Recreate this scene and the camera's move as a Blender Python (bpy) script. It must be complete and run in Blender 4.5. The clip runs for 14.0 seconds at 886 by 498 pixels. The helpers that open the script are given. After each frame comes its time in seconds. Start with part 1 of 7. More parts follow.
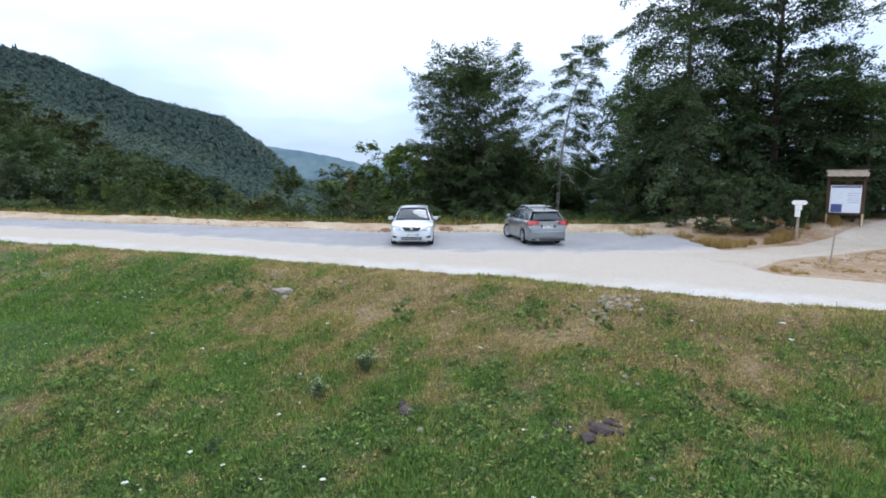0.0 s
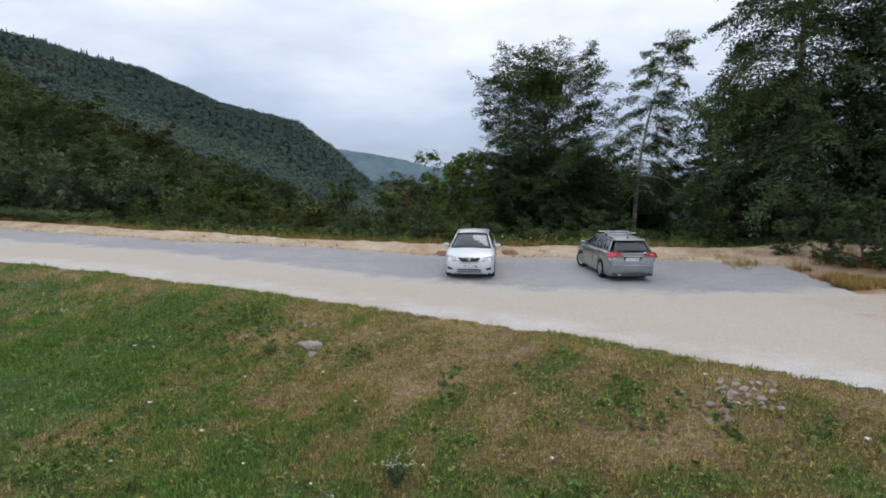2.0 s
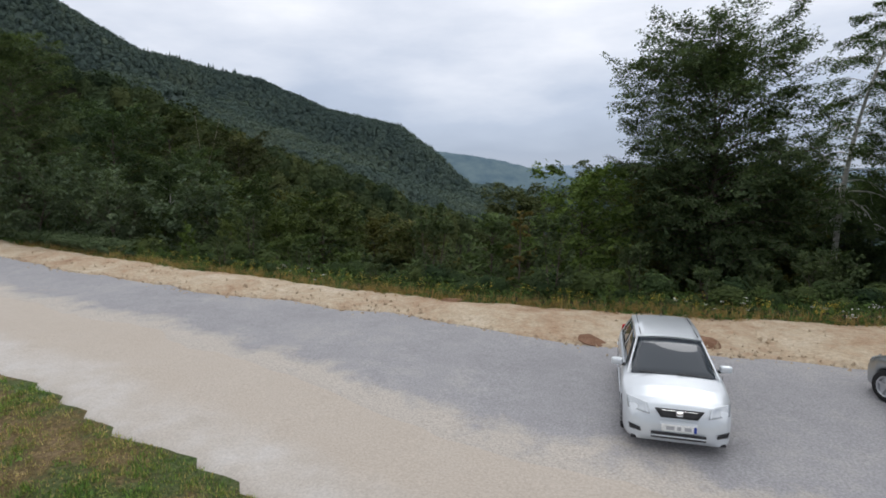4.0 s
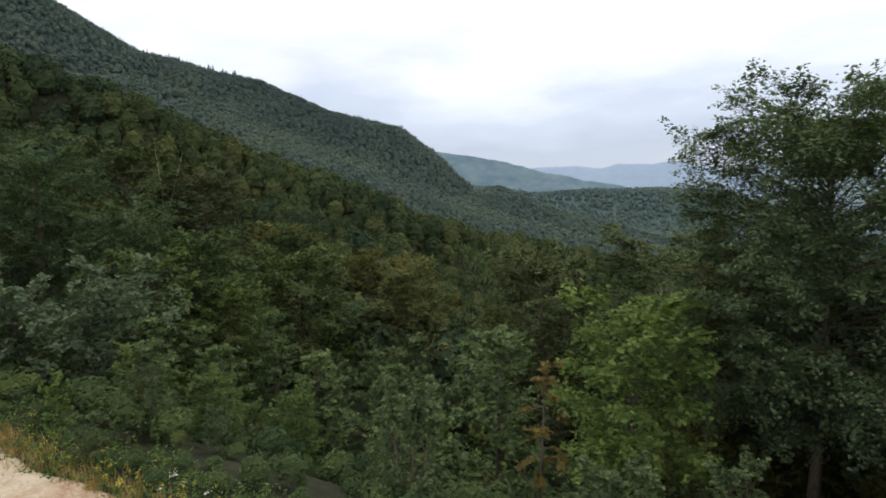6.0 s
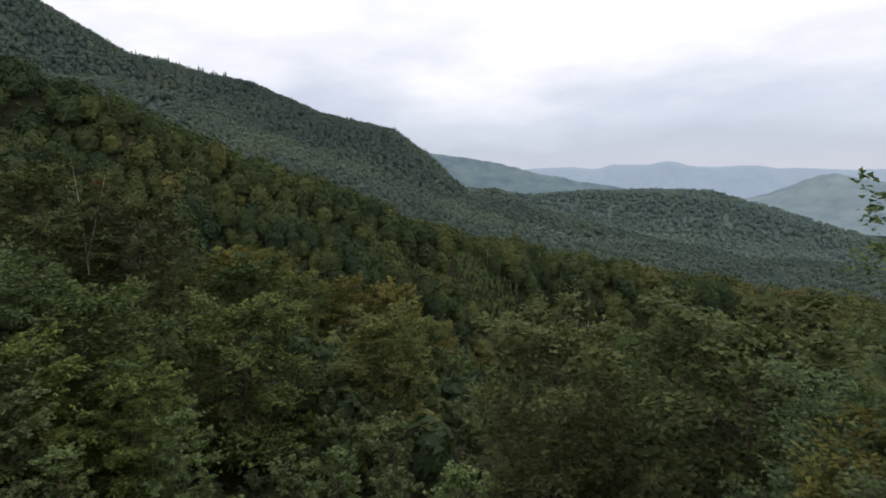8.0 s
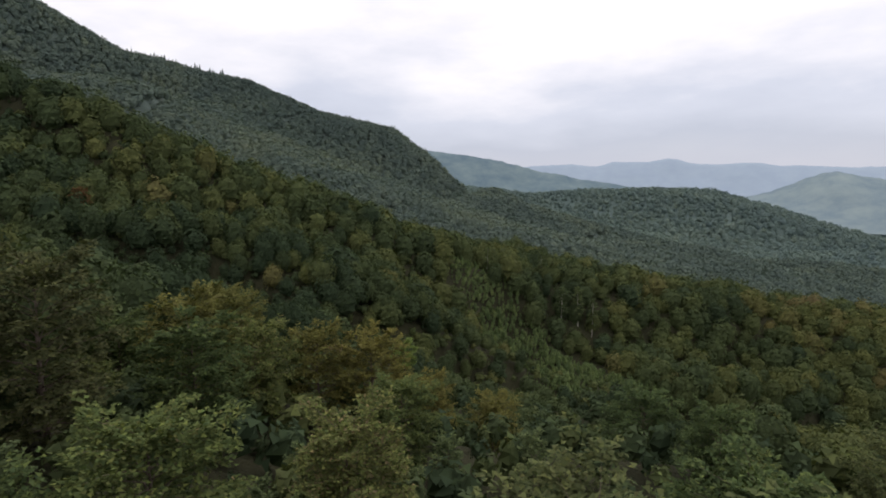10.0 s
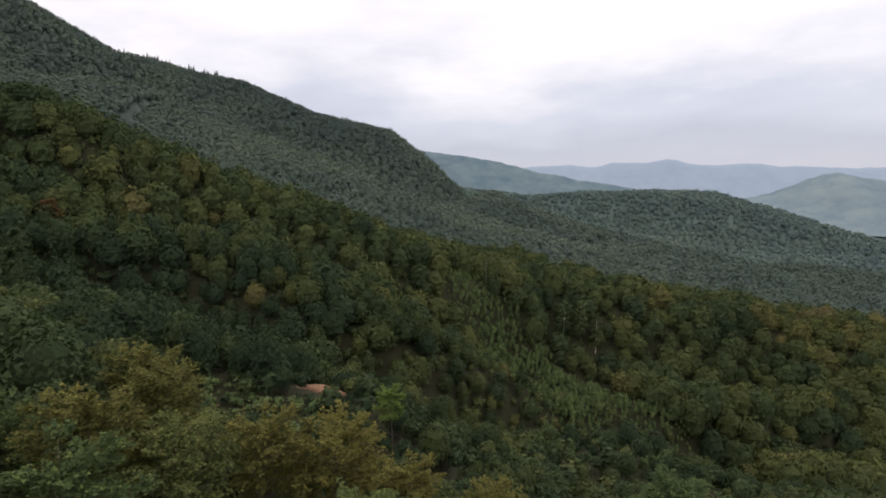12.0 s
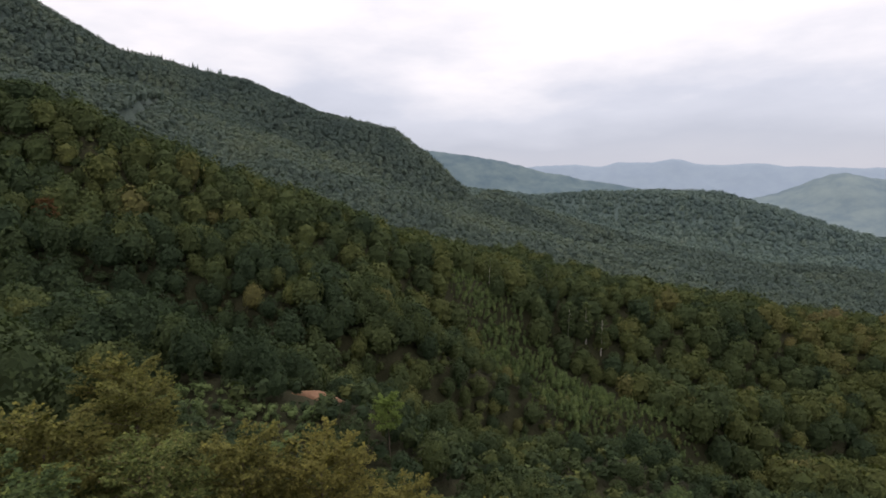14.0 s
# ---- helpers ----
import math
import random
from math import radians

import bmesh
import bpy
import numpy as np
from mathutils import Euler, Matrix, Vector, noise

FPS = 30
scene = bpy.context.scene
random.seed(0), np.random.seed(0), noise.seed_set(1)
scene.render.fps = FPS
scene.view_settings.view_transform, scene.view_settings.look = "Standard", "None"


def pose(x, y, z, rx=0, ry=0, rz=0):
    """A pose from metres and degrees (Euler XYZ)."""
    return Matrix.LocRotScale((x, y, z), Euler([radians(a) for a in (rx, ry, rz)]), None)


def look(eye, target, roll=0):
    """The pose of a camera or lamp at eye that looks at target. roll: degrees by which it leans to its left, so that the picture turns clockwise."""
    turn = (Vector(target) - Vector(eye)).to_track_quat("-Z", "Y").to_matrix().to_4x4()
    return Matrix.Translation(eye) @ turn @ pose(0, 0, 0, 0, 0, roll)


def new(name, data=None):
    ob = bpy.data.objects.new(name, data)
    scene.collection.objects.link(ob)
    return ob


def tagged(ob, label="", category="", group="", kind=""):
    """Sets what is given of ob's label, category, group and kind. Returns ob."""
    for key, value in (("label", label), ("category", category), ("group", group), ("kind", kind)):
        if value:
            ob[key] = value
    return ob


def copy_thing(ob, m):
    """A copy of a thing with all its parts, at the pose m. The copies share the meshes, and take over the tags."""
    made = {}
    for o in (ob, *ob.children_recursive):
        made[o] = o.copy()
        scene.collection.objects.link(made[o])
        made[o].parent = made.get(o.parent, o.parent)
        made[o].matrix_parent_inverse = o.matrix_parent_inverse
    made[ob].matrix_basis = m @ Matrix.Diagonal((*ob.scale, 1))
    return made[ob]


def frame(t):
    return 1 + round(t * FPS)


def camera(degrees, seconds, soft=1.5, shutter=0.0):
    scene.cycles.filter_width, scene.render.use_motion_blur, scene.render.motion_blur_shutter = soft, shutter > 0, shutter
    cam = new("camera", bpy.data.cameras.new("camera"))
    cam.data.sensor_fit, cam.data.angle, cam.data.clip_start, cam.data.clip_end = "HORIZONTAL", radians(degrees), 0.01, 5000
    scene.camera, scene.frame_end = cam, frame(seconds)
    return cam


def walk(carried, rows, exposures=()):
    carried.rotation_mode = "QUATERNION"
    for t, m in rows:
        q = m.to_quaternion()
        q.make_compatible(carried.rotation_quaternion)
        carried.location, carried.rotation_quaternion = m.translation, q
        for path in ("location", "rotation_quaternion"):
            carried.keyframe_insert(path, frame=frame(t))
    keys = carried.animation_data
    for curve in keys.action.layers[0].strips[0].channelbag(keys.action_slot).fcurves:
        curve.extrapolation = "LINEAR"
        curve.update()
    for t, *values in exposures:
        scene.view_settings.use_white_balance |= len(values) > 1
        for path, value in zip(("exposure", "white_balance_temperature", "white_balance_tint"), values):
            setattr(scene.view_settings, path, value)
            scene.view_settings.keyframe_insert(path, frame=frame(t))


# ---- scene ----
cam = camera(77.8, 14.0, 1.8)
PATH = [
    (0, (0.181, 0.138, 2.663), (0.082, 2.118, 2.4), 0.1),
    (0.5, (0.171, 0.582, 2.914), (0.065, 2.562, 2.656), 0.1),
    (1, (0.21, 0.682, 3.135), (0.07, 2.66, 2.875), 0.2),
    (1.5, (0.212, 1.452, 3.345), (0.076, 3.431, 3.084), 0.2),
    (2, (0.094, 3.073, 3.32), (-0.239, 5.028, 3.063), 0.1),
    (2.5, (-0.371, 5.221, 3.179), (-0.975, 7.111, 2.925), -0.1),
    (2.7, (-0.654, 6.207, 3.115), (-1.325, 8.074, 2.86), -0.2),
    (4.8, (-3.767, 15.067, 5.825), (-4.447, 16.931, 5.574), -0.3),
    (5, (-4.007, 15.949, 6.274), (-4.689, 17.813, 6.023), -0.3),
    (5.5, (-4.693, 18.317, 7.42), (-5.377, 20.18, 7.17), -0.3),
    (6, (-5.35, 20.669, 8.532), (-6.032, 22.532, 8.281), -0.2),
    (6.5, (-6.006, 22.944, 9.116), (-6.678, 24.811, 8.864), -0.3),
    (7, (-6.756, 25.42, 9.617), (-7.424, 27.288, 9.368), -0.2),
    (7.5, (-7.534, 28.228, 10.094), (-8.201, 30.097, 9.845), -0.4),
    (8, (-8.353, 31.175, 10.621), (-9.017, 33.045, 10.374), -0.4),
    (10.5, (-11.9, 45.37, 15.407), (-12.565, 47.238, 15.148), -0.4),
    (11, (-12.895, 48.895, 16.355), (-13.559, 50.764, 16.097), -0.4),
    (11.5, (-13.858, 52.641, 17.356), (-14.521, 54.51, 17.1), -0.4),
    (12, (-14.797, 56.577, 18.449), (-15.458, 58.447, 18.192), -0.4),
    (12.5, (-15.521, 59.909, 18.993), (-16.187, 61.779, 18.754), -0.8),
    (13, (-15.801, 61.412, 19.108), (-16.473, 63.278, 18.85), -0.6),
    (13.5, (-15.784, 61.38, 18.654), (-16.463, 63.244, 18.396), -0.3),
    (14, (-15.609, 60.961, 18.33), (-16.284, 62.825, 18.071), -0.3),
]
walk(cam, [(t, look(eye, target, roll)) for t, eye, target, roll in PATH],
     exposures=[(0, 0.56, 5470, 10), (0.5, 0.26, 5500, 10), (1, 0.20, 5650, 11), (2.5, -0.02, 6050, 12), (5, -0.06, 6200, 11), (5.9, 0.36, 6350, 11), (7, 0.36, 6480, 12), (8, 0.24, 6600, 14), (11, 0.24, 6780, 17), (14, 0.22, 6850, 18)])

# ---- world and light: high overcast over the valley ----
world = bpy.data.worlds.new("overcast")
scene.world = world
world.use_nodes = True
wt = world.node_tree
wt.nodes.clear()
SUN_ELEV, SUN_ROT = radians(48), radians(20)


def wnode(kind, **kw):
    n = wt.nodes.new(kind)
    for k, v in kw.items():
        n.inputs[k].default_value = v
    return n


def ramp_node(tree, stops):
    n = tree.nodes.new("ShaderNodeValToRGB")
    els = n.color_ramp.elements
    while len(els) < len(stops):
        els.new(0.5)
    for e, (p, c) in zip(els, stops):
        e.position, e.color = p, (*c, 1)
    return n


sky = wt.nodes.new("ShaderNodeTexSky")
sky.sky_type, sky.sun_disc = "NISHITA", False
sky.sun_elevation, sky.sun_rotation = SUN_ELEV, SUN_ROT
sky_dim = wt.nodes.new("ShaderNodeVectorMath")
sky_dim.operation = "SCALE"
sky_dim.inputs["Scale"].default_value = 0.1
wt.links.new(sky.outputs["Color"], sky_dim.inputs[0])
wco = wt.nodes.new("ShaderNodeTexCoord")
sep = wt.nodes.new("ShaderNodeSeparateXYZ")
wt.links.new(wco.outputs["Generated"], sep.inputs[0])
squash = wt.nodes.new("ShaderNodeMapping")
squash.inputs["Scale"].default_value = (1, 1, 3.2)
wt.links.new(wco.outputs["Generated"], squash.inputs["Vector"])
cloud = wnode("ShaderNodeTexNoise", Scale=2.0, Detail=6.0, Roughness=0.55)
wt.links.new(squash.outputs[0], cloud.inputs["Vector"])
shift = wt.nodes.new("ShaderNodeMath")
shift.operation = "MULTIPLY_ADD"
shift.inputs[1].default_value = 0.42
wt.links.new(cloud.outputs["Fac"], shift.inputs[0])
wt.links.new(sep.outputs["Z"], shift.inputs[2])
deck = ramp_node(wt, [(0.10, (0.52, 0.57, 0.65)), (0.24, (0.45, 0.51, 0.61)), (0.34, (0.57, 0.63, 0.73)),
                      (0.45, (0.88, 0.90, 0.94)), (0.54, (1.16, 1.14, 1.11)), (1.0, (1.16, 1.15, 1.13))])
wt.links.new(shift.outputs[0], deck.inputs[0])
mixsky = wt.nodes.new("ShaderNodeMixRGB")
mixsky.inputs["Fac"].default_value = 0.93
wt.links.new(sky_dim.outputs[0], mixsky.inputs["Color1"])
wt.links.new(deck.outputs[0], mixsky.inputs["Color2"])
bg = wnode("ShaderNodeBackground", Strength=1.0)
wt.links.new(mixsky.outputs[0], bg.inputs["Color"])
wout = wt.nodes.new("ShaderNodeOutputWorld")
wt.links.new(bg.outputs[0], wout.inputs[0])

sun_data = bpy.data.lights.new("sun", "SUN")
sun_data.energy, sun_data.angle, sun_data.color = 0.6, radians(25), (1.0, 0.97, 0.92)
sun = new("sun", sun_data)
sun.matrix_world = look((20, 40, 60), (10, 0, 0))

# ---- materials ----


def material(name, rough=0.7, spec=0.3, metal=0.0):
    m = bpy.data.materials.new(name)
    m.use_nodes = True
    t = m.node_tree
    b = t.nodes["Principled BSDF"]
    b.inputs["Roughness"].default_value = rough
    b.inputs["Specular IOR Level"].default_value = spec
    b.inputs["Metallic"].default_value = metal
    return m, t, b


def noise_node(t, scale, detail=4.0, rough=0.55, vec=None, dist=0.0):
    n = t.nodes.new("ShaderNodeTexNoise")
    n.inputs["Scale"].default_value = scale
    n.inputs["Detail"].default_value = detail
    n.inputs["Roughness"].default_value = rough
    n.inputs["Distortion"].default_value = dist
    if vec is not None:
        t.links.new(vec, n.inputs["Vector"])
    return n


def mix_colour(t, fac, a, b, blend="MIX"):
    n = t.nodes.new("ShaderNodeMixRGB")
    n.blend_type = blend
    for sock, v in (("Fac", fac), ("Color1", a), ("Color2", b)):
        if isinstance(v, (int, float)):
            n.inputs[sock].default_value = v
        elif isinstance(v, tuple):
            n.inputs[sock].default_value = (*v, 1)
        else:
            t.links.new(v, n.inputs[sock])
    return n.outputs[0]


def bump(t, b, height, strength, distance):
    n = t.nodes.new("ShaderNodeBump")
    n.inputs["Strength"].default_value = strength
    n.inputs["Distance"].default_value = distance
    t.links.new(height, n.inputs["Height"])
    t.links.new(n.outputs[0], b.inputs["Normal"])


def world_place(t):
    return t.nodes.new("ShaderNodeNewGeometry").outputs["Position"]


def ground_mix(name, big, small, stops, fine, bump_scale, bump_height, rough=0.95, worn=False, grain=(0.72, 1.2), sand=False):
    """Earthy surface: a colour ramp over large patches, broken up by a fine grain and relief."""
    m, t, b = material(name, rough, 0.15)
    p = world_place(t)
    n1, n2, n3 = noise_node(t, big, 5, 0.6, p), noise_node(t, small, 6, 0.65, p), noise_node(t, bump_scale, 5, 0.65, p)
    r = ramp_node(t, stops)
    add = t.nodes.new("ShaderNodeMath")
    add.operation = "MULTIPLY_ADD"
    add.inputs[1].default_value = 0.45
    t.links.new(n2.outputs["Fac"], add.inputs[0])
    sub = t.nodes.new("ShaderNodeMath")
    sub.operation = "MULTIPLY"
    sub.inputs[1].default_value = 0.62
    t.links.new(n1.outputs["Fac"], sub.inputs[0])
    t.links.new(sub.outputs[0], add.inputs[2])
    t.links.new(add.outputs[0], r.inputs[0])
    g = ramp_node(t, [(0.3, (grain[0],) * 3), (0.7, (grain[1],) * 3)])
    t.links.new(noise_node(t, fine, 3, 0.7, p).outputs["Fac"], g.inputs[0])
    col = mix_colour(t, 1.0, r.outputs[0], g.outputs[0], "MULTIPLY")
    if worn:
        # pale dust of the road dragged over the gravel's rim
        a = t.nodes.new("ShaderNodeAttribute")
        a.attribute_name = "tint"
        e = t.nodes.new("ShaderNodeMath")
        e.operation = "MULTIPLY_ADD"
        e.inputs[1].default_value = 1.1
        t.links.new(noise_node(t, 0.9, 6, 0.7, p).outputs["Fac"], e.inputs[0])
        t.links.new(a.outputs["Fac"], e.inputs[2])
        k = ramp_node(t, [(0.75, (1, 1, 1)), (1.15, (0, 0, 0))])
        k2 = t.nodes.new("ShaderNodeMath")
        k2.operation = "MULTIPLY"
        k2.inputs[1].default_value = 1.0
        t.links.new(e.outputs[0], k2.inputs[0])
        t.links.new(k2.outputs[0], k.inputs[0])
        col = mix_colour(t, k.outputs[0], col, mix_colour(t, 1.0, (0.46, 0.42, 0.375), g.outputs[0], "MULTIPLY"))
    if sand:
        # beige sand over the far half, away from the whitish wheel track along the meadow
        a = t.nodes.new("ShaderNodeAttribute")
        a.attribute_name = "tint"
        e = t.nodes.new("ShaderNodeMath")
        e.operation = "MULTIPLY_ADD"
        e.inputs[1].default_value = 0.45
        t.links.new(noise_node(t, 0.6, 6, 0.65, p).outputs["Fac"], e.inputs[0])
        t.links.new(a.outputs["Fac"], e.inputs[2])
        k = ramp_node(t, [(0.50, (0, 0, 0)), (0.72, (0.85, 0.85, 0.85))])
        t.links.new(e.outputs[0], k.inputs[0])
        col = mix_colour(t, k.outputs[0], col, mix_colour(t, 1.0, (0.45, 0.395, 0.335), g.outputs[0], "MULTIPLY"))
    t.links.new(col, b.inputs["Base Color"])
    bump(t, b, n3.outputs["Fac"], 0.7, bump_height)
    return m


M_ROAD = ground_mix("pale_gravel", 0.25, 1.4, [(0.3, (0.37, 0.32, 0.27)), (0.5, (0.47, 0.43, 0.385)), (0.7, (0.55, 0.53, 0.51))], 26, 14, 0.022, 0.95, False, (0.82, 1.13), True)
M_TRACK = ground_mix("beige_dirt", 0.4, 1.8, [(0.3, (0.31, 0.245, 0.185)), (0.5, (0.44, 0.38, 0.31)), (0.72, (0.50, 0.45, 0.395))], 22, 12, 0.04)
M_PARK = ground_mix("grey_gravel", 0.3, 2.2, [(0.3, (0.26, 0.255, 0.265)), (0.55, (0.32, 0.315, 0.325)), (0.75, (0.39, 0.375, 0.365))], 24, 22, 0.03, 0.95, True, (0.72, 1.24))
M_SOIL = ground_mix("sandy_soil", 0.5, 2.6, [(0.34, (0.235, 0.140, 0.085)), (0.44, (0.40, 0.285, 0.19)), (0.56, (0.475, 0.385, 0.275)), (0.72, (0.56, 0.48, 0.37))], 11, 4, 0.16, 0.95, False, (0.78, 1.14))
M_DUST = ground_mix("dry_trodden_earth", 0.5, 2.4, [(0.3, (0.19, 0.115, 0.06)), (0.48, (0.31, 0.21, 0.13)), (0.66, (0.43, 0.34, 0.25))], 14, 7, 0.08, 0.95, False, (0.6, 1.25))
# Leaf litter, darkened so that gaps between the trees read as shade.
M_SHADED_FLOOR = ground_mix("shaded_forest_floor", 0.15, 0.9, [(0.3, (0.020, 0.022, 0.013)), (0.55, (0.032, 0.034, 0.018)), (0.8, (0.05, 0.048, 0.027))], 1.6, 1.2, 0.6)
# Canopy's blue-green, with the haze of distance put into the floor colour.
M_FAR_FLOOR_HAZED = ground_mix("hazed_far_floor", 0.02, 0.15, [(0.3, (0.056, 0.082, 0.080)), (0.55, (0.074, 0.102, 0.092)), (0.8, (0.094, 0.120, 0.096))], 0.6, 0.3, 1.5)
# The middle hill's haze is put into its floor colour too.
M_HILL_FLOOR_HAZED = ground_mix("hazed_hill_floor", 0.02, 0.15, [(0.3, (0.084, 0.124, 0.128)), (0.55, (0.104, 0.150, 0.144)), (0.8, (0.128, 0.172, 0.152))], 0.6, 0.3, 1.5)
M_ROCK = ground_mix("pale_limestone", 1.2, 6, [(0.3, (0.18, 0.15, 0.125)), (0.55, (0.33, 0.29, 0.25)), (0.8, (0.50, 0.46, 0.41))], 30, 12, 0.05)
M_ROCK_DARK = ground_mix("earthy_rock", 1.5, 7, [(0.3, (0.030, 0.024, 0.024)), (0.55, (0.085, 0.068, 0.066)), (0.75, (0.19, 0.155, 0.145))], 30, 12, 0.03)
M_RUST_EARTH = ground_mix("reddish_earth", 1.5, 6, [(0.3, (0.15, 0.082, 0.05)), (0.6, (0.24, 0.14, 0.09)), (0.8, (0.32, 0.215, 0.145))], 22, 9, 0.05)


def meadow_material():
    """Ground under the grass: green thatch and dry brown earth, by the same dryness that colours the blades."""
    m, t, b = material("meadow_ground", 0.95, 0.1)
    p = world_place(t)
    a = t.nodes.new("ShaderNodeAttribute")
    a.attribute_name = "tint"
    r = ramp_node(t, [(0.05, (0.092, 0.146, 0.050)), (0.38, (0.145, 0.166, 0.072)), (0.55, (0.190, 0.156, 0.080)), (0.75, (0.240, 0.172, 0.090)), (1.05, (0.35, 0.265, 0.165))])
    total = a.outputs["Fac"]
    for scale, gain in ((2.6, 0.45), (8.0, 0.75), (24.0, 0.75)):
        sub = t.nodes.new("ShaderNodeMath")
        sub.operation = "SUBTRACT"
        sub.inputs[1].default_value = 0.5
        t.links.new(noise_node(t, scale, 4, 0.65, p).outputs["Fac"], sub.inputs[0])
        add = t.nodes.new("ShaderNodeMath")
        add.operation = "MULTIPLY_ADD"
        add.inputs[1].default_value = gain
        t.links.new(sub.outputs[0], add.inputs[0])
        t.links.new(total, add.inputs[2])
        total = add.outputs[0]
    t.links.new(total, r.inputs[0])
    g = ramp_node(t, [(0.30, (0.38, 0.37, 0.35)), (0.50, (0.95, 0.95, 0.95)), (0.70, (1.65, 1.62, 1.55))])
    t.links.new(noise_node(t, 14, 5, 0.75, p).outputs["Fac"], g.inputs[0])
    t.links.new(mix_colour(t, 1.0, r.outputs[0], g.outputs[0], "MULTIPLY"), b.inputs["Base Color"])
    bump(t, b, noise_node(t, 9, 6, 0.75, p).outputs["Fac"], 1.0, 0.14)
    return m


M_MEADOW = meadow_material()


def leaf_material(name, stops, translucent=0.25, by="tint", vary=0.55, uneven=1.0):
    """Foliage: hue by the tint of each tree or leaf, mottled at two scales, with light coming through."""
    m, t, b = material(name, 0.85, 0.05)
    a = t.nodes.new("ShaderNodeAttribute")
    a.attribute_name = by
    info = t.nodes.new("ShaderNodeObjectInfo")
    add = t.nodes.new("ShaderNodeMath")
    add.operation = "MULTIPLY_ADD"
    add.inputs[1].default_value = vary
    t.links.new(info.outputs["Random"], add.inputs[0])
    t.links.new(a.outputs["Fac"], add.inputs[2])
    r = ramp_node(t, stops)
    t.links.new(add.outputs[0], r.inputs[0])
    isl = t.nodes.new("ShaderNodeNewGeometry")
    g = ramp_node(t, [(0.0, (1 - 0.22 * uneven, 1 - 0.2 * uneven, 1 - 0.24 * uneven)), (0.6, (1.0, 1.0, 1.0)), (1.0, (1 + 0.3 * uneven, 1 + 0.28 * uneven, 1 + 0.12 * uneven))])
    t.links.new(isl.outputs["Random Per Island"], g.inputs[0])
    col = mix_colour(t, 1.0, r.outputs[0], g.outputs[0], "MULTIPLY")
    t.links.new(col, b.inputs["Base Color"])
    tr = t.nodes.new("ShaderNodeBsdfTranslucent")
    t.links.new(mix_colour(t, 1.0, col, (1.15, 1.3, 0.6), "MULTIPLY"), tr.inputs["Color"])
    mx = t.nodes.new("ShaderNodeMixShader")
    mx.inputs[0].default_value = translucent
    t.links.new(b.outputs[0], mx.inputs[1])
    t.links.new(tr.outputs[0], mx.inputs[2])
    t.links.new(mx.outputs[0], t.nodes["Material Output"].inputs["Surface"])
    return m


GREENS = [(0.0, (0.030, 0.049, 0.025)), (0.35, (0.050, 0.071, 0.029)), (0.65, (0.080, 0.096, 0.033)), (0.85, (0.104, 0.104, 0.040)), (1.15, (0.108, 0.086, 0.048))]
M_LEAF = leaf_material("beech_leaves", [(p + 0.12, (r * 1.18, g * 1.22, b * 1.25)) for p, (r, g, b) in GREENS], 0.12, uneven=1.7)
M_LEAF_DARK = leaf_material("dark_leaves", [(0.0, (0.052, 0.082, 0.050)), (0.6, (0.080, 0.115, 0.064)), (1.2, (0.115, 0.146, 0.074))], 0.24, uneven=1.7)
M_LEAF_LIME = leaf_material("maple_leaves", [(0.0, (0.095, 0.140, 0.042)), (0.6, (0.130, 0.185, 0.056)), (1.2, (0.17, 0.205, 0.065))], 0.22, uneven=1.7)
M_LEAF_SAPLING = leaf_material("sapling_leaves", [(0.0, (0.075, 0.112, 0.052)), (0.6, (0.110, 0.150, 0.068)), (1.2, (0.15, 0.185, 0.085))], 0.22, uneven=1.7)
M_LEAF_BROWN = leaf_material("browned_leaves", [(0.0, (0.054, 0.072, 0.034)), (0.6, (0.080, 0.096, 0.043)), (1.2, (0.112, 0.115, 0.052))], 0.15, vary=0.25, uneven=1.8)
M_LEAF_RUSTY = leaf_material("rusty_leaves", [(0.0, (0.058, 0.070, 0.034)), (0.6, (0.074, 0.081, 0.039)), (1.2, (0.095, 0.093, 0.045))], 0.15, vary=0.2, uneven=1.7)
M_LEAF_FRESH = leaf_material("fresh_beech_leaves", [(0.0, (0.075, 0.112, 0.036)), (0.6, (0.086, 0.118, 0.040)), (1.2, (0.125, 0.152, 0.050))], 0.12, uneven=1.7)
M_LEAF_WILT = leaf_material("wilted_leaves", [(0.0, (0.13, 0.11, 0.042)), (0.6, (0.18, 0.135, 0.050)), (1.2, (0.21, 0.15, 0.056))], 0.3, vary=0.1)
M_LEAF_OLIVE = leaf_material("yellowing_leaves", [(0.0, (0.072, 0.082, 0.028)), (0.5, (0.104, 0.106, 0.036)), (1.0, (0.138, 0.126, 0.040))], 0.15, vary=0.5, uneven=1.6)
M_YOUNG = leaf_material("young_wood_leaves", [(0.0, (0.068, 0.104, 0.048)), (0.5, (0.098, 0.138, 0.060)), (1.0, (0.132, 0.164, 0.072))], 0.15, vary=0.0)
M_LEAF_RED = leaf_material("rust_leaves", [(0.0, (0.10, 0.062, 0.036)), (0.6, (0.13, 0.074, 0.042)), (1.2, (0.16, 0.095, 0.05))])
M_LEAF_GREY = leaf_material("willow_leaves", [(0.0, (0.056, 0.082, 0.042)), (0.6, (0.084, 0.114, 0.056)), (1.2, (0.118, 0.148, 0.072))], 0.18, uneven=1.7)
M_LEAF_WILLOW = leaf_material("silvery_leaves", [(0.0, (0.084, 0.116, 0.072)), (0.6, (0.112, 0.148, 0.092)), (1.2, (0.146, 0.184, 0.114))], 0.2, uneven=1.4)
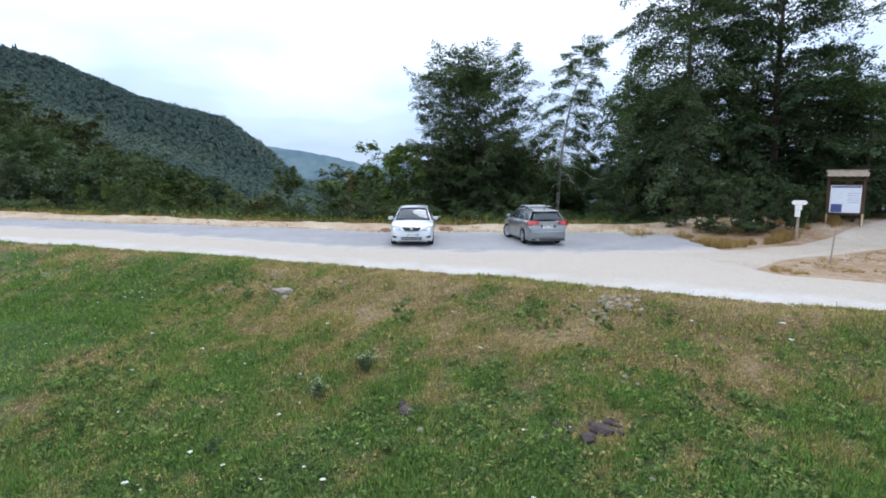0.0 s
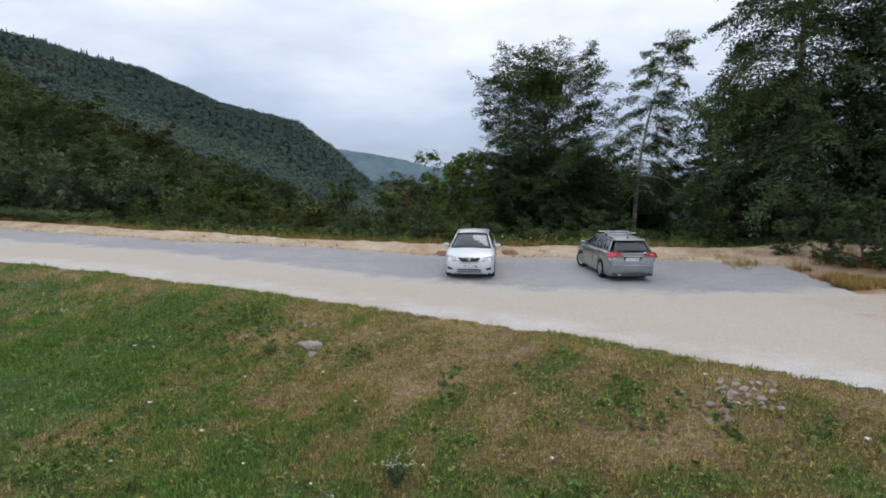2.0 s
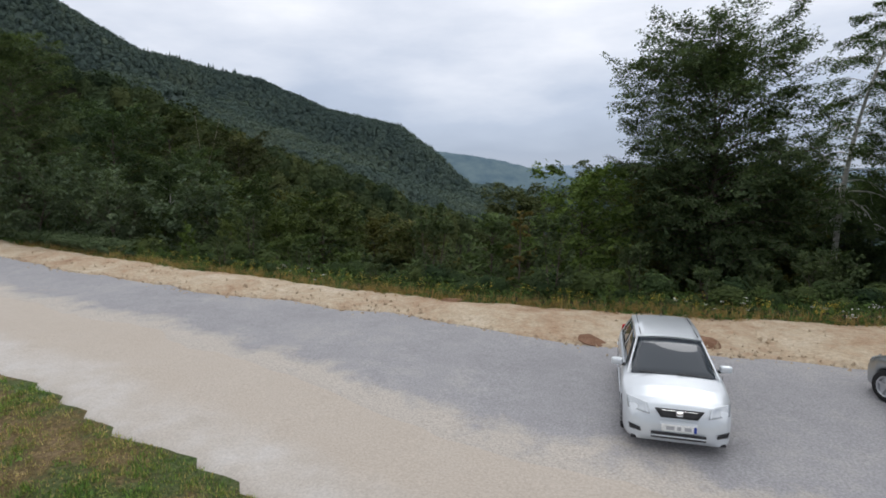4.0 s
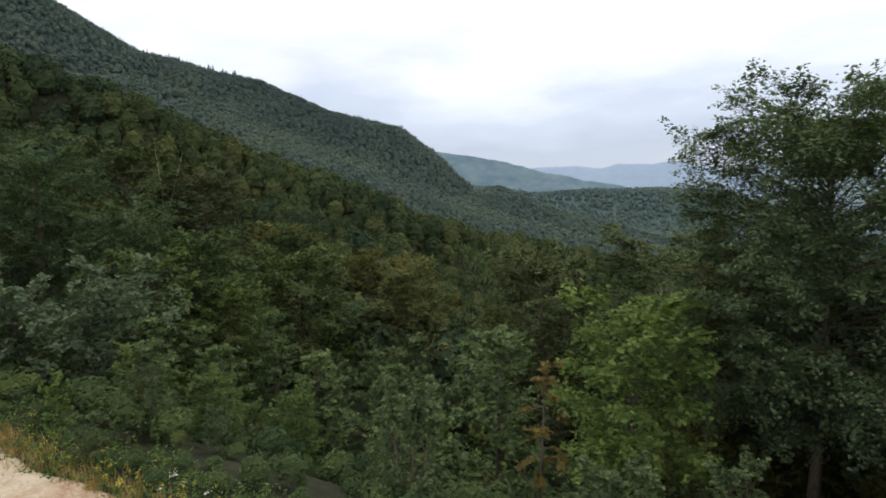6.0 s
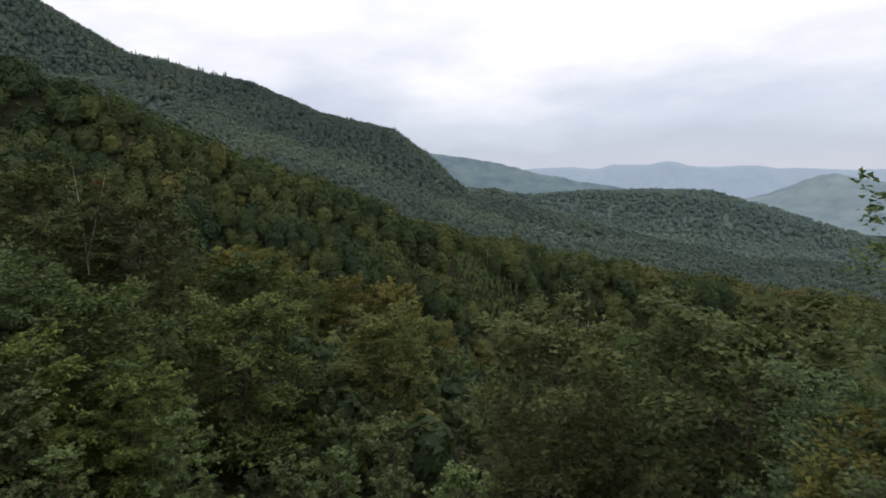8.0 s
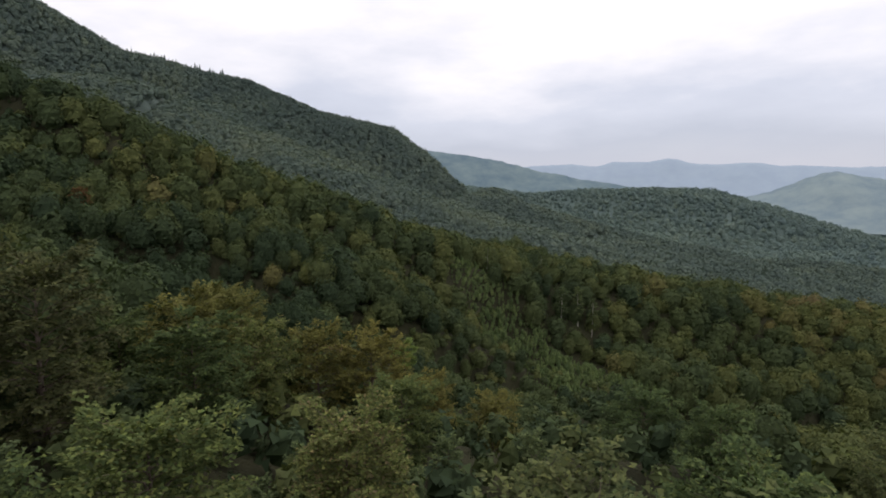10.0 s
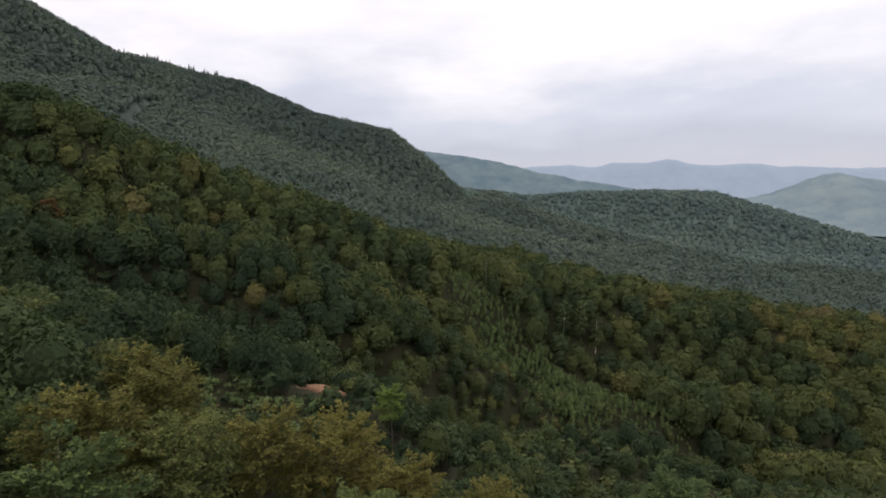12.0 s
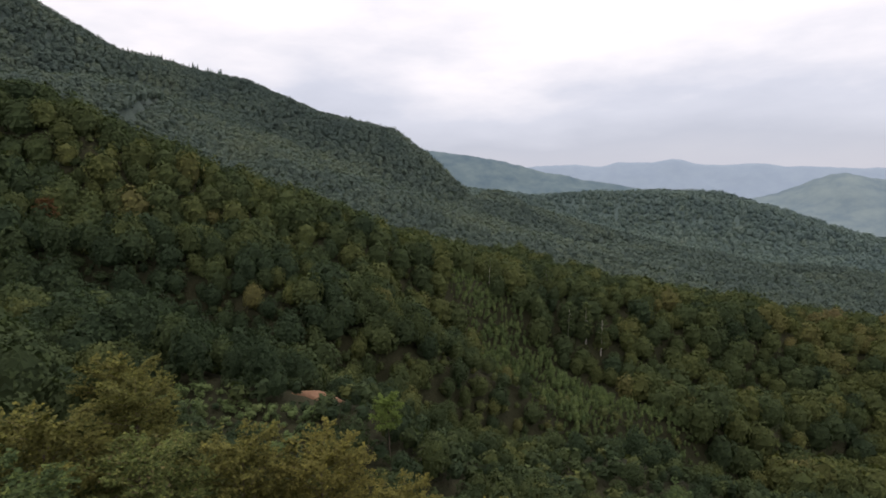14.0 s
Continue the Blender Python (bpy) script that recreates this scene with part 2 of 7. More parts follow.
M_LEAF_BIRCH = leaf_material("birch_leaves", [(0.0, (0.060, 0.090, 0.042)), (0.6, (0.090, 0.122, 0.056)), (1.2, (0.125, 0.148, 0.066))], 0.35)
M_WOODS = leaf_material("woods_leaves", [(p - 0.1, (r * 1.12, g * 1.07, b * 1.20)) for p, (r, g, b) in GREENS], 0.14, vary=0.0)
# Bluer and paler than the near leaves: haze painted into the foliage colour.
M_FAR_WOODS_HAZED = leaf_material("hazed_ridge_leaves", [(0.0, (0.070, 0.100, 0.096)), (0.35, (0.094, 0.128, 0.112)), (0.7, (0.122, 0.152, 0.114)), (1.0, (0.148, 0.160, 0.116))], 0.10, vary=0.0, uneven=0.4)
# Paler and bluer still: thicker haze painted into these leaves.
M_HILL_WOODS_HAZED = leaf_material("hazed_hill_leaves", [(0.0, (0.088, 0.130, 0.136)), (0.35, (0.112, 0.160, 0.154)), (0.7, (0.142, 0.190, 0.164)), (1.0, (0.162, 0.195, 0.162))], 0.05, vary=0.0, uneven=0.4)
M_GRASS = leaf_material("grass_blades", [(0.0, (0.132, 0.222, 0.066)), (0.3, (0.215, 0.280, 0.092)), (0.5, (0.300, 0.280, 0.122)), (0.75, (0.370, 0.280, 0.150)), (1.1, (0.48, 0.375, 0.24))], 0.3, vary=0.0, uneven=2.2)
M_DRY = leaf_material("dry_grass_blades", [(0.0, (0.25, 0.17, 0.07)), (0.6, (0.36, 0.235, 0.105)), (1.2, (0.42, 0.30, 0.16))], 0.3, vary=0.2)
M_WEED = leaf_material("weed_leaves", [(0.0, (0.080, 0.125, 0.046)), (0.5, (0.135, 0.195, 0.070)), (1.2, (0.24, 0.29, 0.115))], 0.3, vary=0.3, uneven=1.8)
M_FERN = leaf_material("bracken_fronds", [(0.0, (0.080, 0.118, 0.062)), (0.6, (0.108, 0.146, 0.080)), (1.2, (0.145, 0.172, 0.096))], 0.25)


def plain(name, colour, rough=0.5, spec=0.4, metal=0.0, grain=18.0, amount=0.12, coat=0.0):
    m, t, b = material(name, rough, spec, metal)
    co = t.nodes.new("ShaderNodeTexCoord")
    g = ramp_node(t, [(0.25, (1 - amount,) * 3), (0.75, (1 + amount,) * 3)])
    t.links.new(noise_node(t, grain, 5, 0.65, co.outputs["Object"]).outputs["Fac"], g.inputs[0])
    t.links.new(mix_colour(t, 1.0, colour, g.outputs[0], "MULTIPLY"), b.inputs["Base Color"])
    b.inputs["Coat Weight"].default_value = coat
    return m


def bark_material(name, light, dark, stretch):
    m, t, b = material(name, 0.9, 0.15)
    co = t.nodes.new("ShaderNodeTexCoord")
    mp = t.nodes.new("ShaderNodeMapping")
    mp.inputs["Scale"].default_value = stretch
    t.links.new(co.outputs["Object"], mp.inputs["Vector"])
    n = noise_node(t, 4, 6, 0.65, mp.outputs[0])
    r = ramp_node(t, [(0.35, dark), (0.6, light)])
    t.links.new(n.outputs["Fac"], r.inputs[0])
    t.links.new(r.outputs[0], b.inputs["Base Color"])
    bump(t, b, n.outputs["Fac"], 0.6, 0.03)
    return m


M_BARK = bark_material("grey_bark", (0.15, 0.12, 0.10), (0.07, 0.055, 0.046), (3, 3, 0.8))
M_BARK_BIRCH = bark_material("birch_bark", (0.82, 0.80, 0.76), (0.48, 0.45, 0.41), (1, 1, 2.5))
M_DEADWOOD = bark_material("bleached_wood", (0.42, 0.37, 0.31), (0.25, 0.21, 0.17), (3, 3, 0.8))

M_WHITE_PAINT = plain("white_silver_paint", (0.60, 0.635, 0.67), 0.28, 0.5, 0.25, 4, 0.04, 0.6)
M_SILVER = plain("grey_silver_paint", (0.27, 0.29, 0.30), 0.30, 0.5, 0.6, 4, 0.05, 0.6)
M_BLACK = plain("black_plastic", (0.018, 0.018, 0.02), 0.5, 0.4)
M_TYRE = plain("tyre_rubber", (0.022, 0.022, 0.023), 0.85, 0.2)
M_RIM = plain("alloy", (0.55, 0.56, 0.58), 0.32, 0.5, 0.9)
M_CABIN = plain("dark_upholstery", (0.03, 0.03, 0.034), 0.8, 0.2)
M_RED = plain("red_lamp", (0.42, 0.012, 0.018), 0.15, 0.5, 0.0, 18, 0.1, 0.5)
M_LAMP = plain("clear_lamp", (0.50, 0.53, 0.56), 0.12, 0.6, 0.45)
M_CHROME = plain("chrome", (0.75, 0.76, 0.78), 0.15, 0.5, 1.0)
M_PLATE = plain("plate_white", (0.72, 0.73, 0.72), 0.45)
M_INK = plain("plate_ink", (0.36, 0.37, 0.39), 0.5)
M_BLUE = plain("plate_blue", (0.02, 0.05, 0.3), 0.5)
M_WOOD_DARK = plain("dark_stained_wood", (0.075, 0.045, 0.03), 0.75, 0.25, 0, 9, 0.35)
M_WOOD = plain("weathered_wood", (0.30, 0.25, 0.20), 0.8, 0.2, 0, 9, 0.3)
M_WOOD_PALE = plain("pale_new_wood", (0.55, 0.45, 0.30), 0.75, 0.2, 0, 9, 0.2)
M_SIGN = plain("white_sign_paint", (0.80, 0.80, 0.78), 0.5, 0.3, 0, 8, 0.05)
M_POSTER = plain("poster_paper", (0.70, 0.74, 0.82), 0.4, 0.4, 0, 3, 0.06)
M_POSTER_BLUE = plain("poster_blue_print", (0.07, 0.09, 0.26), 0.4, 0.4, 0, 14, 0.4)
M_PETAL = plain("white_petals", (0.72, 0.72, 0.66), 0.7, 0.2)
M_PLUME = plain("pale_plumes", (0.48, 0.50, 0.34), 0.7, 0.2)
M_PETAL_Y = plain("yellow_petals", (0.55, 0.42, 0.05), 0.7, 0.2)


def glass_material():
    m, t, b = material("car_glass", 0.02, 0.5)
    b.inputs["Base Color"].default_value = (0.060, 0.072, 0.086, 1)
    b.inputs["Transmission Weight"].default_value = 0.3
    b.inputs["Coat Weight"].default_value = 0.25
    b.inputs["IOR"].default_value = 1.45
    return m


M_GLASS = glass_material()


def hazed_hill_material(name, low, high, glow):
    """Far hills: the air's blue haze is painted into the colour and a faint glow."""
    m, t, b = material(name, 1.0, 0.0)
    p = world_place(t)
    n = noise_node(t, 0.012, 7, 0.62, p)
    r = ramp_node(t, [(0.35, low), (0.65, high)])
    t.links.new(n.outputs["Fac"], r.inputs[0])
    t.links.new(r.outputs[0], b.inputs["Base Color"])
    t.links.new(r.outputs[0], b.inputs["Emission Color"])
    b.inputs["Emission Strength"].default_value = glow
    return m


M_FAR_1 = hazed_hill_material("distant_hill_near", (0.064, 0.096, 0.120), (0.098, 0.134, 0.146), 0.6)
M_FAR_2 = hazed_hill_material("distant_hill_far", (0.170, 0.215, 0.272), (0.184, 0.230, 0.284), 0.62)
M_FAR_3 = hazed_hill_material("distant_hill_middle", (0.094, 0.130, 0.156), (0.136, 0.174, 0.184), 0.6)

# ---- mesh helpers ----
RNG = np.random.default_rng(7)


def mesh_np(name, V, F, mats, tint=None, smooth=False, which=None):
    """A mesh from arrays of corners and faces of one size."""
    V, F = np.asarray(V, np.float32), np.asarray(F, np.int32)
    me = bpy.data.meshes.new(name)
    n, k = F.shape
    me.vertices.add(len(V))
    me.vertices.foreach_set("co", V.ravel())
    me.loops.add(n * k)
    me.loops.foreach_set("vertex_index", F.ravel())
    me.polygons.add(n)
    me.polygons.foreach_set("loop_start", np.arange(0, n * k, k, dtype=np.int32))
    for m in mats if isinstance(mats, (list, tuple)) else [mats]:
        me.materials.append(m)
    if which is not None:
        me.polygons.foreach_set("material_index", np.asarray(which, np.int32))
    me.polygons.foreach_set("use_smooth", np.full(n, smooth))
    if tint is not None:
        me.attributes.new("tint", "FLOAT", "POINT").data.foreach_set("value", np.asarray(tint, np.float32))
    me.update(calc_edges=True)
    return me


def bm_mesh(name, bm, mat, smooth=False):
    me = bpy.data.meshes.new(name)
    bmesh.ops.recalc_face_normals(bm, faces=bm.faces)
    bm.to_mesh(me)
    bm.free()
    me.materials.append(mat)
    for p in me.polygons:
        p.use_smooth = smooth
    return me


def part(name, bm, mat, parent, label="", smooth=False):
    ob = new(name, bm if isinstance(bm, bpy.types.Mesh) else bm_mesh(name, bm, mat, smooth))
    ob.parent = parent
    return tagged(ob, label)


def thing(name, m, label, category, group="", kind=""):
    ob = new(name)
    ob.empty_display_size = 0.2
    ob.matrix_basis = m
    return tagged(ob, label, category, group, kind)


def box(bm, size, at=(0, 0, 0), rot=None, bev=0.0):
    m = Matrix.Translation(at) @ (rot if rot is not None else Matrix()) @ Matrix.Diagonal((*size, 1))
    r = bmesh.ops.create_cube(bm, size=1, matrix=m)
    if bev:
        es = list({e for v in r["verts"] for e in v.link_edges})
        bmesh.ops.bevel(bm, geom=es, offset=bev, segments=2, affect="EDGES", profile=0.5)
    return bm


def tube(path, radii, sides=7):
    """Corners and faces of a tapered tube along a path."""
    path, radii = np.asarray(path, float), np.asarray(radii, float)
    d = np.gradient(path, axis=0)
    d /= np.linalg.norm(d, axis=1)[:, None] + 1e-9
    ref = np.where(np.abs(d[:, 2:3]) > 0.9, [[1.0, 0, 0]], [[0, 0, 1.0]])
    a = np.cross(d, ref)
    a /= np.linalg.norm(a, axis=1)[:, None] + 1e-9
    b = np.cross(d, a)
    th = np.linspace(0, 2 * np.pi, sides, endpoint=False)
    V = path[:, None] + radii[:, None, None] * (np.cos(th)[None, :, None] * a[:, None] + np.sin(th)[None, :, None] * b[:, None])
    n = len(path)
    i, j = np.meshgrid(np.arange(n - 1), np.arange(sides), indexing="ij")
    j2 = (j + 1) % sides
    F = np.stack([i * sides + j, i * sides + j2, (i + 1) * sides + j2, (i + 1) * sides + j], -1).reshape(-1, 4)
    return V.reshape(-1, 3), F


def join(pieces):
    Vs, Fs, o = [], [], 0
    for V, F in pieces:
        Vs.append(V)
        Fs.append(F + o)
        o += len(V)
    return np.concatenate(Vs), np.concatenate(Fs)


def cards(c, n, size, rng, aspect=0.6, fold=0.18):
    """Small folded leaves or leaf clumps at places c, facing n."""
    k = len(c)
    n = n / (np.linalg.norm(n, axis=1)[:, None] + 1e-9)
    t = np.cross(n, rng.normal(size=(k, 3)))
    t /= np.linalg.norm(t, axis=1)[:, None] + 1e-9
    b = np.cross(n, t)
    s = np.asarray(size).reshape(-1, 1) * np.ones((k, 1))
    j = lambda: rng.uniform(0.75, 1.25, (k, 1))
    V = np.stack([c + t * s * j(), c + b * s * aspect * j() - n * s * fold, c - t * s * j(), c - b * s * aspect * j() - n * s * fold], 1).reshape(-1, 3)
    return V, np.arange(4 * k).reshape(-1, 4)


def vnoise(x, y, scale, seed=0):
    """Smooth value noise on the plan, -1 to 1."""
    r = np.random.default_rng(seed).uniform(-1, 1, (64, 64))
    u, v = np.asarray(x) / scale + 100.3, np.asarray(y) / scale + 57.7
    i, j = np.floor(u).astype(int), np.floor(v).astype(int)
    fu, fv = u - i, v - j
    fu, fv = fu * fu * (3 - 2 * fu), fv * fv * (3 - 2 * fv)
    g = lambda a, b: r[a % 64, b % 64]
    return (g(i, j) * (1 - fu) + g(i + 1, j) * fu) * (1 - fv) + (g(i, j + 1) * (1 - fu) + g(i + 1, j + 1) * fu) * fv


def smooth01(v):
    v = np.clip(v, 0, 1)
    return v * v * (3 - 2 * v)


# ---- the lie of the land ----
# Feature lines of the valley: x, y, height of the ground.
LAND = {
    "terrace_edge": [(-70, 40, 1), (-32, 33, 0.3), (-12, 30, 0), (2, 31, 0), (14, 33, 0.4), (60, 40, 2)],
    "shrub_slope": [(-70, 50, -1), (-35, 44, -4.5), (-20, 46, -6.5), (0, 44, -5), (14, 46, -5), (60, 50, -4)],
    "upper_slope": [(-95, 62, 1), (-50, 64, -3.5), (-35, 63, -9), (-13, 60, -9), (20, 60, -10), (70, 62, -12)],
    "middle_slope": [(-115, 95, -6), (-49, 84, -9), (-37, 90, -15), (-20, 95, -18), (20, 95, -22), (80, 95, -30)],
    "lower_slope": [(-135, 142, -20), (-68, 122, -27), (-34, 126, -36), (-10, 152, -46), (40, 160, -62), (120, 185, -85)],
    "stream": [(-280, 140, 14), (-154, 188, -37), (-115, 190, -49), (-80, 215, -66), (-50, 250, -83), (5, 278, -100), (61, 322, -111), (150, 350, -122), (340, 360, -135)],
    "spur_face": [(-265, 205, 22), (-208, 196, -3), (-172, 228, -10), (-101, 242, -41), (-54, 292, -75), (14, 308, -83), (60, 347, -97)],
    "spur_crest": [(-430, 160, 100), (-330, 205, 70), (-270, 240, 47), (-212, 280, 13), (-165, 300, -5), (-103, 350, -36), (-24, 385, -51), (45, 430, -66), (111, 450, -80), (320, 480, -112)],
    "back_valley": [(-450, 300, 50), (-270, 400, -8), (-130, 500, -58), (-20, 530, -82), (100, 545, -100), (320, 560, -128)],
    "ridge_foot": [(-640, 560, 130), (-582, 620, 115), (-443, 633, 55), (-300, 650, 0), (-156, 659, -46), (-55, 703, -67), (60, 690, -86), (190, 640, -110)],
    "ridge_crest": [(-1250, 420, 400), (-999, 553, 330), (-906, 672, 285), (-818, 753, 214), (-747, 815, 195), (-654, 870, 174), (-535, 892, 124), (-402, 880, 93), (-331, 872, 41), (-264, 866, -18), (-234, 939, -12), (-184, 945, -36), (-45, 960, -74), (94, 813, -92), (193, 645, -111)],
    "main_valley": [(-300, 1080, -50), (-60, 1080, -95), (100, 960, -125), (250, 830, -140), (450, 720, -155)],
    "middle_hill_face": [(-150, 1200, -70), (95, 1040, -118), (250, 1090, -115), (400, 1000, -130)],
    "middle_hill_crest": [(-420, 1310, -10), (-246, 1340, -28), (-185, 1360, -20), (35, 1390, -14), (114, 1385, -18), (187, 1355, -36), (262, 1320, -56), (393, 1242, -100), (600, 1150, -150)],
    "beyond": [(-1500, 1750, 20), (-400, 1750, -190), (300, 1700, -230), (1500, 1600, -230)],
    "horizon": [(-3500, 4700, -100), (0, 4700, -150), (3500, 4700, -150)],
}
NEAR_X = [-90, -25, -18.5, -13.9, -10.5, -7.5, -4.5, -1.9, 1.2, 3.1, 4.8, 6.9, 8.5, 14, 60]
NEAR_Y = [30, 20.4, 19.7, 18.9, 18.1, 17.4, 16.5, 15.7, 14.6, 13.6, 12.8, 11.9, 11.3, 9.8, 1]
MID_X, MID_Y = [-90, -34, -23.5, -16, -10, -5, -1, 4, 7.7, 9, 60], [37, 27, 25, 23.7, 22.3, 20.9, 19.7, 19.7, 20.6, 21, 21]
FAR_X, FAR_Y = [-90, -26, -18, -13.5, -9.2, -6.3, -3.5, 0, 5, 9.5, 60], [42, 28.3, 27.2, 26.9, 26.6, 26.2, 25.8, 26.2, 26.1, 25.6, 25.6]
VEG_X, VEG_Y = [-90, -32, -23, -17, -12.5, -8.6, -5.6, -2.7, 1.9, 6, 11.6, 60], [46, 32.2, 30.7, 30.0, 29.5, 29.1, 29.4, 29.8, 30.2, 30.4, 31.2, 38]


def near_edge(x):
    return np.interp(x, NEAR_X, NEAR_Y) + 0.08 * vnoise(x, 0 * x, 1.3, 3) + 0.05 * vnoise(x, 0 * x, 0.4, 4)


def mid_edge(x):
    return np.interp(x, MID_X, MID_Y) + 0.35 * vnoise(x, 0 * x, 2.1, 5) + 0.12 * vnoise(x, 0 * x, 0.5, 6)


def far_edge(x):
    return np.interp(x, FAR_X, FAR_Y) + 0.3 * vnoise(x, 0 * x, 1.9, 7) + 0.12 * vnoise(x, 0 * x, 0.5, 8)


def veg_edge(x):
    return np.interp(x, VEG_X, VEG_Y) + 0.25 * vnoise(x, 0 * x, 1.6, 9)


def terrace(x, y):
    """The made-up ground of road and car park: almost level, rising slowly to the west, with a bank in the east."""
    z = 0.018 * np.maximum(0, -x - 4)
    bank = smooth01((x - 9.0) / 6) * smooth01((y - 21.5 - 0.35 * np.maximum(0, x - 12)) / 3)
    return z + 0.65 * bank


def hills(x, y):
    num, den = np.zeros_like(x), np.zeros_like(x)
    for line in LAND.values():
        best, height = np.full_like(x, 1e12), np.zeros_like(x)
        for (x0, y0, z0), (x1, y1, z1) in zip(line, line[1:]):
            dx, dy = x1 - x0, y1 - y0
            u = np.clip(((x - x0) * dx + (y - y0) * dy) / (dx * dx + dy * dy), 0, 1)
            d = (x - x0 - u * dx) ** 2 + (y - y0 - u * dy) ** 2
            hit = d < best
            best, height = np.where(hit, d, best), np.where(hit, z0 + u * (z1 - z0), height)
        w = 1 / (best + 6.0) ** 1.35
        num += w * height
        den += w
    return num / den


def land(x, y):
    """Height of the ground at places of the plan."""
    x, y = np.asarray(x, float), np.asarray(y, float)
    n, v, t = near_edge(x), veg_edge(x), terrace(x, y)
    d = np.maximum(0, n - y) * 0.93
    fall = 0.235 * np.minimum(d, 14) + 0.08 * np.clip(d - 14, 0, 30)
    meadow = t - fall + smooth01(d / 1.2) * (0.10 * vnoise(x, y, 2.2, 11) + 0.05 * vnoise(x, y, 0.7, 12)) + 0.12 * np.exp(-((d - 0.9) / 0.7) ** 2)
    h = hills(x, y) + np.clip((y - v) / 40, 0, 1) * (1.2 * vnoise(x, y, 24, 13) + 3 * vnoise(x, y, 90, 14))
    k = smooth01((y - v) / 5.0)
    up = t * (1 - k) + h * k
    return np.where(y < n, meadow, up)


def land1(x, y):
    return float(land(np.array([x], float), np.array([y], float))[0])


def dryness(x, y):
    """How dry and brown the meadow is at a place, 0 to 1."""
    d = np.maximum(0, near_edge(x) - y)
    v = 0.28 + 0.22 * vnoise(x, y, 2.6, 21) + 0.34 * vnoise(x, y, 0.9, 22) + 0.34 * vnoise(x, y, 0.36, 23) + 0.08 * smooth01((x - 1) / 5)
    v += 0.34 * smooth01((5.2 + 0.5 * vnoise(x, y, 1.4, 24) - d) / 2.2) * smooth01((x + 9.5) / 4) + 0.22 * np.exp(-((d - 0.7) / 0.6) ** 2)
    v -= 0.42 * np.exp(-(((x + 11.5) / 4.5) ** 2 + ((y - 13.6) / 2.2) ** 2))
    v += 0.45 * np.exp(-(((x - 2.25) / 0.75) ** 2 + ((y - 8.4) / 0.5) ** 2)) + 0.25 * np.exp(-(((x + 0.85) / 0.5) ** 2 + ((y - 9.2) / 0.35) ** 2)) + 0.22 * np.exp(-(((x + 3.5) / 3.0) ** 2 + ((y - 14.0) / 1.7) ** 2))
    return np.clip(v, 0, 1)


# ---- ground: one sheet to the horizon ----
def lines(parts):
    out = [np.arange(a, b, s) for a, b, s in parts]
    return np.concatenate(out)


gx = lines([(-4200, -1200, 150), (-1200, -400, 12), (-400, -80, 5), (-80, -24, 1.6), (-24, 16, 0.35), (16, 60, 1.6), (60, 240, 8), (240, 800, 25), (800, 4201, 170)])
gy = lines([(-900, -100, 100), (-100, -20, 8), (-20, 2, 1.0), (2, 34, 0.3), (34, 70, 1.2), (70, 240, 4), (240, 560, 8), (560, 1500, 16), (1500, 4701, 160)])
GX, GY = np.meshgrid(gx, gy, indexing="ij")
GZ = land(GX, GY)
inside = (GY > near_edge(GX) + 0.12) & (GY < veg_edge(GX) - 0.1) & (GX > -80) & (GX < 50)
GZ = GZ - np.where(inside, np.where(GX > 7.5, 0.045, 0.12), 0)
# under the far woods the soil lies deeper than the canopy's foot
GZ = GZ - 4.0 * smooth01((np.hypot(GX + 14, GY - 58) - 540) / 80) * (GY > 60) * (GY < 1500)
nx, ny = GX.shape
ii, jj = np.meshgrid(np.arange(nx - 1), np.arange(ny - 1), indexing="ij")
GF = np.stack([ii * ny + jj, (ii + 1) * ny + jj, (ii + 1) * ny + jj + 1, ii * ny + jj + 1], -1).reshape(-1, 4)
cx, cy = (GX[:-1, :-1] + GX[1:, 1:]).ravel() / 2, (GY[:-1, :-1] + GY[1:, 1:]).ravel() / 2
ground = new("ground", mesh_np("ground", np.stack([GX, GY, GZ], -1).reshape(-1, 3), GF, [M_MEADOW, M_SHADED_FLOOR, M_FAR_FLOOR_HAZED, M_HILL_FLOOR_HAZED, M_DUST], dryness(GX, GY).ravel(), True, np.where((cx > 7.3) & (cy > near_edge(cx)) & (cy < veg_edge(cx) - 0.3), 4, (cy > veg_edge(cx) - 0.3).astype(int) + (np.hypot(cx + 14, cy - 58) > 505) * (cy > 60) + (cy > 1000))))
tagged(ground, "meadow bank and wooded valley ground", "ground", kind="structure")


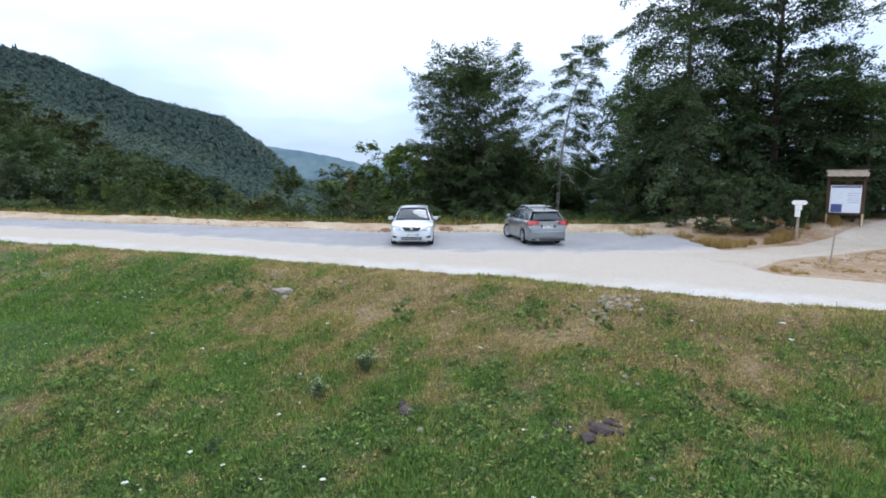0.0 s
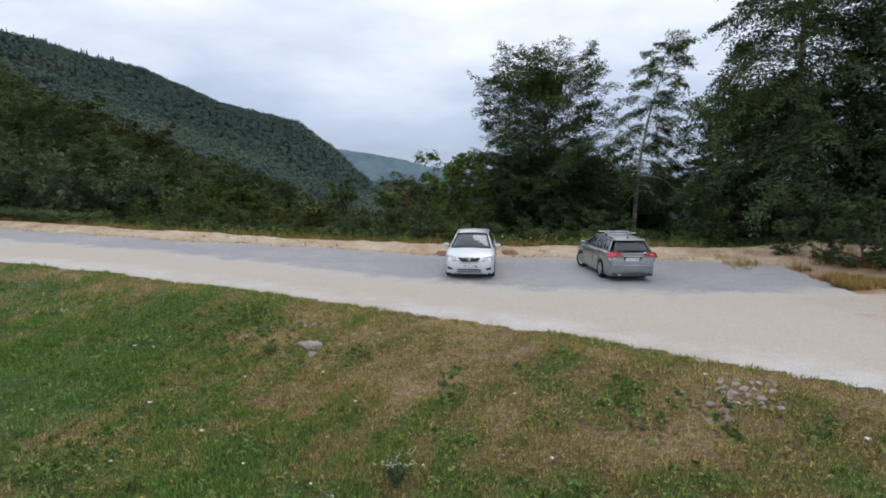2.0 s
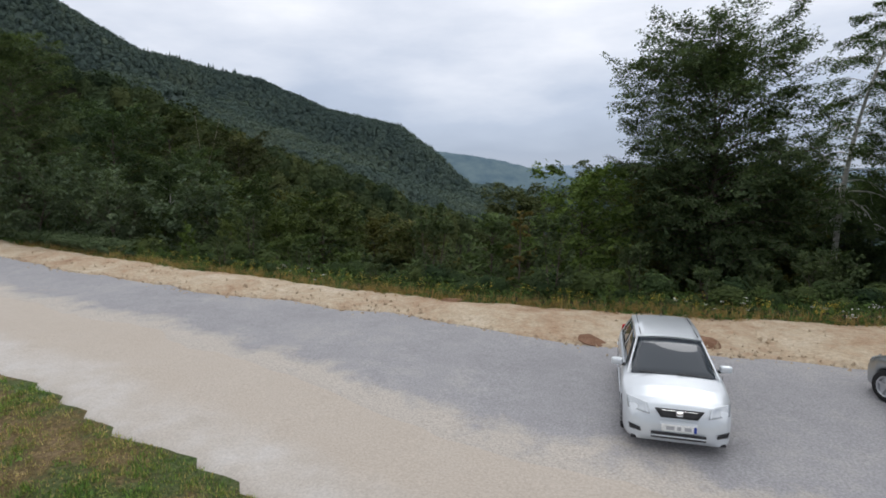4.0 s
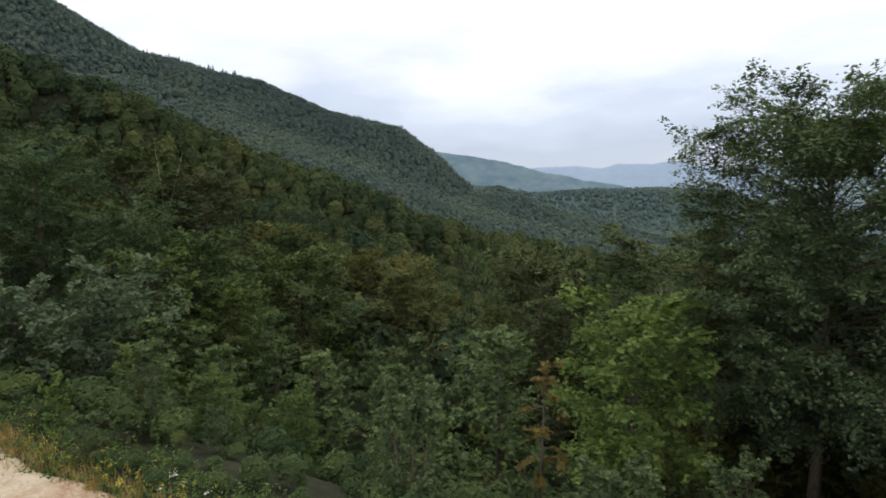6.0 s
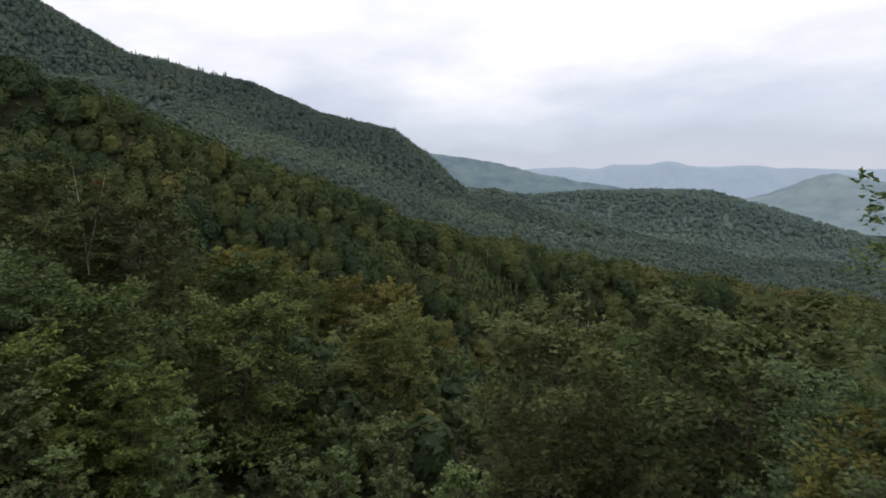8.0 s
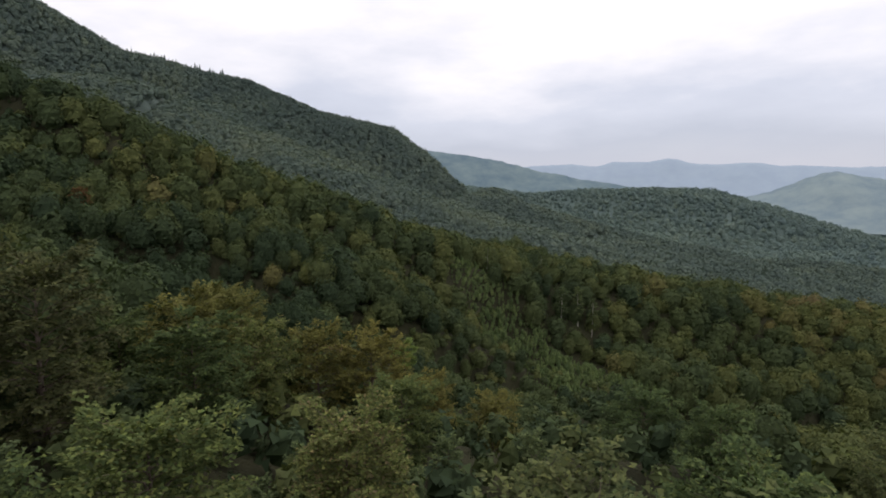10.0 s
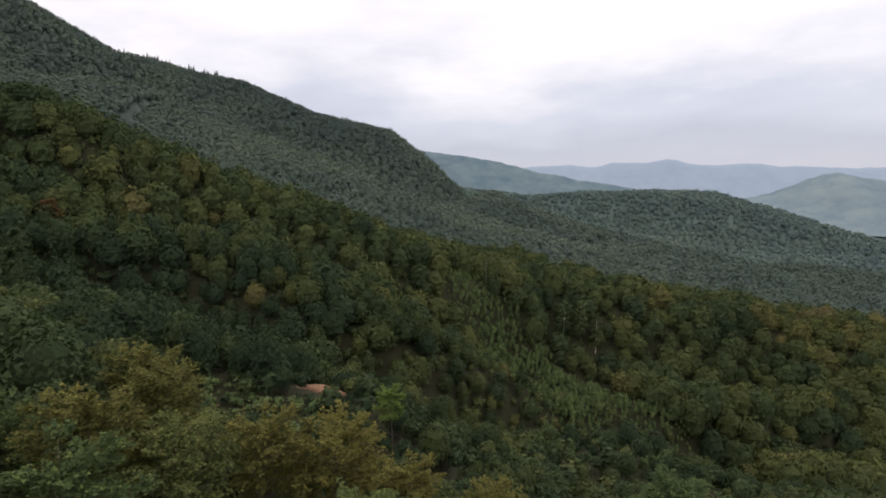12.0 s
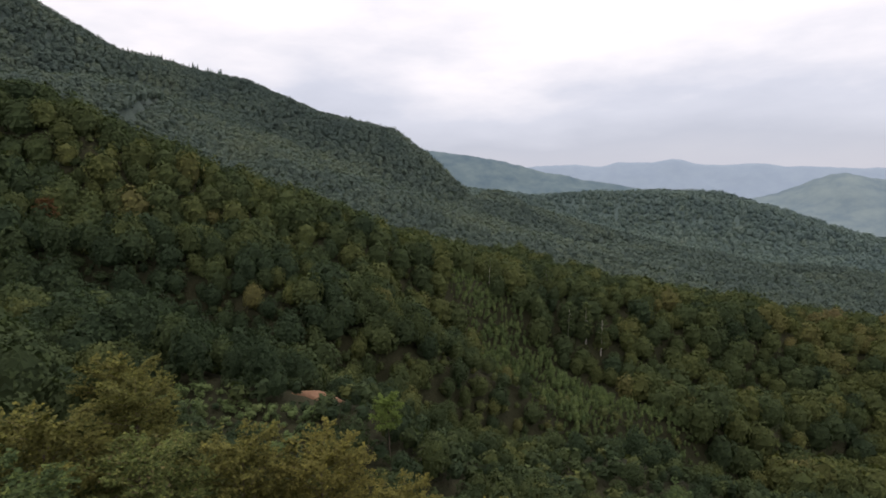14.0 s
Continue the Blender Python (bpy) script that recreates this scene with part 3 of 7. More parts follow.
def strip(name, x0, x1, step, lower, upper, rows, lift, mat, label, category, rough=0.0, seed=1):
    """A sheet of made-up ground between two edge lines, its rims tucked into the earth."""
    xs = np.arange(x0, x1 + step / 2, step)
    k = np.linspace(0, 1, rows)
    X = np.repeat(xs[:, None], rows, 1)
    lo, hi = lower(xs), upper(xs)
    Y = lo[:, None] + (hi - lo)[:, None] * k[None]
    rim = np.minimum(np.minimum(k, 1 - k)[None] * np.maximum(hi - lo, 0.1)[:, None], (xs - xs[0])[:, None] * 0.5)
    Z = terrace(X, Y) + lift - 0.16 * (1 - smooth01(rim / 0.35)) + rough * (vnoise(X, Y, 0.9, seed) + 0.6 * vnoise(X, Y, 0.35, seed + 1))
    n, m = X.shape
    a, b = np.meshgrid(np.arange(n - 1), np.arange(m - 1), indexing="ij")
    F = np.stack([a * m + b, (a + 1) * m + b, (a + 1) * m + b + 1, a * m + b + 1], -1).reshape(-1, 4)
    ob = new(name, mesh_np(name, np.stack([X, Y, Z], -1).reshape(-1, 3), F, mat, np.clip((Y - lo[:, None]) / 3.5, 0, 1).ravel(), True))
    return tagged(ob, label, category, kind="structure")


def path_low(x):
    return np.interp(x, [7, 8.3, 10.3, 13, 16, 21, 32], [15.0, 15.9, 18.1, 19.6, 21.4, 25.2, 33]) + 0.2 * vnoise(x, 0 * x, 1.1, 31)


def path_high(x):
    return np.interp(x, [7, 8.9, 11.3, 13.5, 16, 21, 32], [20.8, 20.7, 21.6, 22.8, 24.6, 28.6, 36.5]) + 0.2 * vnoise(x, 0 * x, 1.3, 32)


def road_far(x):
    return np.where(x < 7.2, mid_edge(x) + 0.4, np.interp(x, [7.2, 8.6, 11, 16, 60], [20.5, 15.6, 14.3, 12.7, 5.5]) + 0.15 * vnoise(x, 0 * x, 0.9, 33))


strip("road", -80, 50, 0.25, lambda x: near_edge(x) - 0.15, road_far, 26, 0.02, M_ROAD, "pale compacted gravel road along the meadow", "road", 0.008, 41)
strip("side_track", 6.6, 30, 0.3, path_low, path_high, 16, 0.012, M_TRACK, "pale dirt track leading off into the trees", "road", 0.012, 43)
strip("car_park", -60, 9.2, 0.25, lambda x: mid_edge(x) - 1.2, lambda x: far_edge(x) + 0.4, 22, 0.035, M_PARK, "grey gravel car park beside the road", "car park", 0.006, 45)


def berm():
    """The bank of bulldozed soil along the car park's outer side, lumpy, highest in its middle."""
    xs = np.arange(-62, 13.5, 0.16)
    k = np.linspace(0, 1, 26)
    lo, hi = far_edge(xs) - 0.1, veg_edge(xs) + 0.35
    X = np.repeat(xs[:, None], 26, 1)
    Y = lo[:, None] + (hi - lo)[:, None] * k[None]
    crest = np.sin(np.pi * np.clip(k, 0, 1)) ** 0.8
    amp = 0.14 + 0.10 * vnoise(xs, 0 * xs, 4.0, 51)
    lump = 0.06 * vnoise(X, Y, 0.8, 52) + 0.035 * vnoise(X, Y, 0.33, 53) + 0.03 * np.abs(vnoise(X, Y, 0.5, 54))
    Z = terrace(X, Y) + 0.0 + crest[None] * (amp[:, None] + lump) - 0.12 * (1 - smooth01(np.minimum(k, 1 - k) * 12))[None]
    n, m = X.shape
    a, b = np.meshgrid(np.arange(n - 1), np.arange(m - 1), indexing="ij")
    F = np.stack([a * m + b, (a + 1) * m + b, (a + 1) * m + b + 1, a * m + b + 1], -1).reshape(-1, 4)
    ob = new("soil_bank", mesh_np("soil_bank", np.stack([X, Y, Z], -1).reshape(-1, 3), F, M_SOIL, None, True))
    tagged(ob, "low lumpy bank of bare sandy soil", "bank", kind="structure")


berm()


# ---- far hills ----
def far_hill(name, crest, depth, base, mat, label, seed):
    xs = np.array([p[0] for p in crest], float)
    X = np.linspace(xs[0], xs[-1], 220)
    Yc, Zc = np.interp(X, xs, [p[1] for p in crest]), np.interp(X, xs, [p[2] for p in crest])
    for _ in range(2):
        Zc = np.convolve(np.pad(Zc, 2, mode="edge"), [0.1, 0.2, 0.4, 0.2, 0.1], "valid")
    Zc = Zc + 6 * vnoise(X, 0 * X, 90, seed) + 2.5 * vnoise(X, 0 * X, 22, seed + 1) + 1.5 * vnoise(X, 0 * X, 9, seed + 2)
    rows = np.linspace(-1, 1, 25)
    R = rows[None] * np.ones((220, 1))
    Y = Yc[:, None] + R * depth
    drop = np.abs(R) ** 1.2
    Z = Zc[:, None] * (1 - drop) + base * drop + (1 - np.abs(2 * drop - 1)) * 16 * vnoise(X[:, None] + 0 * Y, Y, 130, seed + 3)
    V = np.stack([X[:, None] + 0 * Y, Y, Z], -1).reshape(-1, 3)
    a, b = np.meshgrid(np.arange(219), np.arange(24), indexing="ij")
    F = np.stack([a * 25 + b, (a + 1) * 25 + b, (a + 1) * 25 + b + 1, a * 25 + b + 1], -1).reshape(-1, 4)
    tagged(new(name, mesh_np(name, V, F, mat, None, True)), label, "distant hill", kind="structure")


far_hill("backdrop_hill_west", [(-2600, 2300, 330), (-1600, 2480, 230), (-1135, 2627, 166), (-977, 2690, 143), (-706, 2774, 104), (-487, 2821, 41), (-164, 2857, -16), (300, 2880, -110)], 420, -150, M_FAR_1, "wooded hill far down the valley with painted blue haze", 61)
far_hill("backdrop_hill_east", [(100, 2440, -130), (464, 2412, -42), (547, 2394, -5), (656, 2365, 31), (758, 2333, 3), (1000, 2260, -40), (1500, 2050, -20), (2300, 1600, 60)], 380, -160, M_FAR_3, "rounded hill at the valley's end with painted haze", 65)
far_hill("backdrop_hill_north", [(-3000, 3700, 160), (-1160, 4206, 78), (-740, 4299, 100), (-492, 4334, 106), (-328, 4350, 79), (-169, 4358, 127), (-12, 4361, 109), (176, 4357, 142), (361, 4344, 96), (704, 4300, 98), (895, 4263, 77), (1366, 4133, 59), (3000, 3400, 90)], 380, -150, M_FAR_2, "chain of hills on the horizon, pale blue from painted haze", 69)


def leaflets(c, n, size, rng):
    """Single pointed leaves."""
    k = len(c)
    n = n / (np.linalg.norm(n, axis=1)[:, None] + 1e-9)
    t = np.cross(n, rng.normal(size=(k, 3)))
    t /= np.linalg.norm(t, axis=1)[:, None] + 1e-9
    b = np.cross(n, t)
    s = size[:, None]
    V = np.stack([c + t * s, c - t * s * 0.6 + b * s * 0.62, c - t * s * 0.6 - b * s * 0.62], 1).reshape(-1, 3)
    return V, np.arange(3 * k).reshape(-1, 3)


# ---- woods on the slopes: too many trees to count ----
def crown_shell(rng, quads, size, core, rough=0.38, inner=0.80):
    """One crown of radius 1 about its middle: leaf clumps over a tall dome of many rounded lobes, with a leafy inside."""
    lobes = rng.normal(size=(15, 3))
    lobes[:, 2] = np.abs(lobes[:, 2]) * 0.9 - 0.35
    lobes /= np.linalg.norm(lobes, axis=1)[:, None]
    reach = rng.uniform(0.10, 0.40, 15)
    peak = rng.uniform(-0.05, 0.22)

    def radius(d):
        return 0.64 + np.max(np.maximum(0, d @ lobes.T) ** 11 * reach, axis=1) + peak * np.maximum(0, d[:, 2]) ** 3

    d = rng.normal(size=(quads, 3))
    d[:, 2] = np.where(d[:, 2] < -0.6, -d[:, 2], d[:, 2])
    d /= np.linalg.norm(d, axis=1)[:, None]
    c = d * (radius(d) + np.abs(rng.normal(0, 0.07, quads)) - 0.03)[:, None]
    n = d + rng.normal(0, rough, (quads, 3)) + np.array([0, 0, 0.35])
    V, F = leaflets(c, n, rng.uniform(0.5, 1.4, quads) * size, rng)
    th = np.linspace(0, 2 * np.pi, core, endpoint=False)
    el = np.radians([-62, -22, 14, 46, 86] if core > 6 else [-45, 5, 42, 86])
    D = np.stack([np.stack([np.cos(th + 0.4 * i) * np.cos(e), np.sin(th + 0.4 * i) * np.cos(e), np.full(core, np.sin(e))], 1) for i, e in enumerate(el)])
    CV = (D.reshape(-1, 3) * (radius(D.reshape(-1, 3)) * inner)[:, None])
    a, b = np.meshgrid(np.arange(len(el) - 1), np.arange(core), indexing="ij")
    CF = np.stack([a * core + b, a * core + (b + 1) % core, (a + 1) * core + (b + 1) % core, (a + 1) * core + b], -1).reshape(-1, 4)
    return join([(V, F), (CV, np.concatenate([CF[:, [0, 1, 2]], CF[:, [0, 2, 3]]]))])


LOD = [[crown_shell(np.random.default_rng(100 * k + i), q, z, c, j, (0.80, 0.82, 0.86, 0.84, 0.80)[k]) for i in range(7)]
       for k, (q, z, c, j) in enumerate([(1100, 0.072, 8, 0.45), (620, 0.092, 8, 0.42), (360, 0.105, 9, 0.4), (72, 0.20, 6, 0.34), (50, 0.24, 5, 0.4)])]
EYE = np.array([-14.0, 58.0])


def young(x, y):
    """1 where a cleared strip down the spur carries only young growth."""
    u, v = (x + 103) * 0.90 + (y - 345) * -0.44, (x + 103) * 0.44 + (y - 345) * 0.90
    v = v + 5 * vnoise(x, y, 17, 73) + 3 * vnoise(x, y, 7, 74)
    along = smooth01(u / 15) * smooth01((165 - u) / 20)
    return along * smooth01((v + 32 + 0.24 * u) / 12) * smooth01((4 - v) / 5)


def clearing(x, y):
    """1 on the open scrub beside the stream, where only bushes grow."""
    a = np.exp(-(((x + 97) / 15) ** 2 + ((y - 133) / 11) ** 2)) + np.exp(-(((x + 74) / 11) ** 2 + ((y - 137) / 9) ** 2))
    return a + 0.25 * vnoise(x, y, 6, 75)


def woods(name, pts, heights, radii, tints, lod, mat, label, seed, sink=0.0):
    rng = np.random.default_rng(seed)
    z = land(pts[:, 0], pts[:, 1]) - sink * heights
    pick = rng.integers(0, 7, len(pts))
    turn = rng.uniform(0, 2 * np.pi, len(pts))
    Vs, Fs, Ts, o = [], [], [], 0
    for k in range(7):
        V0, F0 = LOD[lod][k]
        sel = np.where(pick == k)[0]
        if not len(sel):
            continue
        c, s = np.cos(turn[sel])[:, None], np.sin(turn[sel])[:, None]
        r, h = radii[sel][:, None], heights[sel][:, None]
        X = pts[sel, 0][:, None] + r * (c * V0[:, 0] - s * V0[:, 1])
        Y = pts[sel, 1][:, None] + r * (s * V0[:, 0] + c * V0[:, 1])
        half = h * 0.50
        Z = z[sel][:, None] + h - half * 0.9 + half * V0[:, 2]
        n = len(sel)
        Vs.append(np.stack([X, Y, Z], -1).reshape(-1, 3))
        Fs.append((F0[None] + (np.arange(n) * len(V0))[:, None, None]).reshape(-1, 3) + o)
        Ts.append(np.repeat(tints[sel], len(V0)))
        o += n * len(V0)
    V, F, T = np.concatenate(Vs), np.concatenate(Fs), np.concatenate(Ts)
    tagged(new(name, mesh_np(name, V, F, mat, T + rng.normal(0, 0.03, len(T)).astype(np.float32))), label, "woods", kind="stuff")


def scatter(x0, x1, y0, y1, step, seed, loose=0.42):
    rng = np.random.default_rng(seed)
    x, y = np.meshgrid(np.arange(x0, x1, step), np.arange(y0, y1, step), indexing="ij")
    x = x + rng.uniform(-loose, loose, x.shape) * step
    y = y + rng.uniform(-loose, loose, y.shape) * step
    return np.stack([x.ravel(), y.ravel()], 1)


def seen(p, left=62, right=24):
    """Within the wedge of the valley that opens before the car park."""
    d = p - np.array([-6.0, 15.0])
    a = np.degrees(np.arctan2(-d[:, 0], d[:, 1]))
    return (a < left) & (a > -right)


def tint_at(p, rng):
    base = 0.26 + 0.16 * vnoise(p[:, 0], p[:, 1], 45, 71) + 0.10 * vnoise(p[:, 0], p[:, 1], 16, 72) + rng.normal(0, 0.15, len(p))
    return np.where(rng.random(len(p)) < 0.02, base + 0.3, base)


def distance(p):
    return np.hypot(p[:, 0] - EYE[0], p[:, 1] - EYE[1])


def in_things_zone(p):
    return (distance(p) < 62) | (p[:, 1] < 62)


YELLOWING = [(-53.7, 85.0), (-45.1, 94.9), (-40.2, 98.6), (-28.2, 109.3), (-55.9, 94.1), (-63.0, 99.0), (-36.0, 106.0)]


def scar(p, front=11.0):
    """The small bare slip of reddish earth above the stream stays free of trees."""
    u, v = (p[:, 0] + 76.5) * 0.55 - (p[:, 1] - 154) * 0.84, (p[:, 0] + 76.5) * 0.84 + (p[:, 1] - 154) * 0.55
    bare = (np.hypot(u, v) < 5.5) | ((np.abs(v) < 5.5) & (u > 0) & (u < front))
    for x, y in YELLOWING:
        bare |= np.hypot(p[:, 0] - x, p[:, 1] - y) < 2.6
    return bare


def crest(line, x):
    """How far off the crest line runs at x."""
    return np.interp(x, [q[0] for q in LAND[line]], [q[1] for q in LAND[line]])


def plant_woods():
    rng = np.random.default_rng(5)
    near = scatter(-330, 70, 62, 330, 6.6, 81)
    y1 = young(near[:, 0], near[:, 1])
    dist = distance(near)
    keep = seen(near, 72, 25) & ~in_things_zone(near) & (y1 < 0.4) & ~scar(near) & (clearing(near[:, 0], near[:, 1]) < 0.5)
    for name, lo, hi, lod, seed in (("slope_woods", 0, 125, 0, 82), ("valley_woods", 125, 235, 1, 83)):
        k = keep & (dist >= lo) & (dist < hi)
        p = near[k]
        h = rng.uniform(7.5, 14.5, len(p)) + 3.0 * vnoise(p[:, 0], p[:, 1], 22, 84) + 2.5 * smooth01((distance(p) - 120) / 60)
        h = h * (1 - 0.42 * smooth01((p[:, 0] + 92) / 26) * smooth01((distance(p) - 70) / 40))
        t = tint_at(p, rng) * 1.1 - 0.16 + 0.16 * smooth01((118 - distance(p)) / 50) * rng.random(len(p))
        woods(name, p, h, h * rng.uniform(0.30, 0.46, len(p)), t, lod, M_WOODS, "mixed green broadleaf woods on the near valley slope", seed, 0.14)
    under = scatter(-350, 70, 62, 330, 3.9, 85)
    k = seen(under, 66, 24) & (distance(under) > 6) & ((distance(under) < 235) | ((distance(under) < 345) & (under[:, 0] < -110))) & ~scar(under, 0)
    p = under[k]
    h = rng.uniform(2.0, 6.0, len(p)) * np.where(clearing(p[:, 0], p[:, 1]) > 0.5, 0.55, 1.0)
    woods("undergrowth", p, h, h * rng.uniform(0.30, 0.55, len(p)), tint_at(p, rng) - 0.02, 4, M_WOODS, "bushy undergrowth between the valley trees", 86)
    p = scatter(-125, -55, 110, 160, 2.2, 79)
    p = p[(clearing(p[:, 0], p[:, 1]) > 0.42) & ~scar(p, 0)]
    h = rng.uniform(0.9, 2.6, len(p))
    woods("clearing_scrub", p, h, h * rng.uniform(0.5, 0.8, len(p)), rng.normal(0.45, 0.15, len(p)), 4, M_YOUNG, "low light green scrub on a clearing", 80)
    mid = scatter(-560, 210, 62, 600, 7.4, 87)
    dist = distance(mid)
    y2 = young(mid[:, 0], mid[:, 1])
    k = seen(mid, 70, 24) & (dist >= 235) & (dist < 520) & ((y2 < 0.4) | (rng.random(len(mid)) < 0.04))
    p = mid[k]
    big = rng.random(len(p)) < 0.45
    h = np.where(big, rng.uniform(16, 22, len(p)), rng.uniform(10, 16, len(p))) + 2.5 * vnoise(p[:, 0], p[:, 1], 25, 95)
    bronze_side = 0.30 * smooth01((p[:, 0] + 10) / 70) * rng.random(len(p))
    woods("spur_woods", p, h, h * rng.uniform(0.30, 0.42, len(p)), tint_at(p, rng) * 0.95 + 0.10 * vnoise(p[:, 0], p[:, 1], 70, 78) + bronze_side, 2, M_WOODS, "dense green and bronze beech woods on the spur", 88, 0.32)
    yg = scatter(-130, 60, 220, 370, 2.0, 89)
    k = young(yg[:, 0], yg[:, 1]) > 0.3
    p = yg[k]
    h = rng.uniform(2.5, 7.5, len(p)) * (0.8 + 0.4 * vnoise(p[:, 0], p[:, 1], 9, 96))
    woods("young_growth", p, h, h * rng.uniform(0.17, 0.30, len(p)), rng.normal(0.5, 0.16, len(p)), 4, M_YOUNG, "light green young growth on a cleared strip", 90)
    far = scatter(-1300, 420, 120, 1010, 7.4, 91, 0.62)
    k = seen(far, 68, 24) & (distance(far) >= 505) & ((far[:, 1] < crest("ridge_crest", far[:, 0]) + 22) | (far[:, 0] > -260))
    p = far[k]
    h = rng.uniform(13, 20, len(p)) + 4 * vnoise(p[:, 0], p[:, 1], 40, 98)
    woods("ridge_woods", p, h, h * rng.uniform(0.28, 0.50, len(p)), tint_at(p, rng) * 0.6 + 0.13 + 0.22 * vnoise(p[:, 0], p[:, 1], 130, 76) + 0.15 * vnoise(p[:, 0], p[:, 1], 45, 70), 3, M_FAR_WOODS_HAZED, "woods covering the high ridge, bluish from haze painted into the colour", 92, 0.60)
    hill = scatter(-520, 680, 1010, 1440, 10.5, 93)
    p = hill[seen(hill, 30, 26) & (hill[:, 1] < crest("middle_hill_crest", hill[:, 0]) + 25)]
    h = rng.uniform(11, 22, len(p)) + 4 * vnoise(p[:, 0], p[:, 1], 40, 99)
    woods("hill_woods", p, h, h * rng.uniform(0.34, 0.52, len(p)), tint_at(p, rng) * 0.7 + 0.18 + 0.2 * vnoise(p[:, 0], p[:, 1], 130, 77), 3, M_HILL_WOODS_HAZED, "woods covering the middle hill, haze painted into their colour", 94, 0.6)


plant_woods()


def ridge_conifers():
    """A row of spiky conifers breaking the ridge's skyline."""
    rng = np.random.default_rng(97)
    pcs = []
    for i in range(34):
        k = rng.choice([0.03, 0.18, 0.42, 0.5, 0.6, 0.85, 1.1]) + rng.normal(0, 0.04)
        x, y = -830 + 110 * k + rng.normal(0, 5), 745 + 82 * k + rng.normal(0, 5)
        h, r, z = rng.uniform(9, 19), rng.uniform(3.0, 5.0), land1(x, y)
        n = 7
        for j in range(6):
            z0, q = z + h * (0.12 + 0.145 * j), r * (1 - 0.155 * j)
            th = np.linspace(0, 2 * np.pi, n, endpoint=False) + rng.uniform(0, 1)
            V = np.concatenate([np.stack([x + np.cos(th) * q * rng.uniform(0.7, 1.2, n), y + np.sin(th) * q * rng.uniform(0.7, 1.2, n), np.full(n, z0)], 1), [[x, y, z0 + h * 0.26]]])
            pcs.append((V, np.stack([np.arange(n), (np.arange(n) + 1) % n, np.full(n, n)], 1)))
    V, F = join(pcs)
    tagged(new("ridge_conifers", mesh_np("ridge_conifers", V, F, M_FAR_WOODS_HAZED, np.full(len(V), 0.0))), "dark pointed conifers along the high ridge", "woods", kind="stuff")


ridge_conifers()


# ---- single trees and bushes ----
def tree_parts(seed, H, base, R, limbs, leaves, leaf, trunk_r, droop=0.25, rise=0.35, lean=0.0, taper=0.8, stems=1, spread=0.34, top=0.35, sides=7, twigged=False, dome=False, climb=1.3, airy=0.0):
    """Trunk and limbs, and a crown of leaves set in flat sprays along the limbs."""
    rng = np.random.default_rng(seed)
    wood, cen, nor = [], [], []
    for s in range(stems):
        a0 = rng.uniform(0, 2 * np.pi)
        hs = H * (1 if stems == 1 else rng.uniform(0.7, 1.0))
        k = np.linspace(0, 1, 14)
        out = (0 if stems == 1 else R * 0.55) * k ** 0.8
        wob = 0.012 * H * np.stack([np.sin(3 * k + a0), np.cos(2.3 * k + a0)], 1)
        path = np.stack([out * np.cos(a0) + lean * k ** 3 + wob[:, 0] - wob[0, 0], out * np.sin(a0) + wob[:, 1] - wob[0, 1], hs * k - 0.3 * (1 - k)], 1)
        rad = trunk_r * (1 - k) ** taper * (1 if stems == 1 else 0.6) + 0.012
        rad[0] *= 1.35
        wood.append(tube(path, rad, sides))
        nl = max(3, limbs // stems)
        for i in range(nl):
            u = base + (1 - base) * (i + rng.uniform(0, 0.9)) / nl
            p0 = np.array([np.interp(u, k, path[:, j]) for j in range(3)])
            ang = i * 2.39996 + a0 + rng.normal(0, 0.25)
            shape = (1 - ((u - base) / (1 - base + 1e-6))) ** 0.55 * (1 - top) + top
            w = (u - base) / (1 - base + 1e-6)
            shape = top + (1 - top) * math.sqrt(max(0.0, 1 - ((w - 0.3) / 0.74) ** 2)) if dome else shape
            low = smooth01((u - base) / 0.18 + 0.45)
            L = R * shape * low * rng.uniform(0.68, 1.08)
            q = np.linspace(0, 1, 7)
            lift = rise * (0.7 + climb * w) * L * q - droop * (1.1 - 0.5 * w) * L * q ** 2 + rng.normal(0, 0.02 * L, 7).cumsum() * 0.4
            side = rng.normal(0, 0.12 * L) * q ** 2
            lp = p0 + np.stack([np.cos(ang) * L * q - np.sin(ang) * side, np.sin(ang) * L * q + np.cos(ang) * side, lift], 1)
            r0 = max(0.014, trunk_r * 0.32 * (1 - u) ** 0.6 + 0.01)
            wood.append(tube(lp, r0 * (1 - 0.85 * q), 5))
            # sprays: flat fans of leaves on the side twigs of the limb, thickest towards its end
            n = max(6, int(leaves / (nl * stems) * (0.35 + 0.9 * shape * low) * (1 - airy * smooth01((w - 0.35) / 0.4))))
            m = max(4, min(26, n // 14))
            v = np.clip(rng.beta(1.7, 1.0, m), 0.12, 1.0)
            b0 = np.stack([np.interp(v, q, lp[:, j]) for j in range(3)], 1)
            turn = ang + np.where(np.arange(m) % 2, 1, -1) * rng.uniform(0.15, 1.25, m)
            wl = (spread * L * (1.15 - 0.6 * v) + 0.05 * R) * rng.uniform(0.7, 1.25, m)
            tilt = rng.normal(0.16, 0.34, m) - 0.55 * droop + 0.35 * w
            away = np.stack([np.cos(turn), np.sin(turn), tilt], 1)
            side = np.stack([-np.sin(turn), np.cos(turn), rng.normal(0, 0.18, m)], 1)
            f = rng.integers(0, m, n)
            a = rng.beta(1.5, 1.1, n) * 1.08
            b = rng.normal(0, 0.23, n) * (1.15 - 0.7 * a)
            c = b0[f] + away[f] * (wl[f] * a)[:, None] + side[f] * (wl[f] * b)[:, None]
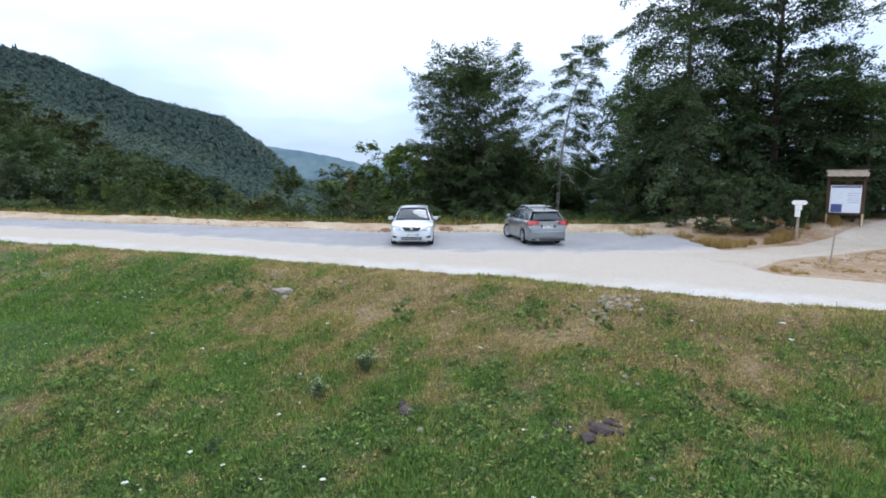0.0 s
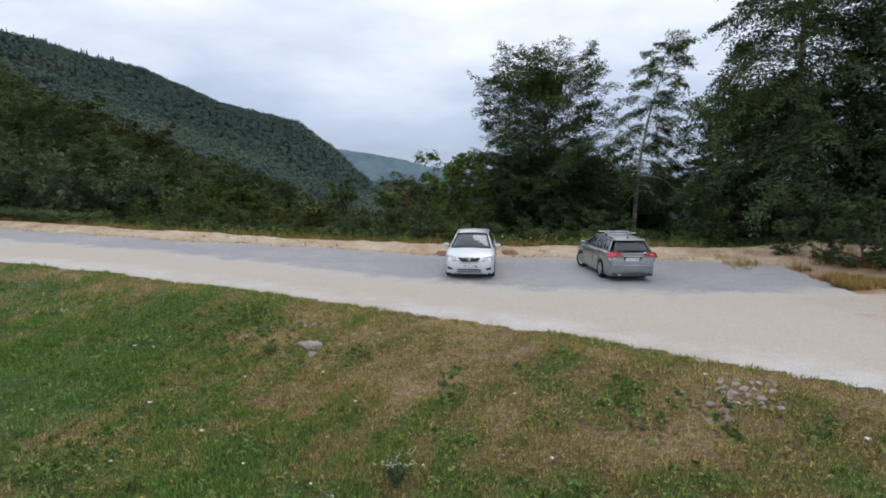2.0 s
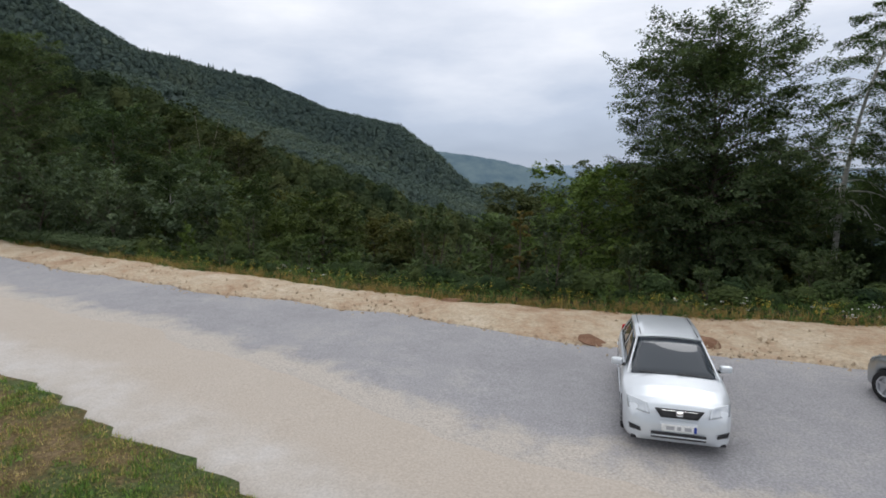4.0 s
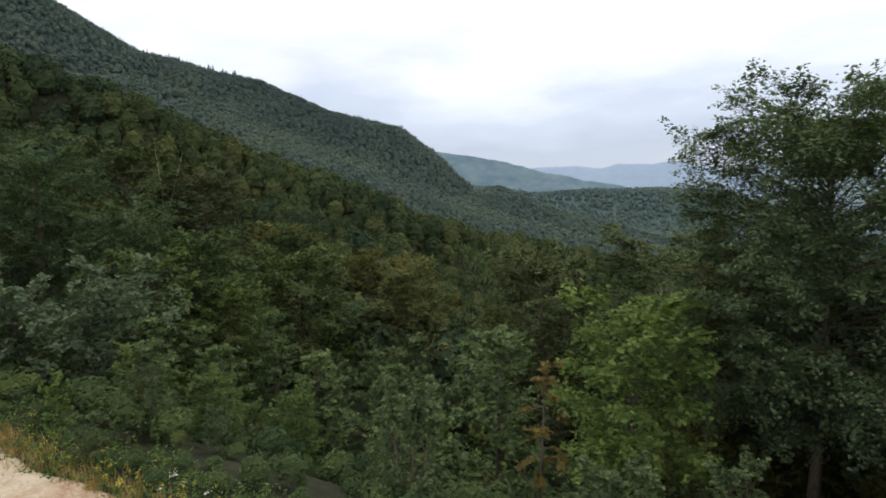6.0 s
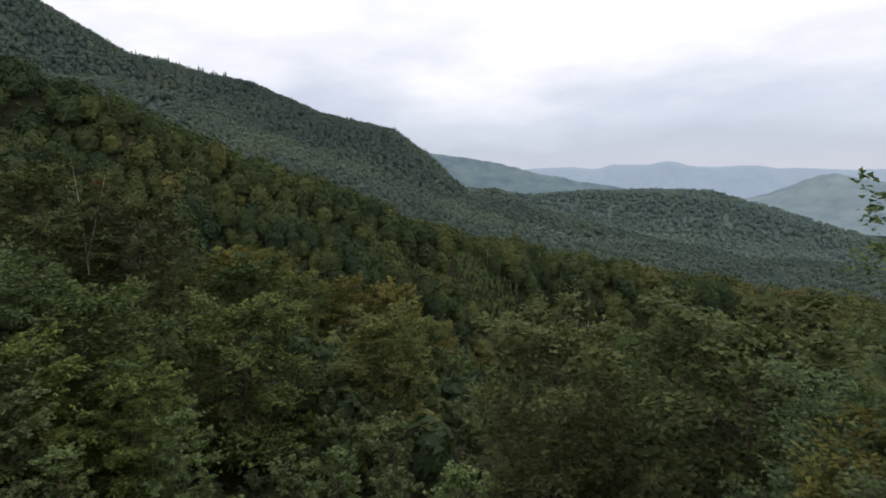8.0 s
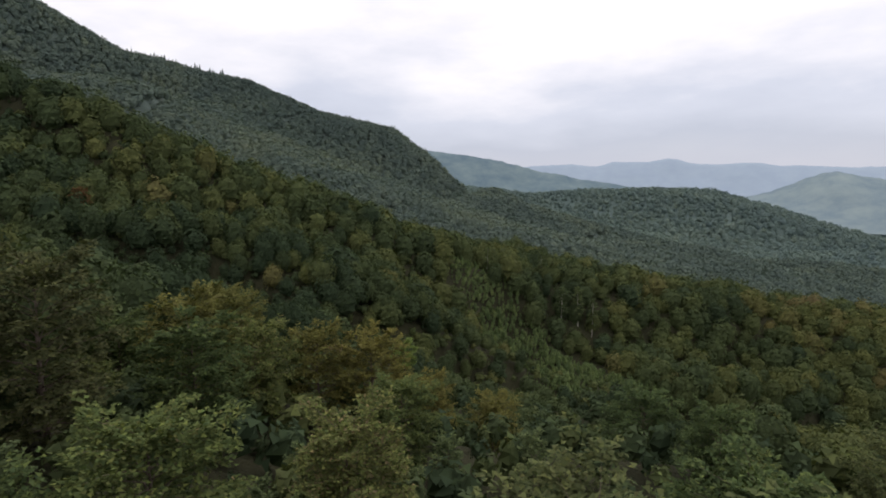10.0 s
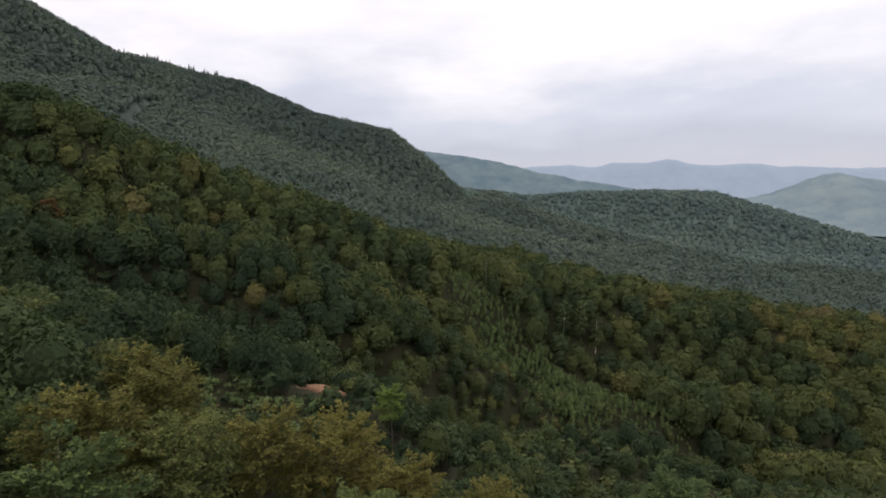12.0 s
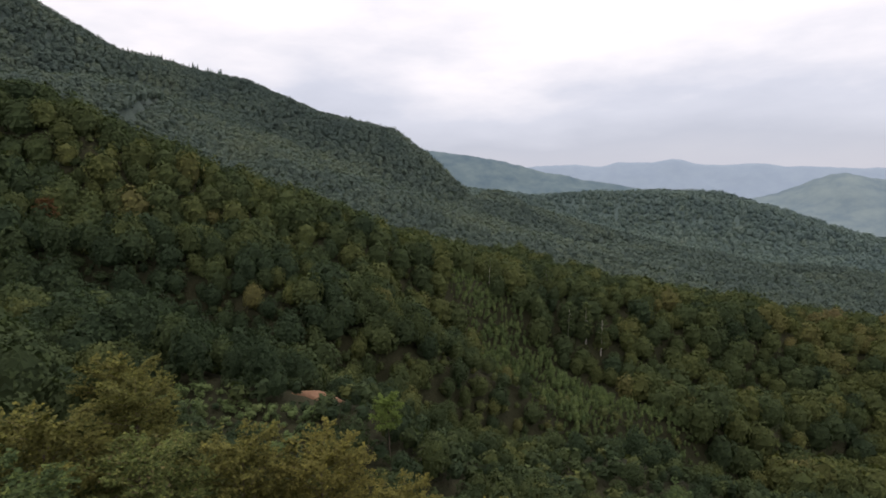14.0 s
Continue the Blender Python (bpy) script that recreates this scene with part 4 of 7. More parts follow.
            c[:, 2] -= wl[f] * (0.28 * a ** 2 + 0.9 * b ** 2) * (0.5 + droop)
            c += rng.normal(0, 0.012 * R + 0.015, (n, 3))
            for t in range(min(m, 6) if twigged else 0):
                b1 = b0[t] + away[t] * wl[t]
                wood.append(tube(np.stack([b0[t], (b0[t] + b1) / 2 + [0, 0, 0.05 * wl[t]], b1 - [0, 0, 0.28 * wl[t] * (0.5 + droop)]]), np.array([r0 * 0.4, r0 * 0.25, 0.004]), 4))
            up = np.cross(away, side)
            cen.append(c)
            nor.append(up[f] + away[f] * 0.25 + rng.normal(0, 0.34, (n, 3)))
        n = int(leaves * 0.05)
        cen.append(path[-1] + np.clip(rng.normal(0, 1, (n, 3)), -1.6, 1.6) * np.array([R * 0.14, R * 0.14, H * 0.035]) - [0, 0, H * 0.02])
        nor.append(rng.normal(0, 0.6, (n, 3)) + [0, 0, 0.8])
    c, n = np.concatenate(cen), np.concatenate(nor)
    # true height and reach, whatever the limbs add to them
    axis = np.array([np.interp(np.clip(c[:, 2] / H, 0, 1), k, path[:, j]) for j in range(2)]).T if stems == 1 else np.zeros((len(c), 2))
    fit = np.array([R / np.percentile(np.linalg.norm(c[:, :2] - axis, axis=1), 98), 0, H / np.percentile(c[:, 2], 99.9)])
    fit[1] = fit[0] = min(1.15, fit[0])
    c *= fit
    c[:, 2] = np.maximum(c[:, 2], 0.12 + 0.1 * rng.random(len(c)))
    wood = [(WV * fit, WF) for WV, WF in wood]
    V, F = leaflets(c, n, leaf * rng.uniform(0.75, 1.55, len(c)), rng)
    tint = np.repeat(np.clip(0.35 + rng.normal(0, 0.12, len(c)), 0, 1), 3)
    return join(wood), (V, F, tint)


def tree_thing(name, m, label, category, group, bark, foliage, **shape):
    (WV, WF), (V, F, T) = tree_parts(**shape)
    ob = thing(name, m, label, category, group)
    part("trunk", mesh_np("trunk", WV, WF, bark, None, True), bark, ob)
    part("crown", mesh_np("crown", V, F, foliage, T), foliage, ob)
    return ob


def spot(x, y, turn=0.0, scale=1.0, tall=1.0, sink=0.05):
    return Matrix.LocRotScale((x, y, land1(x, y) - sink), Euler((0, 0, radians(turn))), (scale, scale, scale * tall))


def copies(first, places):
    for x, y, turn, scale, tall in places:
        copy_thing(first, spot(x, y, turn, scale, tall))


# The big hornbeam at the car park's rim, with its long bare lower trunk
tree_thing("hornbeam", spot(0.7, 42.6), "tall dark hornbeam with a long grey trunk and airy top", "tree", "", M_BARK, M_LEAF_DARK,
           seed=11, dome=True, H=17.6, base=0.36, R=5.3, limbs=120, leaves=150000, leaf=0.066, trunk_r=0.25, droop=0.34, rise=0.48, top=0.40, spread=0.27, twigged=True, climb=1.5, airy=0.26)
tree_thing("birch", spot(7.8, 49.0), "slender birch with white trunk and hanging twigs", "tree", "", M_BARK_BIRCH, M_LEAF_BIRCH,
           seed=12, H=20.5, base=0.40, R=3.2, limbs=50, leaves=44000, leaf=0.058, trunk_r=0.2, droop=1.0, rise=0.6, lean=2.8, top=0.42, spread=0.30, twigged=True, climb=0.8)
tree_thing("maple", spot(-5.6, 39.2), "bright lime-green young maple below the bank", "tree", "", M_BARK, M_LEAF_LIME,
           seed=13, dome=True, H=10.0, base=0.36, R=2.55, limbs=38, leaves=12000, leaf=0.095, trunk_r=0.11, droop=0.25, rise=0.5, top=0.45, spread=0.5)
browned = tree_thing("sapling", spot(-8.3, 37.8), "small sapling with orange-brown wilting leaves", "tree", "", M_BARK, M_LEAF_WILT,
                     seed=14, H=6.6, base=0.45, R=0.9, limbs=12, leaves=620, leaf=0.11, trunk_r=0.06, droop=0.6, rise=0.4, top=0.5, spread=0.5)

beech = tree_thing("beech", spot(-35.2, 62.6, 0, 1.18), "full rounded beech with dark green layered foliage", "tree", "valley trees", M_BARK, M_LEAF,
                   seed=21, dome=True, H=11.0, base=0.12, R=4.9, limbs=54, leaves=20000, leaf=0.125, trunk_r=0.20, droop=0.32, rise=0.38, top=0.15, spread=0.4)
beech_b = tree_thing("beech", spot(-46.5, 78.0, 40, 1.08), "spreading beech with layered mid-green foliage", "tree", "valley trees", M_BARK, M_LEAF,
                     seed=22, dome=True, H=11.5, base=0.16, R=4.5, limbs=50, leaves=19000, leaf=0.125, trunk_r=0.20, droop=0.25, rise=0.45, top=0.4, spread=0.42)
bronze = tree_thing("beech", spot(-12.0, 60.4, 80, 1.27), "dense beech with bronze-brown autumn-tinged leaves", "tree", "valley trees", M_BARK, M_LEAF_BROWN,
                    seed=23, dome=True, H=11.6, base=0.08, R=4.2, limbs=54, leaves=19000, leaf=0.115, trunk_r=0.19, droop=0.38, rise=0.42, top=0.42, spread=0.42)
slim = tree_thing("hazel", spot(-33.6, 45.0, 10, 1.0), "upright hazel with soft green leaves", "tree", "valley trees", M_BARK, M_LEAF_GREY,
                  seed=24, H=9.6, base=0.16, R=2.9, limbs=30, leaves=9000, leaf=0.115, trunk_r=0.12, droop=0.3, rise=0.6, top=0.4, spread=0.42)
dark = tree_thing("beech", spot(12.4, 39.0, 20, 1.0), "dark shady beech at the wood's edge", "tree", "trees at the car park", M_BARK, M_LEAF_DARK,
                  seed=25, dome=True, H=12.0, base=0.06, R=4.1, limbs=50, leaves=34000, leaf=0.085, trunk_r=0.2, droop=0.3, rise=0.4, top=0.42, spread=0.42)
tall_dark = tree_thing("beech", spot(17.5, 32.6, 0, 1.0), "tall dark beech with wide drooping limbs", "tree", "trees at the car park", M_BARK, M_LEAF_DARK,
                       seed=26, dome=True, H=17.8, base=0.14, R=4.6, limbs=100, leaves=100000, leaf=0.072, trunk_r=0.26, droop=0.40, rise=0.45, top=0.42, spread=0.30, twigged=True, climb=1.6, airy=0.25)
pale_birch = tree_thing("young_birch", spot(-35.2, 42.6), "young birch with a thin pale trunk", "tree", "", M_BARK_BIRCH, M_LEAF_GREY,
                        seed=27, H=10.0, base=0.34, R=1.7, limbs=26, leaves=14000, leaf=0.075, trunk_r=0.06, droop=0.5, rise=0.6, top=0.4, spread=0.4)
weeping = tree_thing("birch", spot(12.8, 33.0, 150), "old birch with drooping outer twigs", "tree", "trees at the car park", M_BARK, M_LEAF_DARK,
                     seed=28, H=17.0, base=0.16, R=4.4, limbs=64, leaves=90000, leaf=0.07, trunk_r=0.2, droop=0.9, rise=0.5, top=0.4, spread=0.45)
copies(tall_dark, [(29.0, 36.5, 220, 0.7, 0.8), (-41.5, 37.0, 100, 0.78, 1.0)])
copies(dark, [(2.6, 47.2, 100, 1.0, 1.0), (12.6, 45.5, 200, 0.8, 0.9), (-1.0, 49.0, 260, 1.0, 1.0), (20.5, 29.8, 10, 0.75, 0.8),
              (24.0, 33.5, 70, 0.75, 0.8), (-40.5, 49.6, 120, 1.0, 1.0), (-47.0, 48.0, 200, 1.15, 1.1), (15.5, 34.8, 15, 0.7, 0.7), (-52, 42, 33, 1.1, 1.1), (-60, 46, 33, 1.1, 1.1), (33, 38, 33, 0.9, 1.0), (16.0, 40.5, 140, 1.1, 1.0), (22.5, 41.0, 260, 1.0, 0.9),
              (29.5, 35.5, 10, 1.0, 1.0), (15.0, 50.0, 300, 1.2, 1.1), (5.0, 52.0, 200, 1.0, 1.0), (9.8, 55.0, 20, 1.1, 1.1), (6.8, 58.0, 150, 1.1, 1.2), (12.4, 57.0, 260, 1.15, 1.1), (19.0, 35.0, 190, 0.8, 0.85), (22.5, 36.0, 75, 0.85, 0.9), (11.4, 37.5, 230, 0.6, 0.8)])

edge_tree = tree_thing("hornbeam", spot(-1.2, 46.0, 30, 1.1), "bushy olive-green hornbeam beside the tall one", "tree", "trees at the car park", M_BARK, M_LEAF_OLIVE,
                       seed=29, dome=True, H=10.4, base=0.06, R=3.3, limbs=56, leaves=26000, leaf=0.08, trunk_r=0.16, droop=0.3, rise=0.45, top=0.42, spread=0.42)
copies(edge_tree, [(3.5, 40.8, 140, 0.5, 0.9), (0.6, 49.0, 200, 1.0, 1.0), (3.9, 46.5, 20, 0.95, 1.0)])
copies(bronze, [(-3.4, 57.2, 30, 1.12, 1.0), (-55.9, 63.6, 200, 1.12, 1.0), (2.8, 60.5, 120, 0.92, 1.0)])
rusty = tree_thing("beech", spot(-49.4, 67.2, 10, 1.3), "tall beech with rust-brown withering leaves", "tree", "valley trees", M_BARK, M_LEAF_RUSTY,
                   seed=39, dome=True, H=11.4, base=0.10, R=3.7, limbs=56, leaves=19000, leaf=0.11, trunk_r=0.19, droop=0.3, rise=0.5, top=0.42, spread=0.32)
fresh = tree_thing("beech", spot(-35.3, 47.0, 10, 1.0), "young beech with fresh light green sprays", "tree", "valley trees", M_BARK, M_LEAF_FRESH,
                   seed=40, dome=True, H=9.6, base=0.08, R=3.4, limbs=46, leaves=15000, leaf=0.10, trunk_r=0.14, droop=0.3, rise=0.5, top=0.36, spread=0.34)
copies(fresh, [(-31.9, 50.9, 130, 0.9, 1.0), (-33.7, 82.8, 50, 0.85, 1.0), (-37, 40, 20, 0.45, 1.1), (-33, 37.5, 90, 0.36, 1.1), (-29.3, 36.8, 150, 0.32, 1.2), (-24, 36.3, 240, 0.3, 1.2),
               (-20.6, 36.6, 310, 0.3, 1.1), (-17.6, 37.6, 70, 0.32, 1.2), (-30.6, 41.2, 200, 0.42, 1.1), (-22.4, 40.4, 10, 0.34, 1.2), (-41, 42.5, 120, 0.5, 1.1), (-45.5, 41.5, 300, 0.5, 1.1)])

# Dead tree with two bleached stems among the left-hand trees
def dead_tree():
    ob = thing("dead_tree", spot(-52.6, 64.8), "dead tree with two bleached bare stems", "tree")
    H = 12.8 - land1(-52.6, 64.8)
    k = np.linspace(0, 1, 9)
    a = tube(np.stack([-0.9 * k ** 2, 0.2 * np.sin(3 * k), H * k], 1), 0.11 * (1 - 0.85 * k), 6)
    b = tube(np.stack([0.2 + 2.4 * k, 0.3 * k, H * (0.5 + 0.42 * k)], 1), 0.075 * (1 - 0.85 * k), 6)
    part("trunk", mesh_np("trunk", *a, M_DEADWOOD, None, True), M_DEADWOOD, ob)
    part("limb", mesh_np("limb", *b, M_DEADWOOD, None, True), M_DEADWOOD, ob)


dead_tree()

bush = tree_thing("bush", spot(-21.8, 45.4, 0, 1.0), "rounded grey-green willow bush below the bank", "bush", "bushes below the bank", M_BARK, M_LEAF_GREY,
                  seed=31, H=4.6, base=0.10, R=1.5, limbs=26, leaves=4600, leaf=0.085, trunk_r=0.06, droop=0.2, rise=0.75, top=0.5, stems=3, spread=0.45, sides=5)
bush_b = tree_thing("bush", spot(-27.0, 39.2, 60, 1.15), "upright green sapling bush below the bank", "bush", "bushes below the bank", M_BARK, M_LEAF_GREY,
                    seed=32, H=5.0, base=0.06, R=1.35, limbs=24, leaves=4600, leaf=0.085, trunk_r=0.06, droop=0.2, rise=0.8, top=0.3, stems=2, spread=0.45, sides=5)
bush_dark = tree_thing("bush", spot(11.8, 24.6, 0, 0.62), "dark leafy bush at the wood's edge", "bush", "bushes below the bank", M_BARK, M_LEAF_DARK,
                       seed=33, H=4.2, base=0.05, R=2.0, limbs=30, leaves=5200, leaf=0.09, trunk_r=0.07, droop=0.3, rise=0.6, top=0.5, stems=4, spread=0.5, sides=5)
bush_lime = tree_thing("bush", spot(-15.6, 47.2, 0, 0.9), "light green young bush below the bank", "bush", "bushes below the bank", M_BARK, M_LEAF_LIME,
                       seed=34, H=4.0, base=0.08, R=1.1, limbs=20, leaves=3600, leaf=0.085, trunk_r=0.05, droop=0.2, rise=0.8, top=0.4, stems=2, spread=0.45, sides=5)

willow = tree_thing("willow", spot(-37.6, 34.6, 0, 1.08), "broad silvery grey-green willow shrub behind the berm", "bush", "willow shrubs behind the berm", M_BARK, M_LEAF_WILLOW,
                    seed=38, H=5.3, base=0.04, R=2.4, limbs=40, leaves=9500, leaf=0.075, trunk_r=0.06, droop=0.15, rise=0.85, top=0.55, stems=4, spread=0.45, sides=5)
copies(willow, [(-34.2, 36.2, 130, 1.02, 1.08), (-31.6, 35.6, 250, 0.86, 1.05), (-27.8, 37.8, 40, 1.22, 1.05)])

light = tree_thing("sapling", spot(-26.1, 38.7, 0, 1.05), "pale green conical sapling below the bank", "tree", "saplings below the bank", M_BARK, M_LEAF_SAPLING,
                   seed=35, H=5.4, base=0.04, R=1.75, limbs=34, leaves=5600, leaf=0.085, trunk_r=0.06, droop=0.25, rise=0.6, top=0.12, spread=0.42, sides=5)
copies(light, [(-25.4, 42.2, 80, 1.05, 1.05), (-21.9, 45.6, 150, 1.12, 1.0), (-16.1, 43.7, 30, 0.85, 1.1), (-10.8, 42.2, 250, 1.35, 1.15), (-23.7, 56.7, 10, 1.0, 1.05),
               (-19.0, 49.5, 60, 0.95, 1.0), (-13.2, 36.8, 200, 0.6, 0.9), (-30.5, 46.0, 320, 1.0, 1.0), (-28.5, 50.5, 90, 1.1, 1.1), (-14.8, 52.0, 20, 1.15, 1.1)])


def plant_bushes():
    rng = np.random.default_rng(17)
    kinds = [bush, bush_b, bush_dark, bush_lime]
    taken = [(-21.8, 45.4), (-27.0, 39.2), (-15.6, 47.2), (-5.4, 39.2), (0.7, 42.6), (-8.3, 37.8), (-35.2, 42.6), (-33.6, 45.0), (-26.1, 38.7), (-25.4, 42.2), (-10.8, 42.2)]
    pts = scatter(-48, 16, 30.5, 58, 2.75, 18)
    for x, y in pts:
        v = float(veg_edge(np.array([x]))[0])
        if y < v + 0.9 or min(math.hypot(x - a, y - b) for a, b in taken) < 1.6:
            continue
        if abs((x - 0.7) * 0.963 - (y - 42.6) * 0.268) < 1.3 and y > 33 or abs(x - 0.155 * y) < 0.8 or rng.random() < (0.10 if y < v + 4 else 0.38):
            continue
        k = rng.choice(4, p=[0.26, 0.24, 0.36, 0.14])
        s = rng.uniform(0.25, 0.6) if y < v + 4 else rng.uniform(0.35, 1.0)
        if -34 < x < -24 and y < v + 4.5:
            s *= 0.6
        if -20 < x < -6 and y < 46:
            s *= 0.75
        if x < -20 and y > 46:
            s *= 0.65
        copy_thing(kinds[k], spot(x, y, rng.uniform(0, 360), s, rng.uniform(0.8, 1.2)))
    for x, y in scatter(-34, 2, 58, 84, 3.6, 28):
        if min(math.hypot(x - a, y - b) for a, b in ((-35.2, 62.6), (-12.0, 60.4), (-3.4, 57.2), (-33.7, 82.8))) < 4.2:
            continue
        copy_thing(kinds[rng.choice(4, p=[0.3, 0.2, 0.4, 0.1])], spot(x, y, rng.uniform(0, 360), rng.uniform(0.7, 1.25), rng.uniform(0.8, 1.2)))
    for x, y in [(-0.8, 38.2), (1.6, 37.4), (2.9, 39.6), (-1.6, 40.4), (0.2, 36.4), (2.2, 35.9)]:
        copy_thing(kinds[rng.integers(0, 3)], spot(x, y, rng.uniform(0, 360), rng.uniform(0.22, 0.34), 1.0))
    for x, y, s in [(2.2, 36.6, 0.62), (3.4, 35.2, 0.55), (4.2, 37.0, 0.7), (-3.0, 38.6, 0.6), (-2.2, 36.4, 0.42), (2.6, 38.4, 0.8), (3.8, 39.8, 1.0), (4.6, 37.2, 0.8), (3.2, 42.5, 1.1), (-1.8, 44.4, 1.0), (-14.6, 49.8, 1.0), (-16.4, 50.8, 0.9), (-13.0, 51.2, 1.1), (-15.6, 53.2, 1.0), (-12.2, 48.6, 0.8), (-28.5, 64.0, 1.0), (-27.0, 67.0, 1.1), (-30.5, 69.5, 1.2), (-25.0, 63.0, 1.0), (-29.5, 66.5, 1.1), (-33.0, 68.5, 1.2), (2.9, 45.8, 1.2)]:
        copy_thing(bush, spot(x, y, 77 * x, s, 1.0))
    for x, y, s in [(13.9, 24.2, 0.34), (12.3, 23.9, 0.30), (14.8, 25.2, 0.46), (15.6, 25.6, 0.32), (11.0, 25.9, 0.40), (16.4, 26.7, 0.45), (17.8, 26.4, 0.40), (10.2, 27.4, 0.45)]:
        copy_thing(bush, spot(x, y, 61 * x, s, 0.8))
    for x, y, s in [(14.6, 26.2, 0.55), (13.2, 27.8, 0.7), (10.6, 31.6, 0.6), (8.4, 32.6, 0.45), (15.8, 28.6, 0.7), (18.4, 28.2, 0.8), (19.2, 30.0, 0.7), (6.0, 32.8, 0.3), (3.6, 33.2, 0.4), (12.4, 29.8, 0.8), (16.5, 30.8, 0.9), (21.5, 31.0, 0.9), (10.0, 34.5, 0.9), (19.0, 33.0, 1.1), (22.0, 33.5, 1.1), (24.5, 31.0, 1.0), (17.0, 35.5, 1.2), (26.5, 33.0, 1.2), (14.0, 33.5, 1.0), (12.9, 24.4, 0.42), (14.6, 25.0, 0.36), (15.4, 26.4, 0.5), (20.5, 28.6, 0.6), (23.5, 30.0, 0.8)]:
        copy_thing(bush_dark, spot(x, y, rng.uniform(0, 360), s * 1.1, rng.uniform(0.85, 1.15)))


plant_bushes()


def plant_valley_trees():
    """Beeches on the slope below the car park, down to the first bend of the valley."""
    rng = np.random.default_rng(19)
    taken = [(-35.2, 62.6), (-3.4, 57.2), (-12.0, 60.4), (-49.4, 67.2), (-55.9, 63.6), (-46.5, 78.0), (-33.7, 82.8), (2.8, 60.5), (-52.6, 64.8), (0.7, 42.6), (-35.3, 47.0), (-31.9, 50.9)] + YELLOWING
    for x, y in scatter(-78, 34, 56, 122, 7.4, 20):
        p = np.array([[x, y]])
        if not seen(p, 62, 26)[0] or not in_things_zone(p)[0] or min(math.hypot(x - a, y - b) for a, b in taken) < 6.0:
            continue
        if x > -30 and y < 68 and x < -5 or rng.random() < (0.55 if x > -46 and y > 66 else 0.2):
            continue
        first = [beech, beech_b, bronze, slim][rng.choice(4, p=[0.36, 0.30, 0.16, 0.18])]
        s = rng.uniform(0.5, 0.95) * (1.2 if x < -40 and y < 80 else 1.0)
        copy_thing(first, spot(x, y, rng.uniform(0, 360), s, rng.uniform(0.9, 1.1)))
    for x, y in [(-37.5, 53), (-44, 54), (-41, 58), (-55, 56)]:
        copy_thing([beech_b, slim, beech][rng.integers(0, 3)], spot(x, y, rng.uniform(0, 360), rng.uniform(0.85, 1.05), 1.0))


plant_valley_trees()


def plant_brambles():
    """Knee-high leafy tangle that hides the soil of the slope below the car park."""
    rng = np.random.default_rng(23)
    p = scatter(-60, 20, 29.5, 78, 1.25, 24)
    v = veg_edge(p[:, 0])
    p = p[(p[:, 1] > v + 0.5) & (p[:, 1] < v + 27) & seen(p, 66, 30)]
    off = p[:, 1] - veg_edge(p[:, 0])
    h = rng.uniform(0.4, 1.3, len(p)) * np.clip(off / 3, 0.4, 1)
    r, t = h * rng.uniform(0.45, 0.85, len(p)), rng.normal(0.35, 0.15, len(p))
    for name, k, lod in (("bank_brambles", off < 7, 1), ("slope_brambles", off >= 7, 4)):
        woods(name, p[k], h[k], r[k], t[k], lod, M_LEAF, "leafy brambles covering the slope below the bank", 25)


plant_brambles()

# Single trees on the far side of the stream
copies(pale_birch, [(-47.7, 332.6, 20, 2.1, 1.0), (-39.3, 336.4, 140, 2.15, 1.0), (-31.9, 335.5, 260, 2.0, 1.05), (-62.0, 352.0, 70, 1.8, 1.0), (-90.0, 338.0, 10, 1.6, 1.0)])
lime_tree = tree_thing("maple", spot(-55.1, 142.4), "slender lime-green maple standing above the valley woods", "tree", "", M_BARK, M_LEAF_LIME,
                       seed=36, H=12.6, base=0.58, R=2.9, limbs=30, leaves=6500, leaf=0.14, trunk_r=0.12, droop=0.2, rise=0.5, top=0.5, spread=0.5)
tree_thing("rowan", spot(-219.0, 199.0), "rust-red rowan among the green woods", "tree", "", M_BARK, M_LEAF_RED,
           seed=37, H=12.5, base=0.3, R=4.2, limbs=34, leaves=5000, leaf=0.26, trunk_r=0.16, droop=0.25, rise=0.5, top=0.5, spread=0.5)


def earth_slip():
    """A small slip of bare reddish earth, laid over the slope."""
    k = np.linspace(-1, 1, 15)
    A, B = np.meshgrid(k, k, indexing="ij")
    r = np.maximum(np.abs(A), np.abs(B)) / (np.hypot(A, B) + 1e-6)
    A, B = A * r, B * r
    wob = 1 + 0.2 * np.sin(5 * np.arctan2(B, A) + 1)
    X, Y = -76.5 + 5.2 * A * wob + 1.2 * B, 154.0 + 3.0 * B * wob
    Z = land(X, Y) + 0.25 + 1.1 * (1 - np.hypot(A, B)) - 0.5 * (np.hypot(A, B) > 0.95)
    i, j = np.meshgrid(np.arange(14), np.arange(14), indexing="ij")
    F = np.stack([i * 15 + j, (i + 1) * 15 + j, (i + 1) * 15 + j + 1, i * 15 + j + 1], -1).reshape(-1, 4)
    tagged(new("earth_slip", mesh_np("earth_slip", np.stack([X, Y, Z], -1).reshape(-1, 3), F, M_RUST_EARTH, None, True)), "bare slip of reddish earth on the slope", "ground", kind="structure")


earth_slip()

olive = tree_thing("beech", spot(*YELLOWING[0], 0, 1.12), "yellowing beech on the near slope", "tree", "yellowing trees on the slope", M_BARK, M_LEAF_OLIVE,
                   seed=38, dome=True, H=11.5, base=0.12, R=4.2, limbs=44, leaves=15000, leaf=0.13, trunk_r=0.2, droop=0.25, rise=0.45, top=0.35, spread=0.42)
copies(olive, [(x, y, 70 * i, 0.85 + 0.08 * (i % 3), 1.0) for i, (x, y) in enumerate(YELLOWING[1:], 1)])


